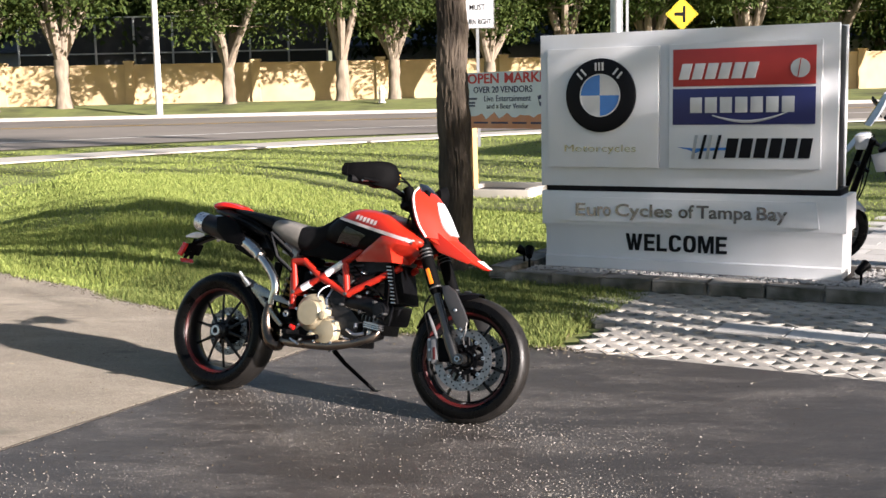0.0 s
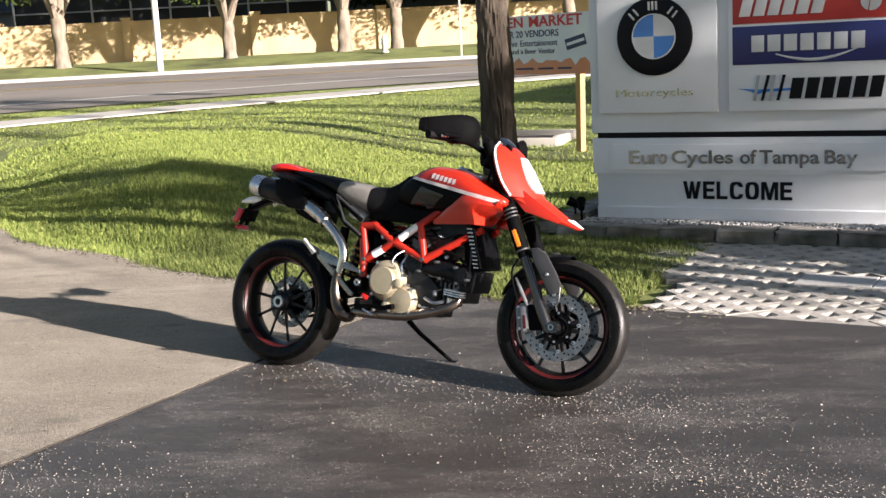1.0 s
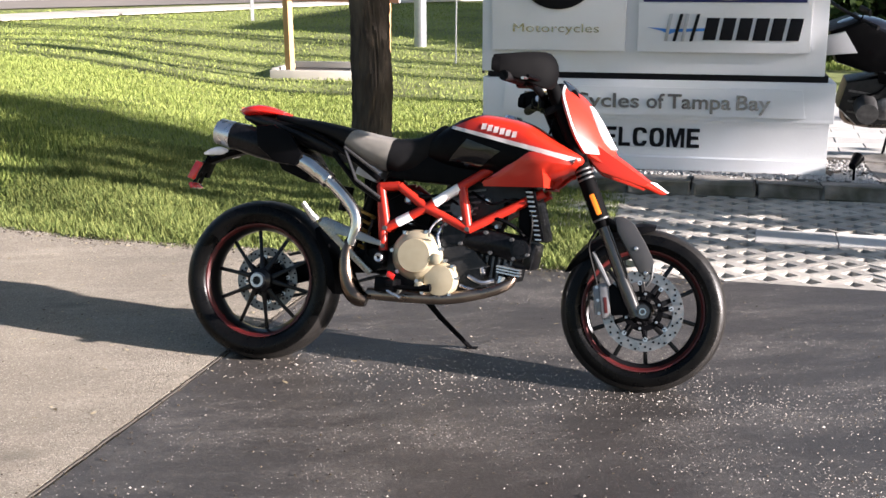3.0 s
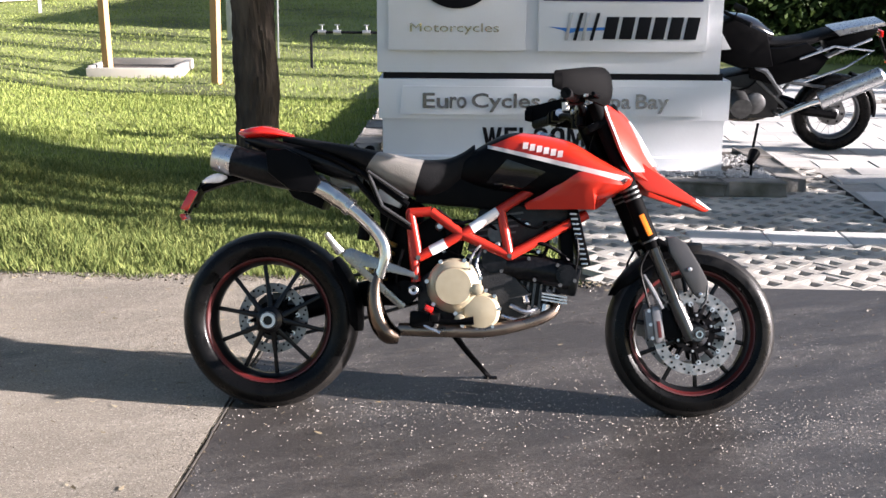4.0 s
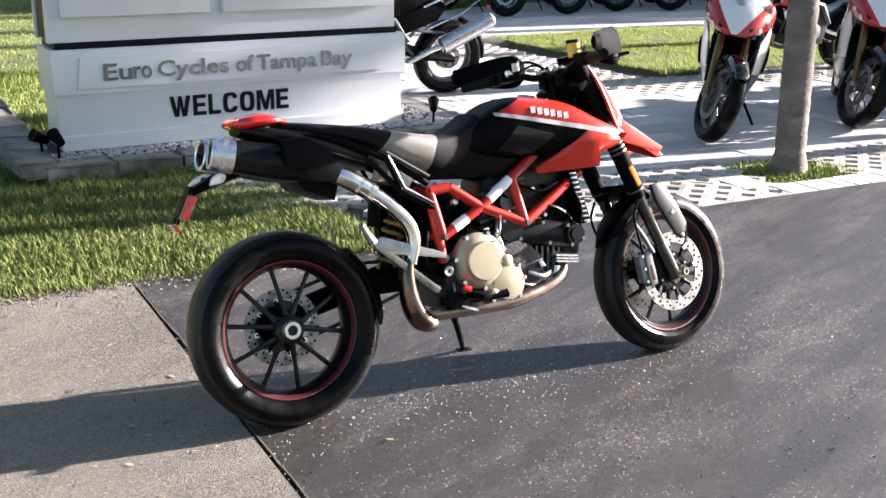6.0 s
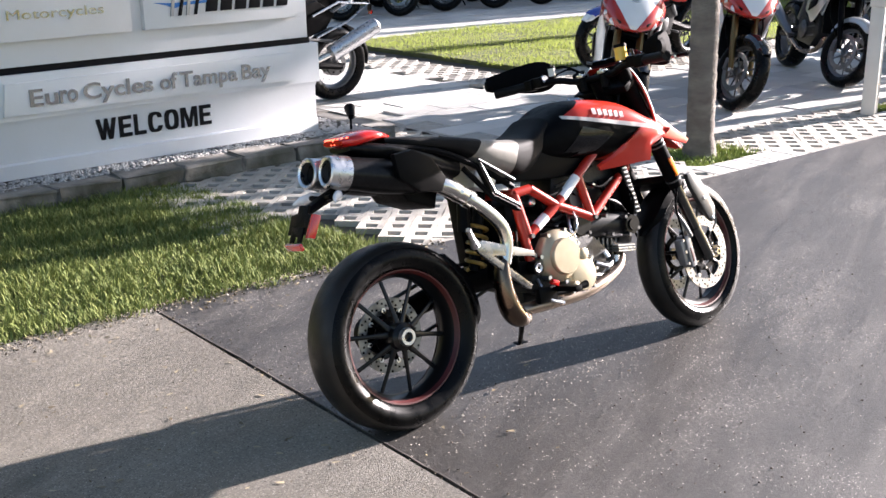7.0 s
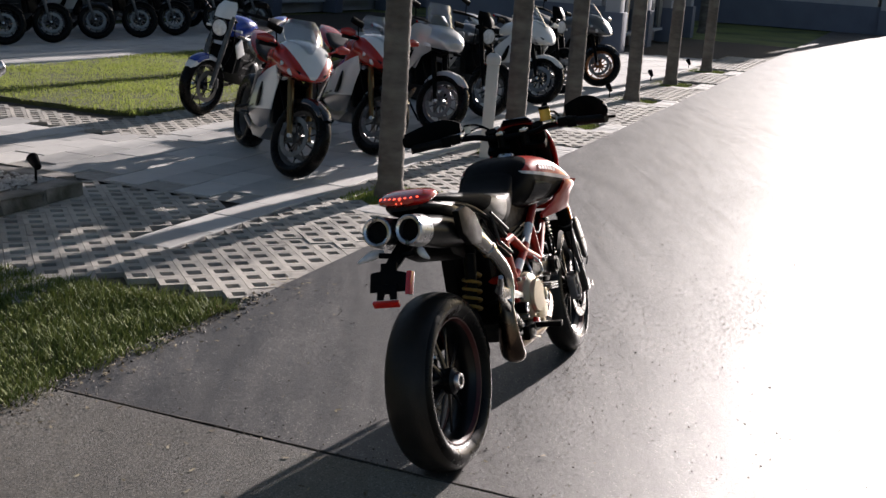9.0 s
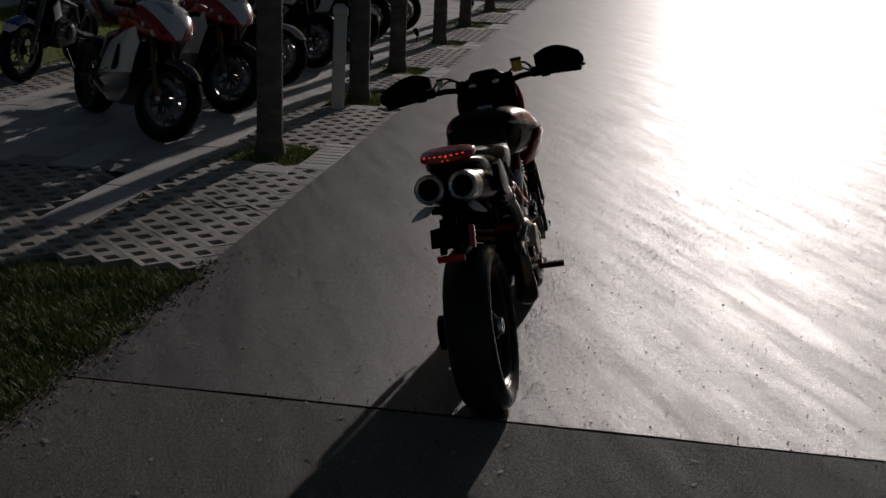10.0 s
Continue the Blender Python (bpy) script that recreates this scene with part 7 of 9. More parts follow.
def sport_bike(m, upper, lower, nose, rim, fork, label, lean=-8, guard=None):
    guard = guard or gloss_black_m
    b = empty("sport_motorcycle", m @ pose(0, 0, 0, lean), label, "motorcycle", "motorcycles parked before the shop")
    common(b, rim, fork, guard, bar_z=0.86, bar_x=1.08, bar_w=0.33, exhaust="none")
    for y in (-0.05, 0.05):
        bm = B(); tube(bm, [(-0.2, y, 0.86), (0.05, y, 0.80)], 0.034, 14); part("tail_pipe", bm, alu_m, b)
    seat_and_tank(b, upper, 0.82, 0.12, 0.88)
    for s in (-1, 1):
        bm = B()
        sheet(bm, [(0.46, 0.30, 0.36, 0.13, 0.17, 0.01), (0.58, 0.24, 0.50, 0.12, 0.19, 0.035), (0.74, 0.22, 0.64, 0.12, 0.205, 0.05), (0.90, 0.25, 0.74, 0.13, 0.215, 0.05), (1.02, 0.36, 0.81, 0.15, 0.225, 0.035), (1.13, 0.55, 0.86, 0.17, 0.23, 0.02), (1.22, 0.69, 0.87, 0.18, 0.225, 0.01)], s)
        cut(bm, [(0.6, 0.60, 1.2, 0.80), (0.5, 0.38, 1.1, 0.46)], lambda c: 2 if c.z < 0.38 + (c.x - 0.5) * 0.1333 else 1 if c.z < 0.60 + (c.x - 0.6) / 3 else 0)
        side = part("side_fairing", bm, [upper, lower, gunmetal_m], b)
        bm = B(); sheet(bm, [(0.84, 0.44, 0.47, 0.2, 0.2, 0.005), (0.93, 0.46, 0.6, 0.212, 0.216, 0.012), (0.98, 0.53, 0.65, 0.216, 0.222, 0.01), (1.0, 0.6, 0.64, 0.222, 0.224, 0.004)], s, 0.006, 4)
        bmesh.ops.translate(bm, vec=(0, s * 0.016, 0), verts=bm.verts[:]); part("side_vent", bm, black_m, side)
        for i in range(3):
            bm = B(); x = 0.62 + 0.085 * i; z = 0.40 + 0.028 * i
            slab(bm, [(x, z), (x + 0.06, z + 0.012), (x + 0.06, z + 0.024), (x, z + 0.012)], s * 0.2 + (0.013 if s > 0 else -0.017), s * 0.2 + (0.017 if s > 0 else -0.013)); part("fairing_mark", bm, guard_grey_m, side)
    bm = B(); box(bm, (1.06, 0, 0.52), (0.05, 0.3, 0.34), pose(0, 0, 0, 0, -20), 0.01); part("radiator", bm, black_m, b)
    bm = B()
    loft(bm, [(1.0, 0.86, 0.2, 0.12, 0.15, 0), (1.12, 0.87, 0.235, 0.14, 0.16, 0), (1.24, 0.85, 0.22, 0.13, 0.14, 0), (1.36, 0.81, 0.165, 0.09, 0.09, 0), (1.44, 0.775, 0.1, 0.045, 0.045, 0), (1.48, 0.76, 0.04, 0.015, 0.015, 0)], 32, 4, 2.2)
    for s in (-1, 1):
        bmesh.ops.bisect_plane(bm, geom=bm.verts[:] + bm.edges[:] + bm.faces[:], dist=1e-5, plane_co=(0, s * 0.1, 0.86), plane_no=(0, 1, -s * 0.75))
    cut(bm, [(1.0, 0.80, 1.6, 0.74)], lambda c: 1 if abs(c.y) < 0.1 + (c.z - 0.86) * 0.75 and c.z > 0.80 - (c.x - 1) * 0.1 else 0)
    part("nose_fairing", bm, [upper, nose], b)
    bm = B(); shield(bm, [(1.05, 1.16, 0.1, 0.06), (1.13, 1.1, 0.145, 0.11), (1.23, 1.02, 0.155, 0.14), (1.33, 0.93, 0.12, 0.1)], 11, 0.004); part("windscreen", bm, clear_screen_m, b, "clear windscreen")
    for s in (-1, 1):
        bm = B(); box(bm, (1.405, s * 0.085, 0.792), (0.06, 0.07, 0.022), pose(0, 0, 0, 0, 20, -s * 38), 0.008); part("headlight", bm, black_m, b, "dark headlight slot")
        bm = B(); tube(bm, [(1.3, s * 0.17, 0.83), (1.29, s * 0.21, 0.83)], [0.012, 0.02], 8); part("turn_signal", bm, lens_m, b)
        bm = B(); lathe(bm, [(0.0, 0.022), (0.022, 0.018), (0.034, 0.006), (0.036, -0.02)], Matrix.Translation((1.365, s * 0.135, 0.79)) @ pose(0, 0, 0, 0, 78, s * 28), 18); part("round_lamp", bm, lens_m, b, "round clear fairing lamp")
        bm = B(); tube(bm, [(1.16, s * 0.2, 0.95), (1.15, s * 0.27, 0.98)], 0.008, 6); tube(bm, [(1.17, s * 0.25, 0.985), (1.14, s * 0.3, 0.99), (1.12, s * 0.37, 0.985)], [0.018, 0.034, 0.02], 12, 3, flat=0.6); part("fairing_mirror", bm, upper, b)
    bm = B(); box(bm, (1.29, 0, 0.755), (0.12, 0.24, 0.035), pose(0, 0, 0, 0, 15), 0.01); part("air_intake", bm, black_m, b)
    bm = B(); slab(bm, [(0.5, 0.24), (0.62, 0.18), (0.86, 0.19), (1.0, 0.3), (0.98, 0.42), (0.6, 0.4)], -0.15, 0.15, 0.03); part("belly_pan", bm, gunmetal_m, b)
    bm = B(); box(bm, (1.16, 0, 0.96), (0.06, 0.16, 0.07), pose(0, 0, 0, 0, -30), 0.012); part("instrument_cluster", bm, black_m, b)
    bm = B(); loft(bm, [(-0.25, 0.98, 0.03, 0.01, 0.01, 0), (-0.1, 0.95, 0.09, 0.03, 0.04, 0), (0.1, 0.88, 0.13, 0.04, 0.06, 0), (0.3, 0.8, 0.12, 0.03, 0.05, 0)], 20, 4, 2.4); part("tail_fairing", bm, upper, b)
    return b


def naked_bike(m, tank_m, guard_m, fork, rim, label, white_screen=False, lean=-8, fairing=None, blue_guard=False):
    b = empty("naked_motorcycle", m @ pose(0, 0, 0, lean), label, "motorcycle", "motorcycles parked before the shop")
    common(b, rim, fork, guard_m, bar_z=0.98, bar_x=1.02, bar_w=0.38, steer=-12 if blue_guard else 22)
    seat_and_tank(b, tank_m, 0.8, 0.1, 0.9)
    if blue_guard:
        bm = B(); arc_guard(bm, 1.42, 0.3, 0.328, 55, 100, 0.07, drop=0.05); ob = part("guard_stripe", bm, blue_m, [c for c in b.children if c.name.startswith("front_mudguard")][0], "blue band on the mudguard")
    bm = B(); lathe(bm, [(0.0, -0.09), (0.06, -0.08), (0.085, -0.02), (0.09, 0.02), (0.08, 0.025)], Matrix.Translation((1.2, 0, 0.87)) @ pose(0, 0, 0, 0, 90), 22); h = part("headlight_shell", bm, black_m, b)
    bm = B(); lathe(bm, [(0.082, 0.02), (0.06, 0.03), (0.0, 0.035)], Matrix.Translation((1.2, 0, 0.87)) @ pose(0, 0, 0, 0, 90), 22); part("headlight_lens", bm, lens_m, h)
    bm = B(); shield(bm, [(1.1, 1.13, 0.07, 0.04), (1.17, 1.06, 0.11, 0.06), (1.22, 0.97, 0.11, 0.06)], 9, 0.006); part("fly_screen", bm, bike_white_m if white_screen else black_m, b)
    bm = B(); box(bm, (1.07, 0, 0.55), (0.04, 0.3, 0.26), pose(0, 0, 0, 0, -16), 0.01); part("radiator", bm, black_m, b)
    for s in (-1, 1):
        bm = B(); slab(bm, [(0.95, 0.62), (1.05, 0.78), (1.16, 0.72), (1.08, 0.58)], s * 0.17 - 0.008, s * 0.17 + 0.008, 0.006); part("radiator_shroud", bm, guard_m, b)
        bm = B(); tube(bm, [(1.12, s * 0.1, 0.86), (1.12, s * 0.2, 0.86)], [0.008, 0.016], 8); part("turn_signal", bm, lens_m, b)
    if fairing:
        for s in (-1, 1):
            bm = B()
            sheet(bm, [(0.72, 0.56, 0.62, 0.17, 0.2, 0.01), (0.86, 0.5, 0.82, 0.18, 0.235, 0.03), (1.02, 0.56, 0.98, 0.2, 0.255, 0.03), (1.16, 0.68, 1.02, 0.2, 0.25, 0.025), (1.3, 0.78, 1.0, 0.16, 0.19, 0.015)], s)
            side = part("side_fairing", bm, fairing, b)
            bm = B(); slab(bm, [(0.9, 0.6), (1.06, 0.66), (1.12, 0.76), (0.94, 0.72)], s * 0.24 - 0.006, s * 0.24 + 0.006, 0.004); part("side_vent", bm, black_m, side)
            bm = B(); box(bm, (1.27, s * 0.19, 0.83), (0.08, 0.03, 0.04), pose(0, 0, 0, 0, 0, -s * 40), 0.01); part("turn_signal", bm, lens_m, side)
        bm = B()
        loft(bm, [(1.08, 0.9, 0.2, 0.14, 0.12, 0), (1.22, 0.9, 0.215, 0.13, 0.13, 0), (1.34, 0.885, 0.18, 0.105, 0.11, 0), (1.42, 0.87, 0.125, 0.07, 0.075, 0), (1.46, 0.86, 0.06, 0.03, 0.03, 0)], 32, 5, 2.4)
        cut(bm, [(1.1, 0.82, 1.6, 0.80)], lambda c: 0 if c.z > 0.82 - (c.x - 1.1) * 0.04 else 1)
        part("nose_fairing", bm, [fairing, black_m], b)
        bm = B(); shield(bm, [(1.12, 1.24, 0.12, 0.06), (1.2, 1.13, 0.15, 0.1), (1.3, 1.0, 0.15, 0.12), (1.38, 0.93, 0.11, 0.08)], 11, 0.005); part("windscreen", bm, clear_screen_m, b)
        for s in (-1, 1):
            bm = B(); shield(bm, [(1.385, 0.945, 0.03, 0.02), (1.42, 0.905, 0.055, 0.03), (1.44, 0.87, 0.045, 0.02)], 7, 0.012); bmesh.ops.translate(bm, vec=(-0.018, s * 0.062, 0), verts=bm.verts[:]); part("headlight", bm, lens_m, b)
        for s in (-1, 1):
            bm = B(); box(bm, (1.42, s * 0.07, 0.78), (0.04, 0.07, 0.03), bevel=0.008); part("nose_vent", bm, black_m, b)
    bm = B(); loft(bm, [(-0.22, 0.93, 0.03, 0.01, 0.01, 0), (-0.08, 0.9, 0.07, 0.03, 0.03, 0), (0.12, 0.85, 0.1, 0.03, 0.05, 0)], 16, 4, 2.4); part("tail_unit", bm, tank_m, b)
    bm = B(); box(bm, (-0.21, 0, 0.915), (0.02, 0.09, 0.03), bevel=0.005); part("tail_light", bm, red_lens_m, b)
    bm = B(); arc_guard(bm, 0, 0.315, 0.34, 70, 150, 0.08, drop=0.03); part("rear_mudguard", bm, black_m, b)
    bm = B(); slab(bm, [(0.55, 0.6), (0.62, 0.74), (0.72, 0.8), (0.95, 0.78), (0.9, 0.62)], -0.1, 0.1, 0.015); part("airbox", bm, black_m, b)
    return b


def adventure_bike(m, label):
    b = empty("adventure_motorcycle", m @ pose(0, 0, 0, -7), label, "motorcycle", "motorcycles parked before the shop")
    common(b, gunmetal_m, black_m, silver_m, L=1.5, bar_z=1.1, bar_x=1.02, bar_w=0.44, exhaust="none", rear_w=0.15, spokes=0)
    for s in (-1, 1):
        bm = B(); lathe(bm, [(0.0, 0.075), (0.03, 0.075), (0.045, 0.06), (0.095, 0.055), (0.1, 0.03)], Matrix.Translation((0, 0, 0.315)) @ pose(0, 0, 0, -90 * s), 24); hub = part("final_drive", bm, fin_m, b, "dark grey wheel hub")
        for k in range(6):
            a = math.pi / 3 * k
            bm = B(); cyl(bm, (0.07 * math.cos(a), s * 0.055, 0.315 + 0.07 * math.sin(a)), (0.07 * math.cos(a), s * 0.061, 0.315 + 0.07 * math.sin(a)), 0.01, 8); part("hub_bolt", bm, black_m, hub)
        bm = B(); slab(bm, [(0.12, 0.78), (0.2, 0.66), (0.5, 0.56), (0.72, 0.62), (0.76, 0.86), (0.5, 0.86), (0.3, 0.9)], s * 0.15 - 0.02, s * 0.15 + 0.02, 0.012); part("side_cover", bm, black_m, b)
        for p, q in (((0.5, 0.45), (0.3, 0.72)), ((0.52, 0.6), (0.12, 0.55)), ((0.4, 0.38), (0.72, 0.66)), ((0.3, 0.72), (0.05, 0.84))):
            bm = B(); tube(bm, [(p[0], s * 0.14, p[1]), (q[0], s * 0.15, q[1])], 0.014, 8); part("frame_tube", bm, fin_m, b)
    for x, r in ((0, 0.315), (1.5, 0.3)):
        bm = B()
        for k in range(20):
            a = 2 * math.pi * k / 20
            s = 1 if k % 2 else -1
            tube(bm, [(x + 0.05 * math.cos(a), s * 0.03, r + 0.05 * math.sin(a)), (x + 0.2 * math.cos(a + 0.35 * s), 0, r + 0.2 * math.sin(a + 0.35 * s))], 0.0022, 5)
        part("wire_spokes", bm, alu_m, b)
    seat_and_tank(b, gloss_black_m, 0.88, 0.12, 1.02)
    bm = B(); slab(bm, [(0.55, 0.72), (0.62, 0.98), (0.9, 1.1), (1.12, 1.02), (1.05, 0.78), (0.8, 0.7)], -0.21, 0.21, 0.04); part("tank_shroud", bm, black_m, b)
    for s in (-1, 1):
        bm = B(); slab(bm, [(0.9, 0.86), (1.0, 1.02), (1.16, 0.98), (1.12, 0.84)], s * 0.22 - 0.01, s * 0.22 + 0.01, 0.006); part("silver_flank", bm, silver_m, b)
        bm = B(); tube(bm, [(0.8, s * 0.1, 0.45), (0.8, s * 0.34, 0.42)], [0.09, 0.08], 16); part("cylinder_head", bm, fin_m, b)
        bm = B()
        tube(bm, [(0.5, s * 0.12, 0.62), (0.1, s * 0.13, 0.8), (-0.2, s * 0.13, 0.93)], 0.012, 8)
        tube(bm, [(0.3, s * 0.18, 0.6), (0.0, s * 0.2, 0.72), (-0.2, s * 0.2, 0.85), (0.1, s * 0.19, 0.88), (0.35, s * 0.18, 0.78)], 0.01, 8)
        part("pannier_rail", bm, alu_m, b)
    bm = B(); slab(bm, [(0.1, 0.99), (-0.28, 1.06), (-0.3, 1.03), (0.05, 0.95)], -0.13, 0.13, 0.008); part("luggage_rack", bm, alu_m, b, "silver luggage rack")
    bm = B(); slab(bm, [(0.15, 0.9), (-0.15, 0.99), (-0.26, 0.99), (-0.18, 0.9), (0.1, 0.8)], -0.1, 0.1, 0.02); part("tail_unit", bm, black_m, b)
    bm = B(); tube(bm, [(0.45, 0.15, 0.32), (0.25, 0.18, 0.42), (0.12, 0.19, 0.46)], 0.026, 10, 3); part("exhaust_link_pipe", bm, steel_m, b)
    bm = B(); tube(bm, [(0.16, 0.19, 0.45), (-0.28, 0.21, 0.66)], 0.072, 20, flat=0.8); tube(bm, [(-0.28, 0.21, 0.66), (-0.3, 0.21, 0.67)], [0.072, 0.05], 20, flat=0.8); part("silencer", bm, alu_m, b, "fat brushed steel silencer")
    bm = B(); arc_guard(bm, 0, 0.315, 0.35, 110, 185, 0.07, drop=0.03); part("rear_mudguard", bm, black_m, b)
    bm = B(); box(bm, (-0.3, 0, 0.95), (0.03, 0.1, 0.05), bevel=0.008); part("tail_light", bm, red_lens_m, b)
    bm = B(); tube(bm, [(-0.3, 0, 0.93), (-0.36, 0, 0.8)], 0.012, 8); box(bm, (-0.37, 0, 0.77), (0.012, 0.05, 0.06), bevel=0.003); part("plate_bracket", bm, black_m, b)
    bm = B(); box(bm, (-0.378, 0, 0.73), (0.008, 0.04, 0.03)); part("red_reflector", bm, red_lens_m, b)
    bm = B(); shield(bm, [(1.1, 1.45, 0.12, 0.05), (1.17, 1.33, 0.15, 0.07), (1.25, 1.2, 0.14, 0.07)], 9, 0.005); part("windscreen", bm, screen_m, b)
    bm = B(); shield(bm, [(1.3, 1.12, 0.09, 0.05), (1.42, 0.98, 0.09, 0.05), (1.58, 0.86, 0.05, 0.02)], 9, 0.008); part("beak", bm, silver_m, b)
    bm = B(); box(bm, (1.25, 0, 1.06), (0.12, 0.2, 0.13), bevel=0.03); part("headlight", bm, lens_m, b)
    return b


def facing(u, v, heading, L=1.42):
    """A pose by the front wheel's contact point and the way the machine faces."""
    return DRIVE @ pose(u, v, 0.0, 0, 0, heading) @ pose(-L, 0, 0)


a = sport_bike(facing(2.87, 1.36, -134), pk_red_m, bike_white_m, bike_white_m, grey_rim_m, gold_fork_m, "red and white faired sport motorcycle on its side stand")
copy_thing(a, facing(4.18, 1.32, -131) @ pose(0, 0, 0, -8))
naked_bike(facing(5.76, 1.4, -126), silver_m, silver_m, black_m, gunmetal_m, "silver touring motorcycle with a half fairing and tall screen", fairing=silver_m)
naked_bike(facing(7.22, 1.44, -124), gunmetal_m, black_m, black_m, gloss_black_m, "dark grey naked motorcycle in a parked row")
sport_bike(facing(8.8, 1.36, -122), bike_white_m, bike_white_m, bike_white_m, gloss_black_m, black_m, "white faired sport motorcycle in a parked row", guard=bike_white_m)
naked_bike(facing(10.2, 1.5, -122), gunmetal_m, black_m, black_m, gloss_black_m, "dark naked motorcycle in a parked row")
sport_bike(facing(11.6, 1.36, -118), gunmetal_m, gunmetal_m, gunmetal_m, bronze_rim_m, black_m, "dark sport motorcycle with bronze wheels")
naked_bike(facing(5.1, 3.72, -176), blue_m, bike_white_m, fin_m, gloss_black_m, "blue and white naked motorcycle with a white fly screen", white_screen=True, blue_guard=True)
naked_bike(facing(14.0, 9.3, -80), gloss_black_m, black_m, fin_m, gloss_black_m, "black naked motorcycle at the end of the back row")
naked_bike(facing(15.2, 9.2, -80), blue_m, black_m, fin_m, grey_rim_m, "dark blue naked motorcycle at the end of the back row")
adventure_bike(facing(0.72, 4.05, 182, 1.5), "black and silver adventure motorcycle parked behind the sign")
back = naked_bike(facing(6.1, 9.8, -78), gloss_black_m, black_m, fin_m, gloss_black_m, "black naked motorcycle in the shaded back row")
for u, v in ((8.9, 9.67), (9.82, 9.58), (11.9, 9.5), (12.9, 9.5)):
    copy_thing(back, facing(u, v, -78) @ pose(0, 0, 0, -8))
silver = sport_bike(facing(8.05, 9.85, -80), silver_m, silver_m, silver_m, grey_rim_m, fin_m, "silver faired motorcycle in the shaded back row")
copy_thing(silver, facing(10.95, 9.65, -80) @ pose(0, 0, 0, -8))
naked_bike(facing(7.1, 9.74, -78), gunmetal_m, black_m, fin_m, grey_rim_m, "grey naked motorcycle in the shaded back row")

# ---- trees ----
def crown_mesh(name, centres, n, leaf, spread, seed, material, parent, droop=0.2):
    """Leaves gathered in clumps round branch ends, with gaps between."""
    r = np.random.default_rng(seed)
    cs = np.asarray(centres, float)
    k = r.integers(0, len(cs), n)
    d = r.normal(0, 1, (n, 3))
    d /= np.linalg.norm(d, axis=1)[:, None]
    rad = spread * r.uniform(0.25, 1.0, n) ** 0.6
    p = cs[k, :3] + d * (rad * cs[k, 3])[:, None] * np.array([1, 1, 0.7])
    w = d + r.normal(0, 0.7, (n, 3)) - np.array([0, 0, droop])
    w = w / np.linalg.norm(w, axis=1)[:, None] * (leaf * r.uniform(0.6, 1.4, n))[:, None]
    s = np.cross(w, r.normal(0, 1, (n, 3)))
    s = s / np.linalg.norm(s, axis=1)[:, None] * (leaf * 0.55 * r.uniform(0.7, 1.3, n))[:, None]
    ob = quads(name, p, w, s, material, parent)
    return ob


def limb_tree(name, m, height, r0, fork_z, bark, leaf_mat, seed, limbs=6, crown_r=2.6, leaf=0.16, leaves=9000, label="", lean=0.0, crown_low=0.4, furrow=0.0):
    rnd = random.Random(seed)
    t = empty(name, m, label, "tree", "trees")
    bm = B()
    lx = lean * fork_z
    tube(bm, [(0, 0, -0.2), (0.01, 0, 0.12), (lx * 0.3, 0.02, fork_z * 0.5), (lx, 0, fork_z)], [r0 * 1.75, r0 * 1.2, r0, r0 * 0.95], 72 if furrow else 18, 60 if furrow else 12)
    for v in bm.verts:
        if furrow and v.co.z > -0.1:
            a = math.atan2(v.co.y, v.co.x)
            q = Vector((math.cos(a) * 5.5, math.sin(a) * 5.5, v.co.z * 4.5))
            d = 1 - abs(noise.noise(q)) * 2.2 + 0.5 * noise.noise(q * 2.7)
            v.co += Vector((math.cos(a), math.sin(a), 0)) * furrow * (d - 0.6)
    ends = []
    for k in range(limbs):
        a = 2 * math.pi * (k + rnd.uniform(-0.3, 0.3)) / limbs
        out = crown_r * rnd.uniform(0.45, 0.85)
        top = height * rnd.uniform(0.62, 0.95)
        z0 = fork_z * rnd.uniform(0.85, 1.0)
        p0 = Vector((lx, 0, z0))
        p1 = p0 + Vector((math.cos(a) * out * 0.3, math.sin(a) * out * 0.3, (top - z0) * 0.35))
        p2 = p0 + Vector((math.cos(a) * out * 0.65, math.sin(a) * out * 0.65, (top - z0) * 0.7))
        p3 = p0 + Vector((math.cos(a) * out, math.sin(a) * out, top - z0))
        tube(bm, [p0, p1, p2, p3], [r0 * 0.65, r0 * 0.5, r0 * 0.3, r0 * 0.08], 8, 3)
        for q, f in ((p1, 0.55), (p2, 0.8), (p3, 1.0)):
            for _ in range(2):
                e = q + Vector((rnd.uniform(-1, 1), rnd.uniform(-1, 1), rnd.uniform(-0.3, 0.8))) * crown_r * 0.4
                if e.z > fork_z + crown_low * 0.3:
                    tube(bm, [q, (q + e) / 2 + Vector((0, 0, 0.08)), e], [r0 * 0.16, r0 * 0.1, r0 * 0.03], 5)
                    ends.append((e.x, e.y, e.z, crown_r * 0.36 * rnd.uniform(0.6, 1.2)))
            if q is not p1 and q.z > fork_z + crown_low * 0.3:
                ends.append((q.x, q.y, q.z, crown_r * 0.34))
    for v in bm.verts:
        v.co += Vector((noise.noise(v.co * 2.3), noise.noise(v.co * 2.3 + Vector((9, 0, 0))), 0)) * r0 * 0.28
    part("trunk", bm, bark, t)
    crown_mesh("crown", ends, leaves, leaf, 1.0, seed, leaf_mat, t)
    return t


# the tree in the lawn before the sign
limb_tree("lawn_tree", pose(-0.425, 10.4, 0.0, 0, 0, 20), 8.5, 0.13, 3.6, bark_mat, oak_leaf_mat, 5, 6, 3.0, 0.13, 12000, "tall tree with dark furrowed bark standing in the lawn", furrow=0.016)


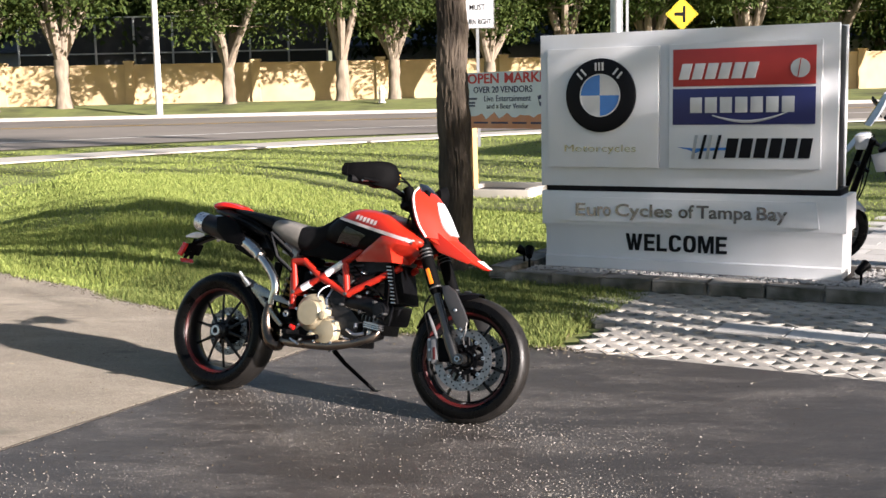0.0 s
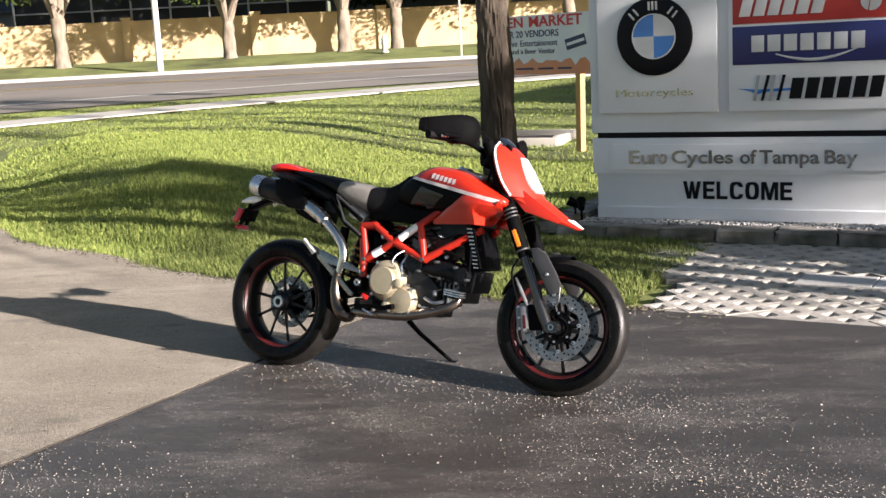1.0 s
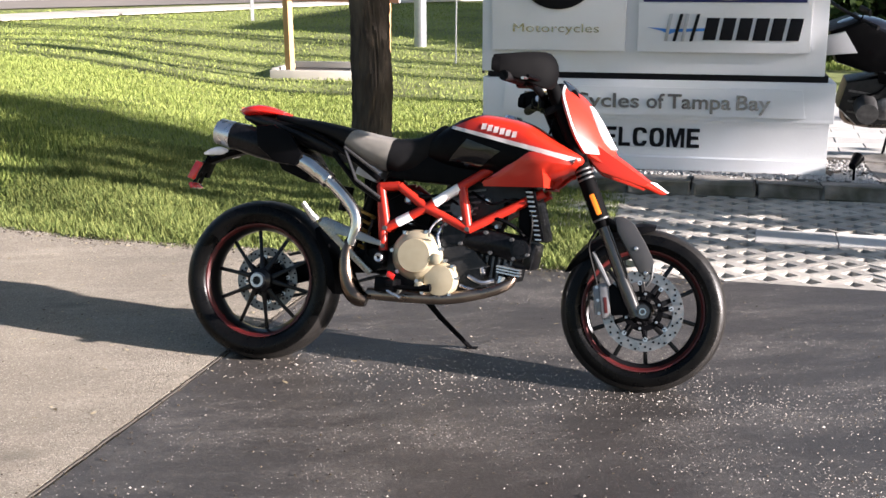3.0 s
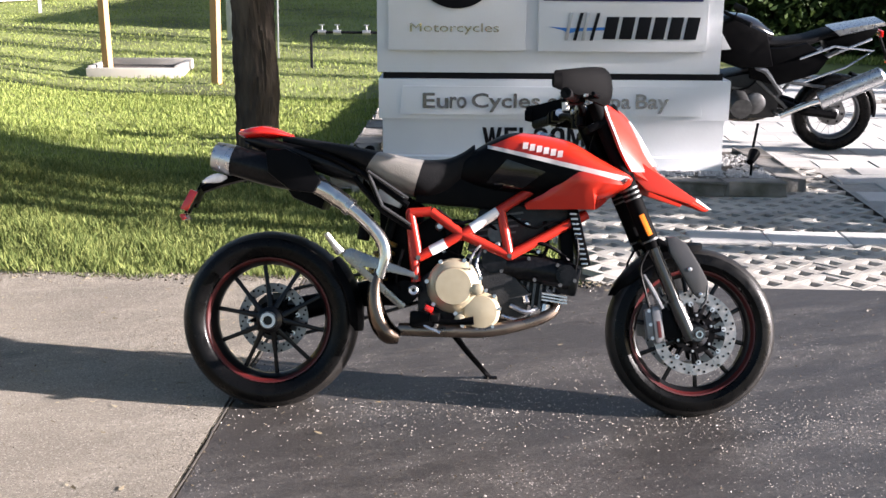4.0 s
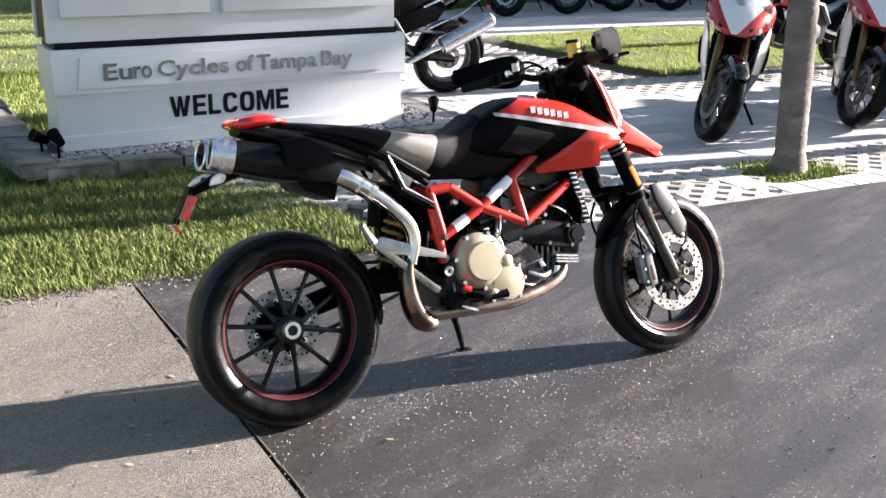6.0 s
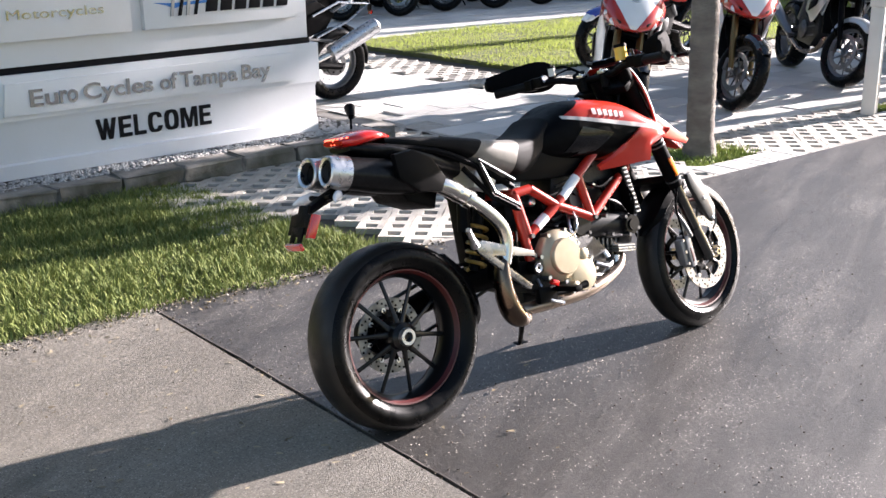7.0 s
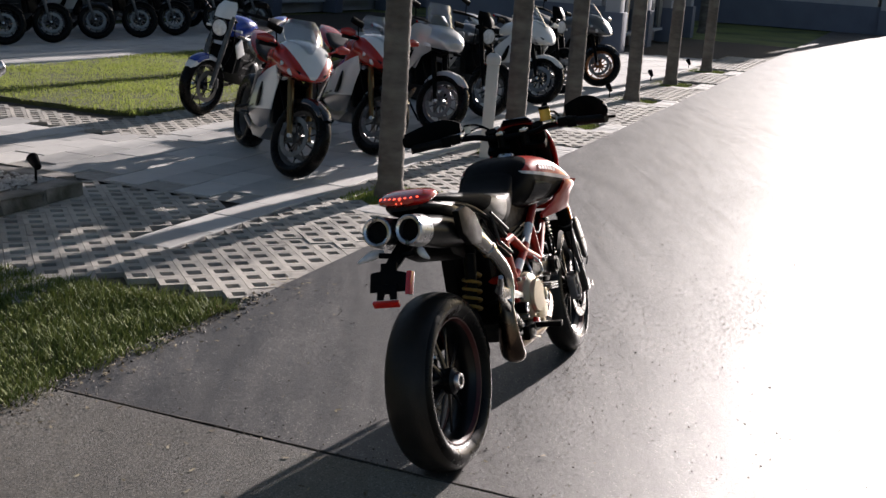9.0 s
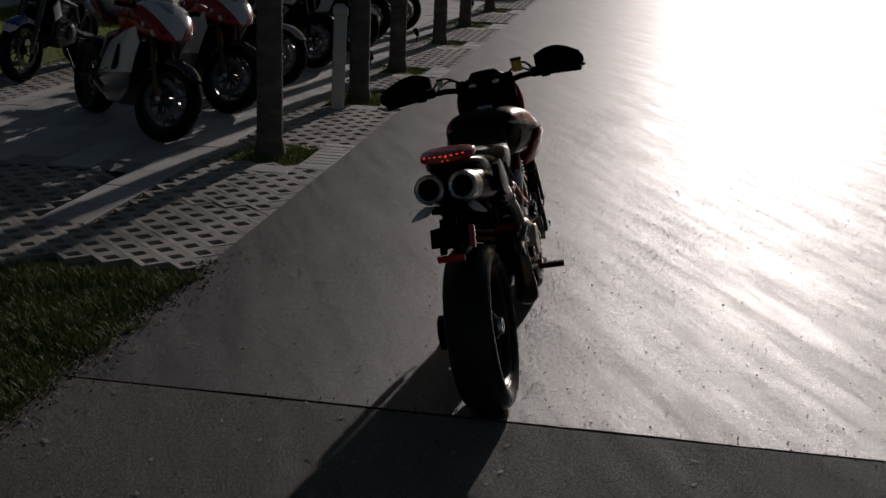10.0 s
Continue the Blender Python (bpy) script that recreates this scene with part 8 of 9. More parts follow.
def view_place(px, d):
    """A far place by its bearing from the walk's start and its distance."""
    lat = (px - 784) / 2042 * d
    x, y = 0.38 - 0.093 * d + 0.996 * lat, 0.48 + 0.996 * d + 0.093 * lat
    return x, y


oak = None
for i, (px, d, rz, sc) in enumerate(((-110, 50, 10, 1.0), (8, 50, 40, 1.05), (136, 51, 160, 1.15), (425, 51.5, 80, 0.95), (622, 52.5, 220, 1.05), (712, 54, 300, 1.0), (880, 54, 130, 1.0),
                                     (1010, 55, 20, 1.1), (1160, 55, 250, 1.0), (1330, 54, 190, 1.1), (1480, 56, 60, 1.0), (1650, 56, 100, 1.05), (1850, 57, 10, 1.1))):
    x, y = view_place(px, d)
    m = pose(x, y, terrain(x, y) - 0.03, 0, 0, rz)
    if oak is None:
        oak = limb_tree("street_oak", m, 10.5, 0.27, 1.7, oak_bark_mat, oak_leaf_mat, 11, 6, 4.3, 0.18, 15000, "live oak with pale forked trunk beyond the road", crown_low=6.0)
    else:
        ob = copy_thing(oak, m)
        ob.scale = (sc, sc, sc * (0.95 + 0.05 * (i % 3)))
# darker growth behind the wall
tall = None
for i in range(16):
    x, y = view_place(-350 + 175 * i, 64 + 5 * (i % 3))
    m = pose(x, y, terrain(x, y), 0, 0, 67 * i)
    if tall is None:
        tall = limb_tree("garden_tree", m, 11.0, 0.3, 1.6, bark_mat, hedge_leaf_mat, 23, 7, 5.2, 0.42, 7000, "dense dark tree behind the garden wall", crown_low=0.0)
    else:
        copy_thing(tall, m)

# ---- garden wall across the road, house and screen behind it ----
wall_a, wall_b = Vector((*view_place(-500, 55), 0)), Vector((*view_place(2300, 60), 0))
wl = (wall_b - wall_a).length
WALL = Matrix.Translation((wall_a.x, wall_a.y, 1.36)) @ pose(0, 0, 0, 0, 0, math.degrees(math.atan2((wall_b - wall_a).y, (wall_b - wall_a).x)))
gw = empty("garden_wall", WALL, "long yellow stucco garden wall with pillars", "wall", kind="structure")
bm = B(); box(bm, (wl / 2, 0, 0.9), (wl, 0.2, 2.0)); part("wall_panel", bm, stucco_mat, gw)
bm = B(); box(bm, (wl / 2, 0, 1.93), (wl, 0.28, 0.08), bevel=0.01); part("wall_cap", bm, stucco_mat, gw)
pier_bm = B(); box(pier_bm, (0, 0, 0.95), (0.42, 0.42, 2.2), bevel=0.01); box(pier_bm, (0, 0, 2.08), (0.52, 0.52, 0.1), bevel=0.01)
pier = mesh_of(pier_bm, "pier", stucco_mat)
for i in range(int(wl / 6)):
    ob = new("pier", pier); ob.parent = gw; ob.matrix_basis = pose(2 + 6 * i, 0, 0)


def house(px, d, w, dep, h, label):
    x, y = view_place(px, d)
    hs = empty("house", pose(x, y, terrain(x, y), 0, 0, 4), label, "house")
    bm = B(); box(bm, (0, 0, h / 2), (w, dep, h)); part("wall", bm, wall_grey_mat, hs)
    bm = B(); slab(bm, [(-dep / 2 - 0.6, h), (0, h + 2.2), (dep / 2 + 0.6, h), (dep / 2 + 0.6, h - 0.15), (-dep / 2 - 0.6, h - 0.15)], -w / 2 - 0.5, w / 2 + 0.5, 0, pose(0, 0, 0, 0, 0, 90)); part("roof", bm, wall_blue_mat, hs)
    for k in range(4):
        bm = B(); box(bm, (-w / 2 + w * (k + 0.5) / 4, -dep / 2 - 0.02, 1.5), (1.4, 0.06, 1.3)); part("window", bm, glass_mat, hs)
    return hs


house(200, 76, 22, 9, 3.2, "low house half hidden behind trees"); house(880, 78, 20, 9, 3.2, "low house half hidden behind trees"); house(1700, 80, 22, 9, 3.2, "low house half hidden behind trees")
# screened patio behind the wall
x, y = view_place(330, 61)
cage = empty("patio_screen", pose(x, y, terrain(x, y), 0, 0, 5), "dark screened patio enclosure with white frame bars", "enclosure")
for i in range(9):
    bm = B(); box(bm, (-8 + 2 * i, 0, 2.2), (0.09, 0.09, 4.4)); part("upright", bm, screen_frame_mat, cage)
for z in (0.6, 2.55, 4.4):
    bm = B(); box(bm, (0, 0, z), (16, 0.07, 0.07)); part("rail", bm, screen_frame_mat, cage)
bm = B(); box(bm, (0, 0.1, 2.2), (16, 0.02, 4.4)); part("mesh_screen", bm, mat("dark_insect_screen", (0.03, 0.032, 0.034), 0.8, alt=(0.045, 0.047, 0.05), scale=1.5), cage)

# ---- street furniture ----
x, y = view_place(301, 47.6)
lp = empty("light_pole", pose(x, y, terrain(x, y)), "tall pale concrete light pole across the road", "pole")
bm = B(); tube(bm, [(0, 0, 0), (0, 0, 9)], [0.14, 0.1], 12); part("shaft", bm, pole_mat, lp)
bm = B(); tube(bm, [(0, 0, 8.9), (0.2, -0.6, 9.2), (0.4, -1.8, 9.3)], 0.04, 8, 3); part("arm", bm, galv_mat, lp)
bm = B(); box(bm, (0.45, -2.1, 9.3), (0.25, 0.6, 0.12), bevel=0.03); part("lamp_head", bm, galv_mat, lp)
bm = B(); tube(bm, [(0, 0, 0), (0, 0, 3.2)], 0.035, 8)
lp = empty("sign_post", pose(*view_place(820, 47.4), 0.9), "thin white post across the road", "post"); part("shaft", bm, pole_mat, lp)

x, y = view_place(690, 50.2)
hy = empty("fire_hydrant", pose(x, y, terrain(x, y)), "pale painted fire hydrant on the verge", "hydrant")
bm = B(); lathe(bm, [(0.17, 0), (0.17, 0.05), (0.12, 0.06), (0.12, 0.5), (0.15, 0.52), (0.15, 0.56), (0.12, 0.6), (0.08, 0.7), (0.03, 0.74), (0.03, 0.78), (0, 0.78)], None, 16); part("barrel", bm, pole_mat, hy)
for s in (-1, 1):
    bm = B(); cyl(bm, (s * 0.1, 0, 0.42), (s * 0.2, 0, 0.42), 0.06, 10); part("outlet_cap", bm, pole_mat, hy)

# banner on two timber posts
bl, br = Vector((-0.72, 17.2, 0)), Vector((0.40, 16.05, 0))
ang = math.degrees(math.atan2((br - bl).y, (br - bl).x))
bn = empty("event_banner", Matrix.Translation(((bl + br) / 2)[:]) @ pose(0, 0, 0.05, 0, 0, ang), "printed event banner nailed to two raw timber posts", "banner")
half = (br - bl).length / 2
for s in (-1, 1):
    bm = B(); box(bm, (s * half, 0.05, 0.83), (0.09, 0.09, 1.86), pose(0, 0, 0, 0, 1.2 * s), 0.006); part("post", bm, wood_mat, bn)
bm = B(); box(bm, (0, 0, 1.42), (2 * half + 0.5, 0.015, 0.95)); part("sheet", bm, tarp_mat, bn)
bm = B()
edge = [(-half - 0.25, 0.945)] + [(-half - 0.25 + (2 * half + 0.5) * i / 24, 1.1 + 0.09 * abs(math.sin(i * 0.9)) + 0.03 * math.sin(i * 2.3)) for i in range(25)] + [(half + 0.25, 0.945)]
slab(bm, edge, -0.014, -0.009); part("printed_border", bm, tarp_orange, bn)


def bsign(x, z):
    return Matrix.Translation((x, -0.0085, z)) @ pose(0, 0, 0, 90)


lettering("lettering_title", "OPEN", 0.66, 0.17, bsign(-0.495, 1.79), tarp_red, bn, 0.004, 0.02)
lettering("lettering_title", "MARKET", 0.97, 0.17, bsign(0.44, 1.79), tarp_red, bn, 0.004, 0.02)
lettering("lettering_vendors", "OVER 20 VENDORS", 1.2, 0.11, bsign(-0.1, 1.6), tarp_ink, bn, 0.004, 0.008)
for word, wdt, x, z, h in (("Live", 0.19, -0.38, 1.45, 0.1), ("Entertainment", 0.7, 0.125, 1.45, 0.1), ("and", 0.16, -0.345, 1.32, 0.085), ("a", 0.045, -0.2, 1.312, 0.06), ("Beer", 0.22, -0.03, 1.32, 0.085), ("Vendor", 0.31, 0.27, 1.32, 0.085)):
    lettering("lettering_line", word, wdt, h, bsign(x, z), tarp_ink, bn, 0.004)
bm = B()
for k, (x0, z0, w0) in enumerate(((-0.8, 1.45, 0.36), (-0.82, 1.38, 0.3), (-0.8, 1.33, 0.26), (-0.55, 1.04, 0.3), (-0.15, 1.04, 0.34), (0.25, 1.04, 0.28), (0.6, 1.04, 0.25))):
    bm = B(); box(bm, (x0, -0.0165, z0), (w0, 0.004, 0.03)); part("fine_print_bar", bm, tarp_ink, bn)
bm = B(); box(bm, (0.8, -0.011, 1.44), (0.36, 0.004, 0.17), pose(0, 0, 0, 0, -14)); part("stamp", bm, tarp_ink, bn)
bm = B(); box(bm, (0.8, -0.014, 1.44), (0.32, 0.003, 0.045), pose(0, 0, 0, 0, -14)); part("stamp_bar", bm, tarp_mat, bn)

# the sheet hangs low on its posts
for ob in bn.children:
    if ob.name.split(".")[0] != "post":
        ob.matrix_basis = Matrix.Translation((0, 0, 0.98)) @ Matrix.Diagonal((1, 1, 0.82, 1)) @ Matrix.Translation((0, 0, -0.945)) @ ob.matrix_basis

# drain inlet in the swale
dr = empty("drain_inlet", pose(-0.25, 17.4, 0.07, 0, 0, -20), "square concrete drain inlet in the lawn", "drain")
for c, sz in (((0, -0.45, 0.01), (1.12, 0.08, 0.16)), ((0, 0.45, 0.03), (1.12, 0.08, 0.2)), ((-0.52, 0, 0.02), (0.08, 0.82, 0.18)), ((0.52, 0, 0.02), (0.08, 0.82, 0.18))):
    bm = B(); box(bm, c, sz, bevel=0.01); part("kerb_stone", bm, kerb_mat, dr)
bm = B(); box(bm, (0, 0, 0.03), (0.96, 0.82, 0.04)); part("dark_opening", bm, dirt_mat, dr)


def road_sign(px, d, name, label, tall=2.9):
    x, y = view_place(px, d)
    ob = empty(name, pose(x, y, terrain(x, y), 0, 0, 6), label, "road sign")
    bm = B(); box(bm, (0, 0, tall / 2), (0.06, 0.05, tall)); part("post", bm, galv_mat, ob)
    return ob


# lane sign by the near verge
ls = road_sign(857, 24, "lane_sign", "white lane sign on a steel post in the verge", 3.5)
bm = B(); slab(bm, [(-0.34, 2.4), (0.34, 2.4), (0.34, 3.24), (-0.34, 3.24)], -0.045, -0.035); plate_ = part("sign_plate", bm, sign_white, ls)
for t, z in (("RIGHT LANE", 3.1), ("MUST", 2.82), ("TURN RIGHT", 2.53)):
    lettering("lettering", t, 0.56 if len(t) > 5 else 0.32, 0.12, Matrix.Translation((0, -0.0455, z)) @ pose(0, 0, 0, 90), letter_black, plate_, 0.006, 0.022)
bm = B()
for sz, c in (((0.66, 0.004, 0.012), (0, -0.047, 3.23)), ((0.66, 0.004, 0.012), (0, -0.047, 2.41)), ((0.012, 0.004, 0.82), (-0.33, -0.047, 2.82)), ((0.012, 0.004, 0.82), (0.33, -0.047, 2.82))):
    box(bm, c, sz)
part("sign_border", bm, letter_black, plate_)
# yellow side-road sign
ys = road_sign(1212, 33, "warning_sign", "yellow diamond side-road warning sign on a post", 3.0)
bm = B(); slab(bm, [(0, 2.49), (0.46, 2.95), (0, 3.41), (-0.46, 2.95)], -0.05, -0.04); plate_ = part("sign_plate", bm, yellow_sign_mat, ys)
bm = B(); slab(bm, [(0.02, 2.72), (0.1, 2.72), (0.1, 3.18), (0.02, 3.18), (0.02, 3.0), (-0.22, 3.0), (-0.22, 2.9), (0.02, 2.9)], -0.056, -0.051); part("junction_mark", bm, letter_black, plate_)
bm = B()
for p, q in (((0, 2.53), (0.42, 2.95)), ((0.42, 2.95), (0, 3.37)), ((0, 3.37), (-0.42, 2.95)), ((-0.42, 2.95), (0, 2.53))):
    tube(bm, [(p[0], -0.052, p[1]), (q[0], -0.052, q[1])], 0.008, 4)
part("sign_border", bm, letter_black, plate_)
# twin steel signal poles
for px, d in ((1107, 28), (1117, 28)):
    gp = road_sign(px, d, "steel_pole", "plain galvanised steel pole in the verge", 6.0)
gp = empty("signal_pole", pose(1.55, 20.4, 0.22), "thick galvanised steel pole standing in the lawn", "pole")
bm = B(); tube(bm, [(0, 0, -0.1), (0, 0, 7)], [0.1, 0.08], 12); part("shaft", bm, galv_mat, gp)

# ---- palms along the drive ----
def palm(u, v, h, seed, label, parent_r=0.082):
    rnd = random.Random(seed)
    t = empty("palm_tree", DRIVE @ pose(u, v, 0, 0, 0, seed * 40), label, "palm tree", "palms along the driveway")
    bm = B()
    n = int(h / 0.11)
    lx, ly = rnd.uniform(-0.15, 0.15), rnd.uniform(-0.15, 0.15)
    pts, rs = [(0, 0, -0.05), (0, 0, 0.03)], [parent_r * 1.5, parent_r * 1.35]
    for i in range(1, n):
        z = 0.11 * i
        k = z / h
        rr = parent_r * (1.12 - 0.25 * k)
        pts += [(lx * k * k, ly * k * k, z), (lx * k * k, ly * k * k, z + 0.08)]
        rs += [rr * 1.0, rr * 1.05]
    tube(bm, pts, rs, 14)
    part("trunk", bm, palm_bark_mat, t)
    c, w, s = [], [], []
    for k in range(16):
        a = 2 * math.pi * k / 16 + rnd.uniform(-0.2, 0.2)
        el = rnd.uniform(-0.3, 1.1)
        ln = rnd.uniform(1.6, 2.2)
        prev = Vector((lx, ly, h))
        for i in range(1, 14):
            f = i / 13
            p = Vector((lx + math.cos(a) * ln * f * math.cos(el * (1 - f * 0.6)), ly + math.sin(a) * ln * f * math.cos(el * (1 - f * 0.6)), h + ln * f * math.sin(el) - 1.1 * f * f * ln * 0.6))
            d = (p - prev)
            sd = d.cross(Vector((0, 0, 1))).normalized()
            for q in (-1, 1):
                for g in (0.0, 0.5):
                    c.append(prev + d * g); w.append(sd * q * 0.42 * math.sin(math.pi * (0.15 + 0.8 * f)) + d * 0.9 + Vector((0, 0, -0.16))); s.append(d.normalized() * 0.045)
            prev = p
    quads("fronds", c, w, s, palm_leaf_mat, t)
    return t


for i, (u, v) in enumerate(((2.8, 0.53), (5.46, 0.5), (7.6, 0.57), (10.4, 0.56), (13.2, 0.62), (16.2, 0.6))):
    palm(u, v, (9.0 if i < 2 else 4.6) + 0.2 * (i % 3), i + 1, "ringed palm trunk in a grassy planting square beside the driveway")
    grass("planting_tuft", u - 0.36, u + 0.36, v - 0.28, v + 0.26, 2200, 0.04, 0.01, None, "low green plants round the palm's foot")
    if i < 2:
        continue
    sp = empty("garden_spotlight", DRIVE @ pose(u + 0.16, v + 0.34, 0, 0, 0, 150), "small black garden spotlight at a palm's foot", "spotlight", "spotlights at the palms")
    bm = B(); tube(bm, [(0, 0, -0.03), (0, 0, 0.08)], 0.008, 8); part("spike", bm, black_m, sp)
    bm = B(); lathe(bm, [(0.0, -0.05), (0.025, -0.05), (0.038, 0.05), (0.0, 0.03)], pose(0.01, 0, 0.11, 0, 40), 14); part("lamp_head", bm, black_m, sp)

# bollard
bo = empty("bollard", DRIVE @ pose(4.84, 0.55, 0, 1.0, 0, 20), "square white-painted bollard with a chamfered top", "bollard")
bm = B(); box(bm, (0, 0, 0.4), (0.105, 0.105, 0.82), bevel=0.006); part("shaft", bm, pole_mat, bo)
bm = B(); box(bm, (0, 0, 0.845), (0.125, 0.125, 0.07), bevel=0.01); box(bm, (0, 0, 0.89), (0.12, 0.12, 0.03), taper=0.55); part("cap", bm, pole_mat, bo)

# ---- hedge and shop building ----
he = empty("hedge", DRIVE @ pose(0, 0, 0), "dense dark hedge behind the parking court", "hedge")
r = np.random.default_rng(4)
cs = [(u, 12.6 + 0.3 * math.sin(u * 3), z, 0.7) for u in np.arange(1.2, 7.5, 0.4) for z in (0.35, 0.9, 1.45)]
crown_mesh("foliage", cs, 16000, 0.13, 1.0, 9, hedge_leaf_mat, he)
bm = B(); box(bm, (4.3, 12.9, 0.8), (6.4, 0.4, 1.6), bevel=0.1); part("woody_core", bm, bark_mat, he)
grass("hedge_grass", 0.5, 7, 11.4, 12.3, 7000, 0.11, 0.016, None, "strip of lit grass before the hedge")


def shop(u0, u1, v0, v1, h, label, bays, dark=True, glass_h=2.4):
    b = empty("shop_building", DRIVE @ pose(u0, v0, 0), label, "building")
    w, d = u1 - u0, v1 - v0
    bm = B(); box(bm, (w / 2, d / 2 + 0.15, h / 2), (w, d - 0.3, h)); part("wall", bm, wall_grey_mat, b)
    bm = B(); box(bm, (w / 2, d / 2, h + 0.12), (w + 0.5, d + 0.5, 0.28), bevel=0.02); part("roof", bm, wall_blue_mat, b)
    step = w / bays
    for k in range(bays):
        x = step * (k + 0.5)
        bm = B(); box(bm, (x, 0.12, 0.35 + glass_h / 2), (step * 0.66, 0.06, glass_h)); win = part("window", bm, glass_mat, b)
        bm = B(); box(bm, (x, 0.07, 0.32), (step * 0.72, 0.16, 0.06)); part("sill", bm, wall_grey_mat, win)
        for s in (-1, 0, 1):
            bm = B(); box(bm, (x + s * step * 0.33, 0.07, 0.35 + glass_h / 2), (0.06, 0.07, glass_h)); part("mullion", bm, galv_mat, win)
    for k in range(bays + 1):
        bm = B(); box(bm, (step * k, 0.02, h / 2), (0.35, 0.3, h), bevel=0.01); part("pilaster", bm, wall_grey_mat, b)
        bm = B(); box(bm, (step * k, 0.0, 0.4), (0.42, 0.4, 0.8), bevel=0.01); part("pilaster_base", bm, wall_blue_mat, b)
    bm = B(); box(bm, (0, d / 2, 0.45), (0.08, d, 0.9)); part("dado", bm, wall_blue_mat, b)
    return b


shop(7.4, 27, 12.0, 20, 4.6, "shaded grey shop building with dark showroom windows", 6)
shop(18.5, 26, 2.9, 7.0, 2.2, "low grey annexe with slate blue base", 3, glass_h=1.5)
shop(37, 56, -1.6, 24, 5.0, "grey building at the driveway's far end", 5)

# unseen tall palms beyond the annexe, added to throw shadow bands on the lawn
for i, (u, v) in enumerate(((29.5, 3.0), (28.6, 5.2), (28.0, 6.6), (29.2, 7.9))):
    palm(u, v, 15.0 + 0.5 * (i % 3), i + 11, "added unseen tall palm that throws its trunk shadow on the lawn", 0.15)
# invented block out of view, tall enough to keep the back row in shadow
shop(30.5, 36.5, 5.6, 24, 7.5, "added unseen grey block that shades the back row", 2)

# irrigation valve pipe in the lawn behind the sign
ip = empty("irrigation_pipe", DRIVE @ pose(-2.9, 9.75, 0.05), "dark irrigation pipe with valves standing in the lawn", "pipe")
bm = B(); tube(bm, [(0, 0, -0.1), (0, 0, 0.42), (0.04, 0, 0.47), (0.3, 0, 0.47), (1.1, 0.02, 0.47), (1.15, 0.02, 0.43), (1.15, 0.02, -0.1)], 0.018, 8); part("pipe_run", bm, letter_black, ip)
for x in (0.14, 0.34, 0.72):
    bm = B(); cyl(bm, (x - 0.05, 0.005, 0.47), (x + 0.05, 0.005, 0.47), 0.034, 10); tube(bm, [(x, 0.005, 0.49), (x, 0.005, 0.56)], 0.012, 6); box(bm, (x, 0.005, 0.565), (0.07, 0.018, 0.014)); part("valve", bm, galv_mat, ip)
st = empty("garden_stake", DRIVE @ pose(-3.5, 10.6, 0.05), "thin pale stake standing in the lawn", "stake")
bm = B(); tube(bm, [(0, 0, -0.1), (0.01, 0, 0.9), (0.0, 0, 1.8)], 0.014, 6); part("rod", bm, galv_mat, st)

# ---- pavers: lattice blocks with diamond openings, and plain slabs ----
def grid_block(seed):
    """A block of twelve diamond cells, each a ring round an opening."""
    bm = B()
    rnd = random.Random(seed)
    for j in range(4):
        for i in range(3):
            cx, cy = 0.2 * i + 0.1 * (j % 2), 0.1 * j
            o = 0.1 * 0.985
            k = 0.53 + rnd.uniform(-0.04, 0.03)
            dirs = [(1, 0), (0, 1), (-1, 0), (0, -1)]
            top_o = [bm.verts.new((cx + o * x, cy + o * y, 0)) for x, y in dirs]
            top_i = [bm.verts.new((cx + o * k * x, cy + o * k * y, -0.002)) for x, y in dirs]
            low_i = [bm.verts.new((cx + o * (k - 0.1) * x, cy + o * (k - 0.1) * y, -0.05)) for x, y in dirs]
            low_o = [bm.verts.new((cx + o * x, cy + o * y, -0.05)) for x, y in dirs]
            for a in range(4):
                b = (a + 1) % 4
                bm.faces.new((top_o[a], top_o[b], top_i[b], top_i[a]))
                bm.faces.new((top_i[a], top_i[b], low_i[b], low_i[a]))
                bm.faces.new((top_o[b], top_o[a], low_o[a], low_o[b]))
    bmesh.ops.recalc_face_normals(bm, faces=bm.faces[:])
    return mesh_of(bm, "grid_paver", grid_mat, False)


GRIDS = [grid_block(s) for s in range(3)]
court = empty("paved_court", DRIVE, "paving of lattice blocks and plain grey slabs before the shop", "paving", kind="structure")
rnd = random.Random(12)


sand_mat = mat("joint_sand", (0.4, 0.38, 0.34), 0.95, alt=(0.3, 0.28, 0.25), scale=20, bump=0.4, bump_scale=150)


def is_grid(u, v):
    """Where a lattice block with this corner lies."""
    if u < 0.65 and v < 1.2 or v < 0.75:
        return True
    if u < 1.35 and 1.2 < v < 3.1:
        return True
    return 3.6 < u < 18 and 3.2 < v < 3.8 or 3.6 < u < 4.2 and 3.2 < v < 7.2


def paved_row(u, v):
    """Where a plain slab with this corner lies."""
    if v < 1.15:
        return u > 0.6
    if v < 3.3 and u < 1.9:
        return False
    if 3.5 < u < 18.6 and 3.05 < v < 4.0 or 3.5 < u < 4.75 and 3.05 < v < 7.6:
        return False
    return u > 0.4 and not (4.5 < u < 20 and 3.9 < v < 7.45) and not (u > 17.6 and v > 2.6) and v < 11.6 and u < 18.5


def near_palm(u, v):
    return any(abs(u - pu) < 0.42 and -0.05 < v < 0.82 for pu in (2.8, 5.46, 7.6, 10.4, 13.2, 16.2))


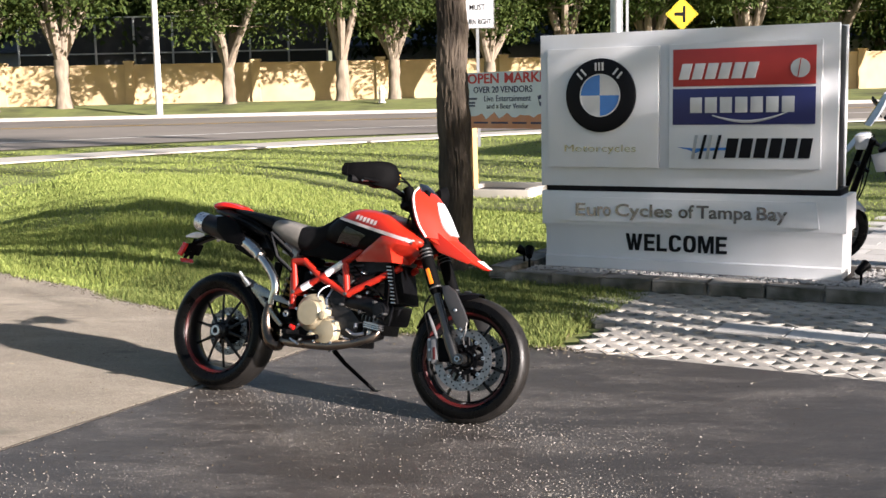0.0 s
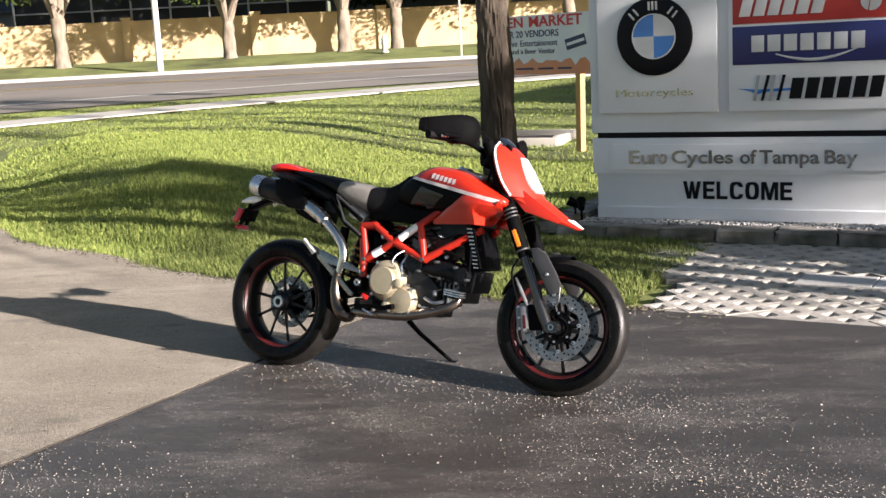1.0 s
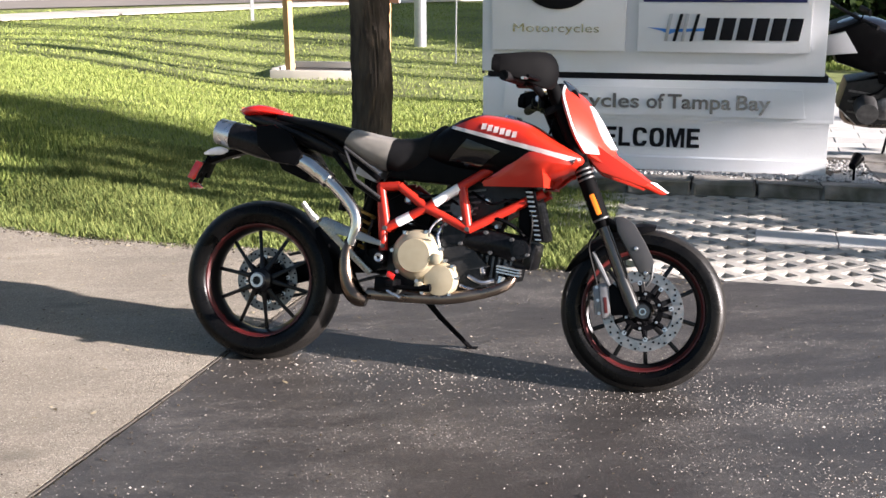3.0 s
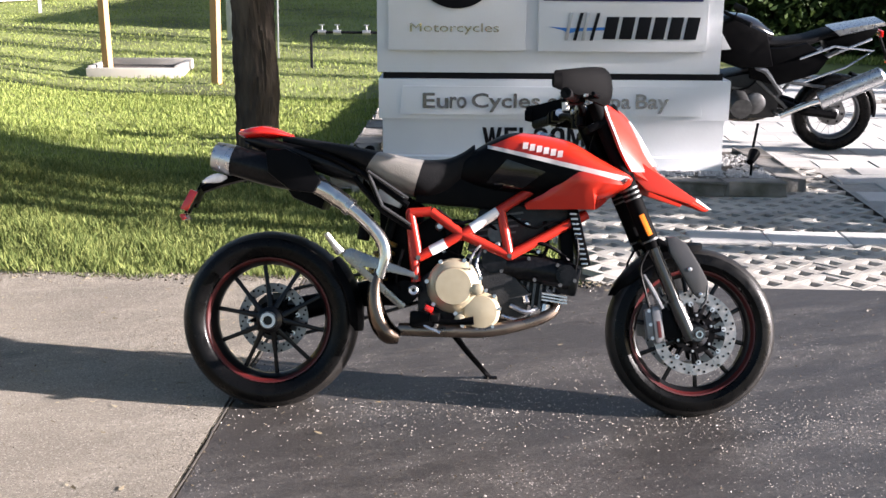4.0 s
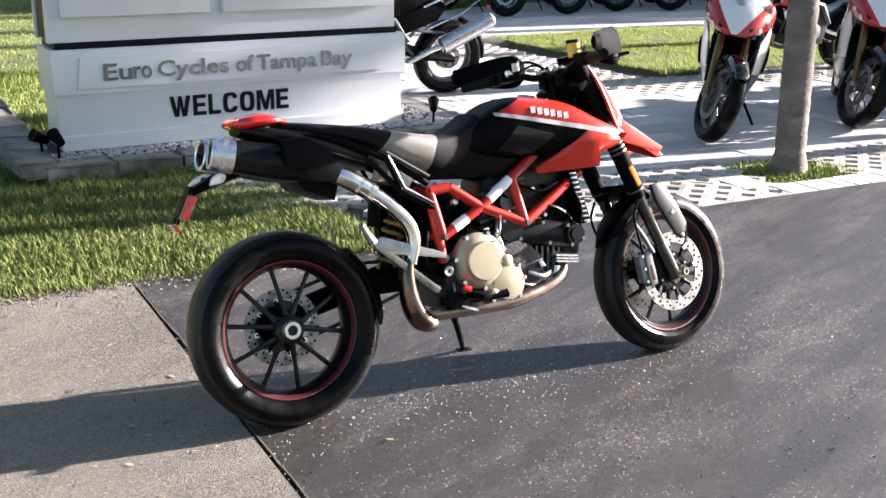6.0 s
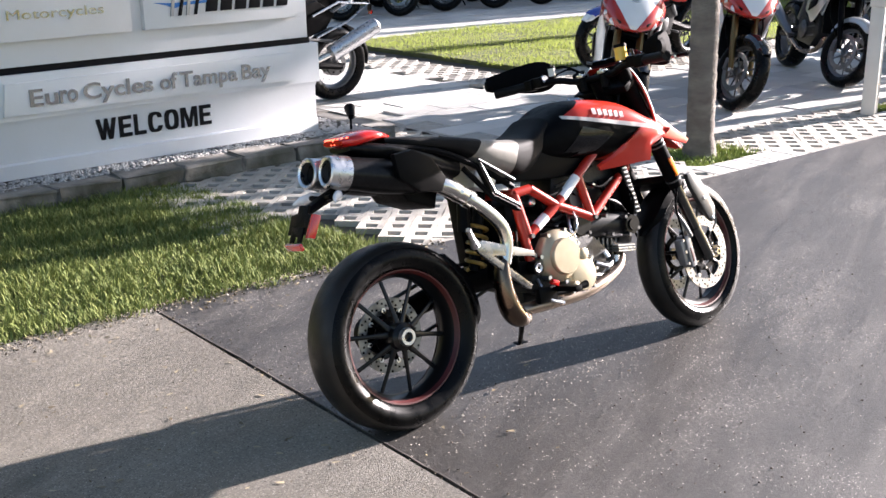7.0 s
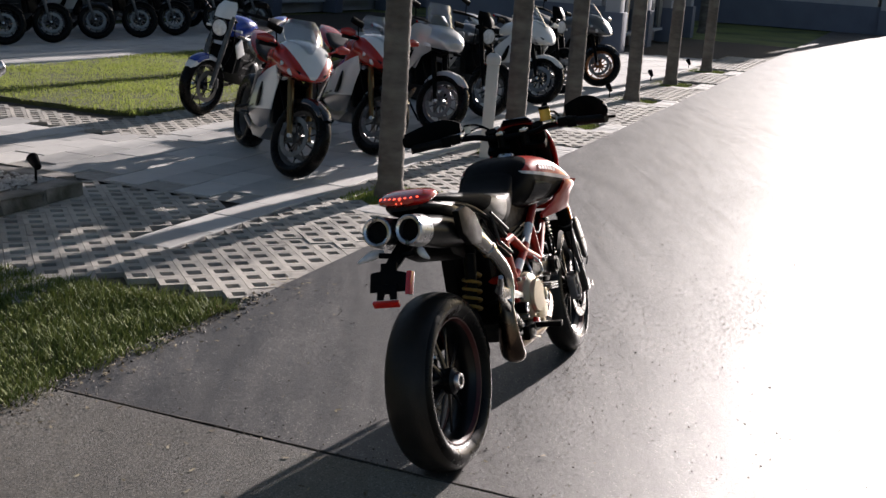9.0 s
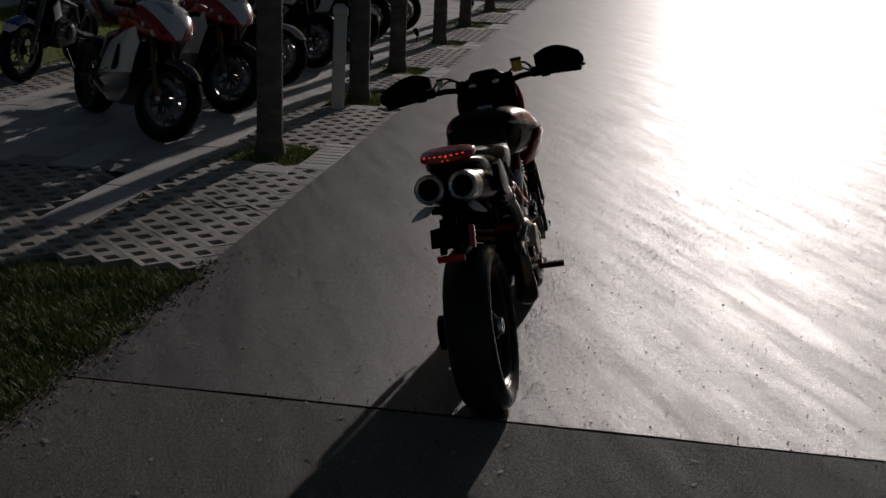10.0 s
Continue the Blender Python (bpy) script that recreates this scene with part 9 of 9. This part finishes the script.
def edge_wedges():
    """Solid half cells that square off a lattice block's outer side."""
    bm = B()
    for i in range(3):
        cx = 0.2 * i
        top = [bm.verts.new((cx + x, y, z)) for z in (0, -0.05) for x, y in ((0.004, -0.098), (0.196, -0.098), (0.1, -0.003))]
        for f in ((0, 1, 2), (0, 3, 4, 1), (1, 4, 5, 2), (2, 5, 3, 0)):
            bm.faces.new([top[q] for q in f])
    bmesh.ops.recalc_face_normals(bm, faces=bm.faces[:])
    return mesh_of(bm, "edge_paver", grid_mat, False)


WEDGES = edge_wedges()
for i in range(-1, 34):
    for j in range(0, 19):
        u, v = 0.1 + 0.6 * i, 0.1 + 0.4 * j
        if is_grid(u, v) and not near_palm(u + 0.25, v + 0.15) and (u > -0.3 or v > 0.8) and u < 22:
            ob = new("grid_paver", GRIDS[rnd.randrange(3)]); ob.parent = court
            ob.matrix_basis = pose(u, v, rnd.uniform(-0.003, 0.002), rnd.uniform(-0.3, 0.3), rnd.uniform(-0.3, 0.3), rnd.uniform(-0.3, 0.3))
            if j == 0:
                ob = new("edge_paver", WEDGES); ob.parent = court
                ob.matrix_basis = pose(u, v, -0.001)


def paver_block(l, d, seed):
    bm = B()
    box(bm, (l / 2, d / 2, -0.03), (l - 0.007, d - 0.007, 0.06))
    es = [e for e in bm.edges if all(v.co.z > -0.01 for v in e.verts)]
    bmesh.ops.bevel(bm, geom=es, offset=0.004, segments=1, affect="EDGES")
    return mesh_of(bm, "paver", paver_mat, False)


PAVERS = [paver_block(0.44, 0.3, s) for s in range(2)]
HALF = paver_block(0.22, 0.3, 1)
SOLDIER = paver_block(0.1, 0.23, 2)
far = B()
count = 0
for j in range(0, 38):
    v = 0.9 + 0.3 * j
    for i in range(-2, 42):
        u = 0.64 + 0.44 * i + 0.22 * (j % 2)
        cu, cv = u + 0.22, v + 0.15
        if not paved_row(u, v):
            continue
        if count < 300 and cu < 8.2 and cv < 6.0:
            ob = new("paver", PAVERS[(i + j) % 2]); ob.parent = court
            ob.matrix_basis = pose(u, v, rnd.uniform(-0.003, 0.003), rnd.uniform(-0.4, 0.4), rnd.uniform(-0.4, 0.4), 0)
            count += 1
        else:
            z = rnd.uniform(-0.003, 0.003)
            add_faces(far, [(u + 0.0035, v + 0.0035, z), (u + 0.4365, v + 0.0035, z), (u + 0.4365, v + 0.2965, z), (u + 0.0035, v + 0.2965, z),
                            (u + 0.0035, v + 0.0035, z - 0.05), (u + 0.4365, v + 0.0035, z - 0.05), (u + 0.4365, v + 0.2965, z - 0.05), (u + 0.0035, v + 0.2965, z - 0.05)],
                      [(0, 1, 2, 3), (1, 0, 4, 5), (2, 1, 5, 6), (3, 2, 6, 7), (0, 3, 7, 4)])
sand = flat("joint_sand", uvs([(1.92, 0.72), (18.4, 0.72), (18.4, 3.0), (3.45, 3.0), (3.45, 11.8), (1.2, 11.8), (0.75, 3.2), (1.92, 3.12)]), -0.012, sand_mat)
tagged(sand, "pale sand filling the joints between slabs", "sand", kind="structure")
sand = flat("joint_sand", uvs([(0.66, 0.9), (1.93, 0.9), (1.93, 1.18), (0.66, 1.18)]), -0.012, sand_mat)
tagged(sand, "pale sand filling the joints between slabs", "sand", kind="structure")
ob = part("paver_field", far, paver_mat, court, smooth=False)
ob["kind"] = "stuff"
# plain slabs in front of the palm squares
for pu in (2.8, 5.46, 7.6, 10.4, 13.2, 16.2):
    for k in range(9):
        ob = new("paver", SOLDIER); ob.parent = court
        ob.matrix_basis = pose(pu - 0.45 + 0.1 * k, 0.0, rnd.uniform(-0.003, 0.003), 0, 0, rnd.uniform(-1, 1))
    ob = new("paver", HALF); ob.parent = court
    ob.matrix_basis = pose(pu - 0.62, 0.22, 0, 0, 0, 0)
